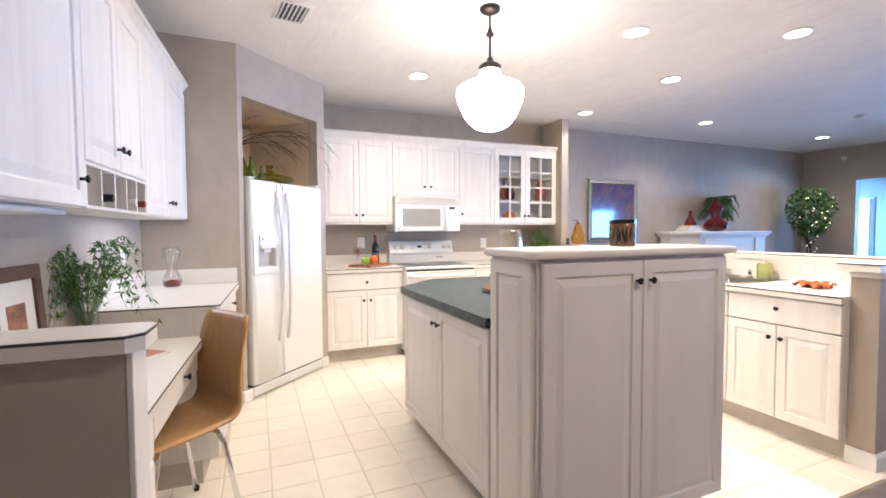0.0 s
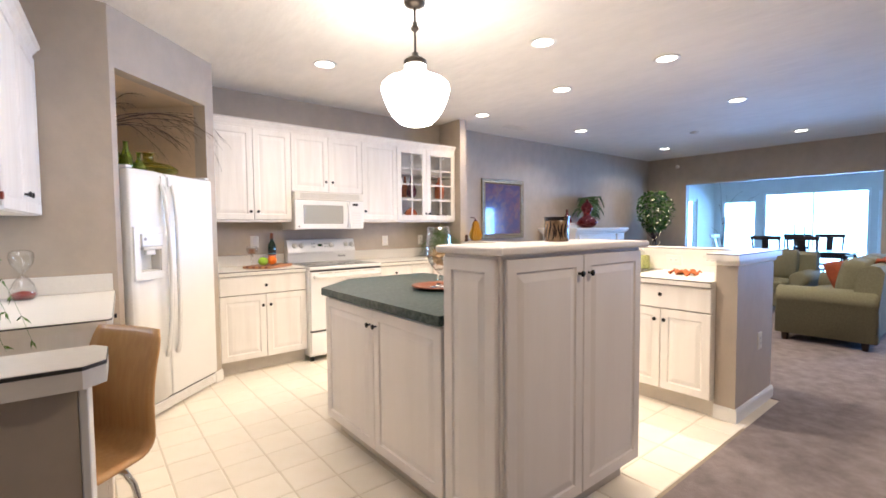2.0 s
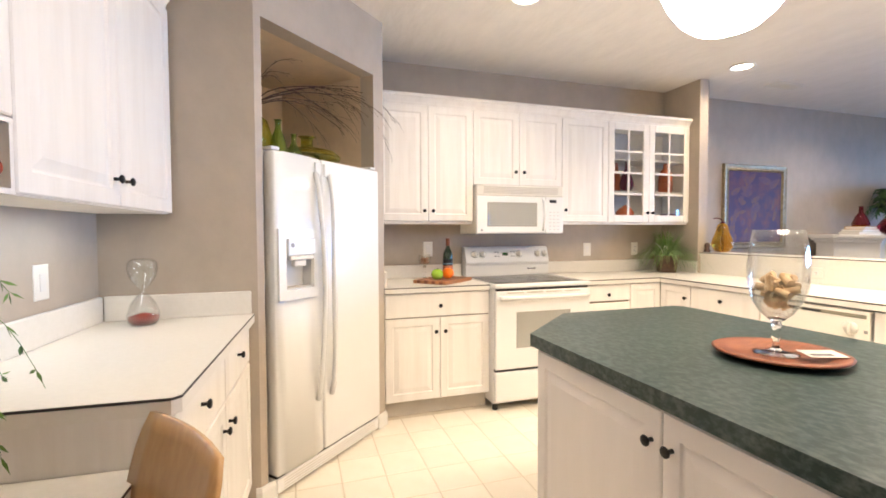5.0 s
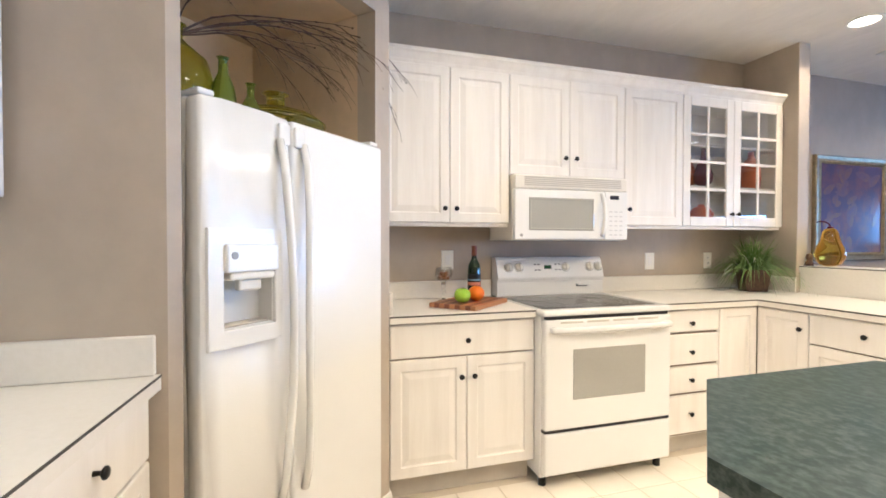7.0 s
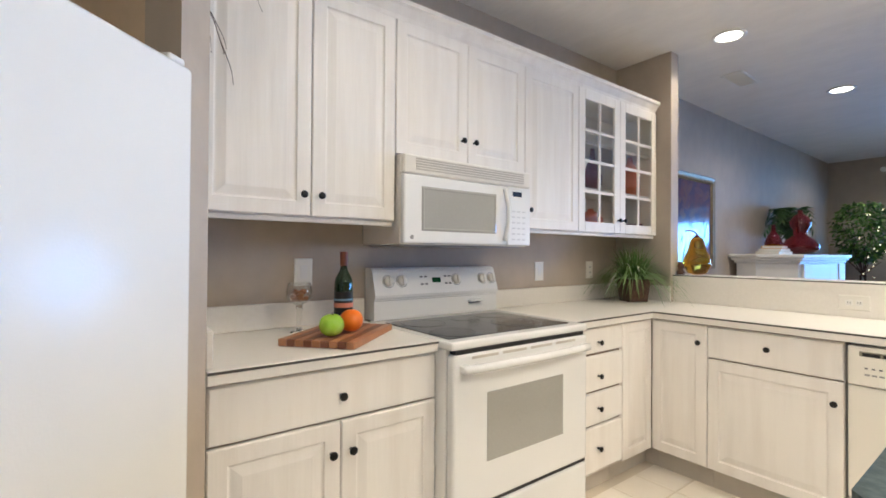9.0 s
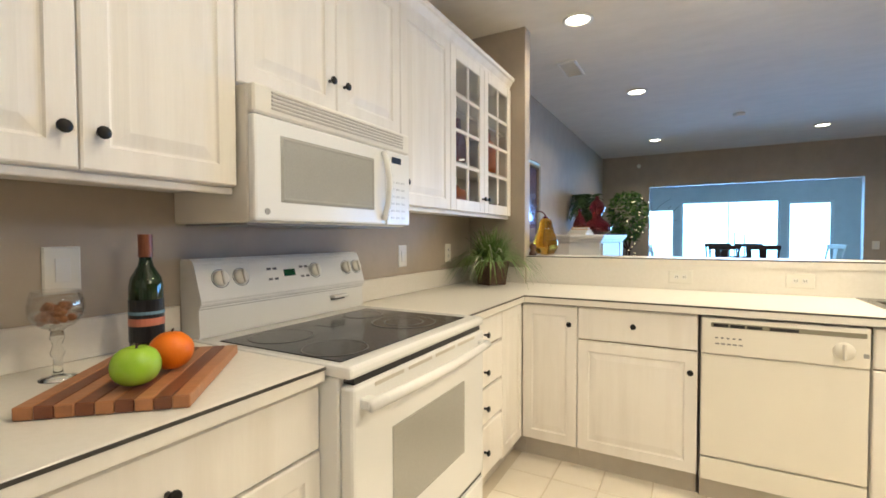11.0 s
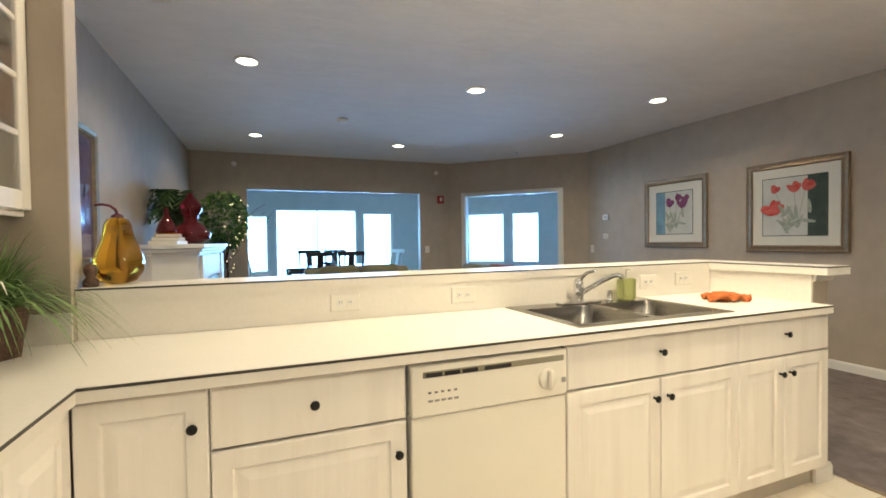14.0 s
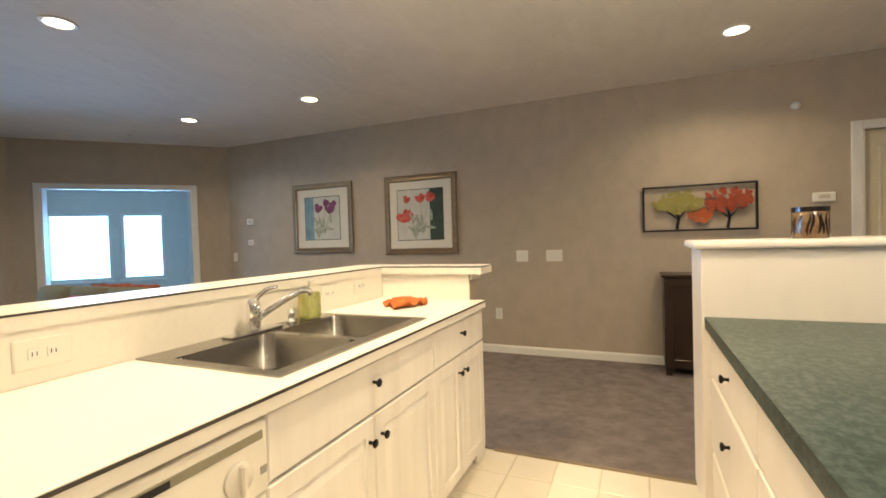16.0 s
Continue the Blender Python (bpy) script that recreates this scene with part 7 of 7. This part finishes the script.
first = dining_chair(pose(10.52, 3.24, 0, 0, 0, -90))
copy_thing(first, pose(10.52, 2.68, 0, 0, 0, -90))
for y in (3.24, 2.68):
    copy_thing(first, pose(12.08, y, 0, 0, 0, 90))
dining_chair(pose(11.3, 1.72, 0, 0, 0, 20), True, M_RATTAN)
dining_chair(pose(11.3, 4.22, 0, 0, 0, 180), True, M_RATTAN)
dt = thing("dining_table", pose(11.3, 2.96, 0), "dark wooden rectangular dining table in the sunroom", "table")
part("tabletop", box(-0.50, -0.85, 0.725, 0.50, 0.85, 0.762, 0.008, 2), M_DARKWOOD, dt)
part("apron", box(-0.42, -0.77, 0.64, 0.42, 0.77, 0.7245), M_DARKWOOD, dt)
for sx in (-1, 1):
    for sy in (-1, 1):
        part("leg", tube([(sx * 0.42, sy * 0.77, 0.70), (sx * 0.43, sy * 0.78, 0.0125)], 0.04, 8, taper=0.65), M_DARKWOOD, dt)
for y, h in ((2.86, 0.30), (3.02, 0.34)):
    put(turned("candlestick", pose(11.2, y, 0.7625), [(0.0, 0.0), (0.045, 0.0), (0.012, 0.02), (0.010, h * 0.5), (0.018, h * 0.55), (0.011, h * 0.56), (0.009, h + 0.2), (0.0, h + 0.205)], M_DARKWOOD, "tall slim dark candlestick on the dining table", "candlestick", 10))
put(turned("fruit_bowl", pose(11.35, 2.95, 0.7625), [(0.0, 0.0), (0.06, 0.0), (0.14, 0.05), (0.15, 0.07), (0.14, 0.07), (0.06, 0.012), (0.0, 0.01)], M_BRONZE, "dark bowl on the dining table", "bowl"))

bt = thing("bare_tree", pose(12.2, 4.62, 0.0125), "bare twiggy tree in a pot in the sunroom corner", "tree")
part("pot", lathe([(0.0, 0.0), (0.14, 0.0), (0.18, 0.3), (0.16, 0.3), (0.15, 0.27), (0.0, 0.26)], 20), M_BASKET, bt, "", True)
rnd = random.Random(44)
bm = bmesh.new()
for k in range(5):
    limb((0.02 * k - 0.04, 0.01 * k, 0.26), (rnd.uniform(-0.2, 0.12), rnd.uniform(-0.3, 0.2), 2.4), 1.5, 0.010, 1, bm)
part("boughs", bm, M_TWIG, bt)

# ---- floor tiles ----
T = 0.2286
bm = bmesh.new()
g = 0.007
lo = [bm.verts.new((x, y, -0.003)) for x, y in ((g / 2, g / 2), (T - g / 2, g / 2), (T - g / 2, T - g / 2), (g / 2, T - g / 2))]
hi = [bm.verts.new((x, y, 0.0)) for x, y in ((g, g), (T - g, g), (T - g, T - g), (g, T - g))]
bm.faces.new(hi)
for k in range(4):
    bm.faces.new((lo[k], lo[(k + 1) % 4], hi[(k + 1) % 4], hi[k]))
tile_mesh = bpy.data.meshes.new("tile")
bm.to_mesh(tile_mesh)
bm.free()
tile_mesh.materials.append(M_TILE)
bare = [(1.30, 1.95, 2.23, 3.34), (3.31, 1.52, 4.0, 5.2), (0.90, 4.62, 4.0, 5.2), (-0.5, 2.98, 0.10, 4.4)]
count = 0
for j in range(17):
    for i in range(20):
        x, y = -0.503 + i * T, CARPET + 0.017 + j * T
        cx, cy = x + T / 2, y + T / 2
        if cx > 3.9 or cy > 5.25 or any(a < cx < c and b < cy < d for a, b, c, d in bare) or cy > cx + DIAG + 0.2:
            continue
        ob = new("tile", tile_mesh)
        ob.location = (x, y, 0.0)
        ob.parent = vinyl
        count += 1
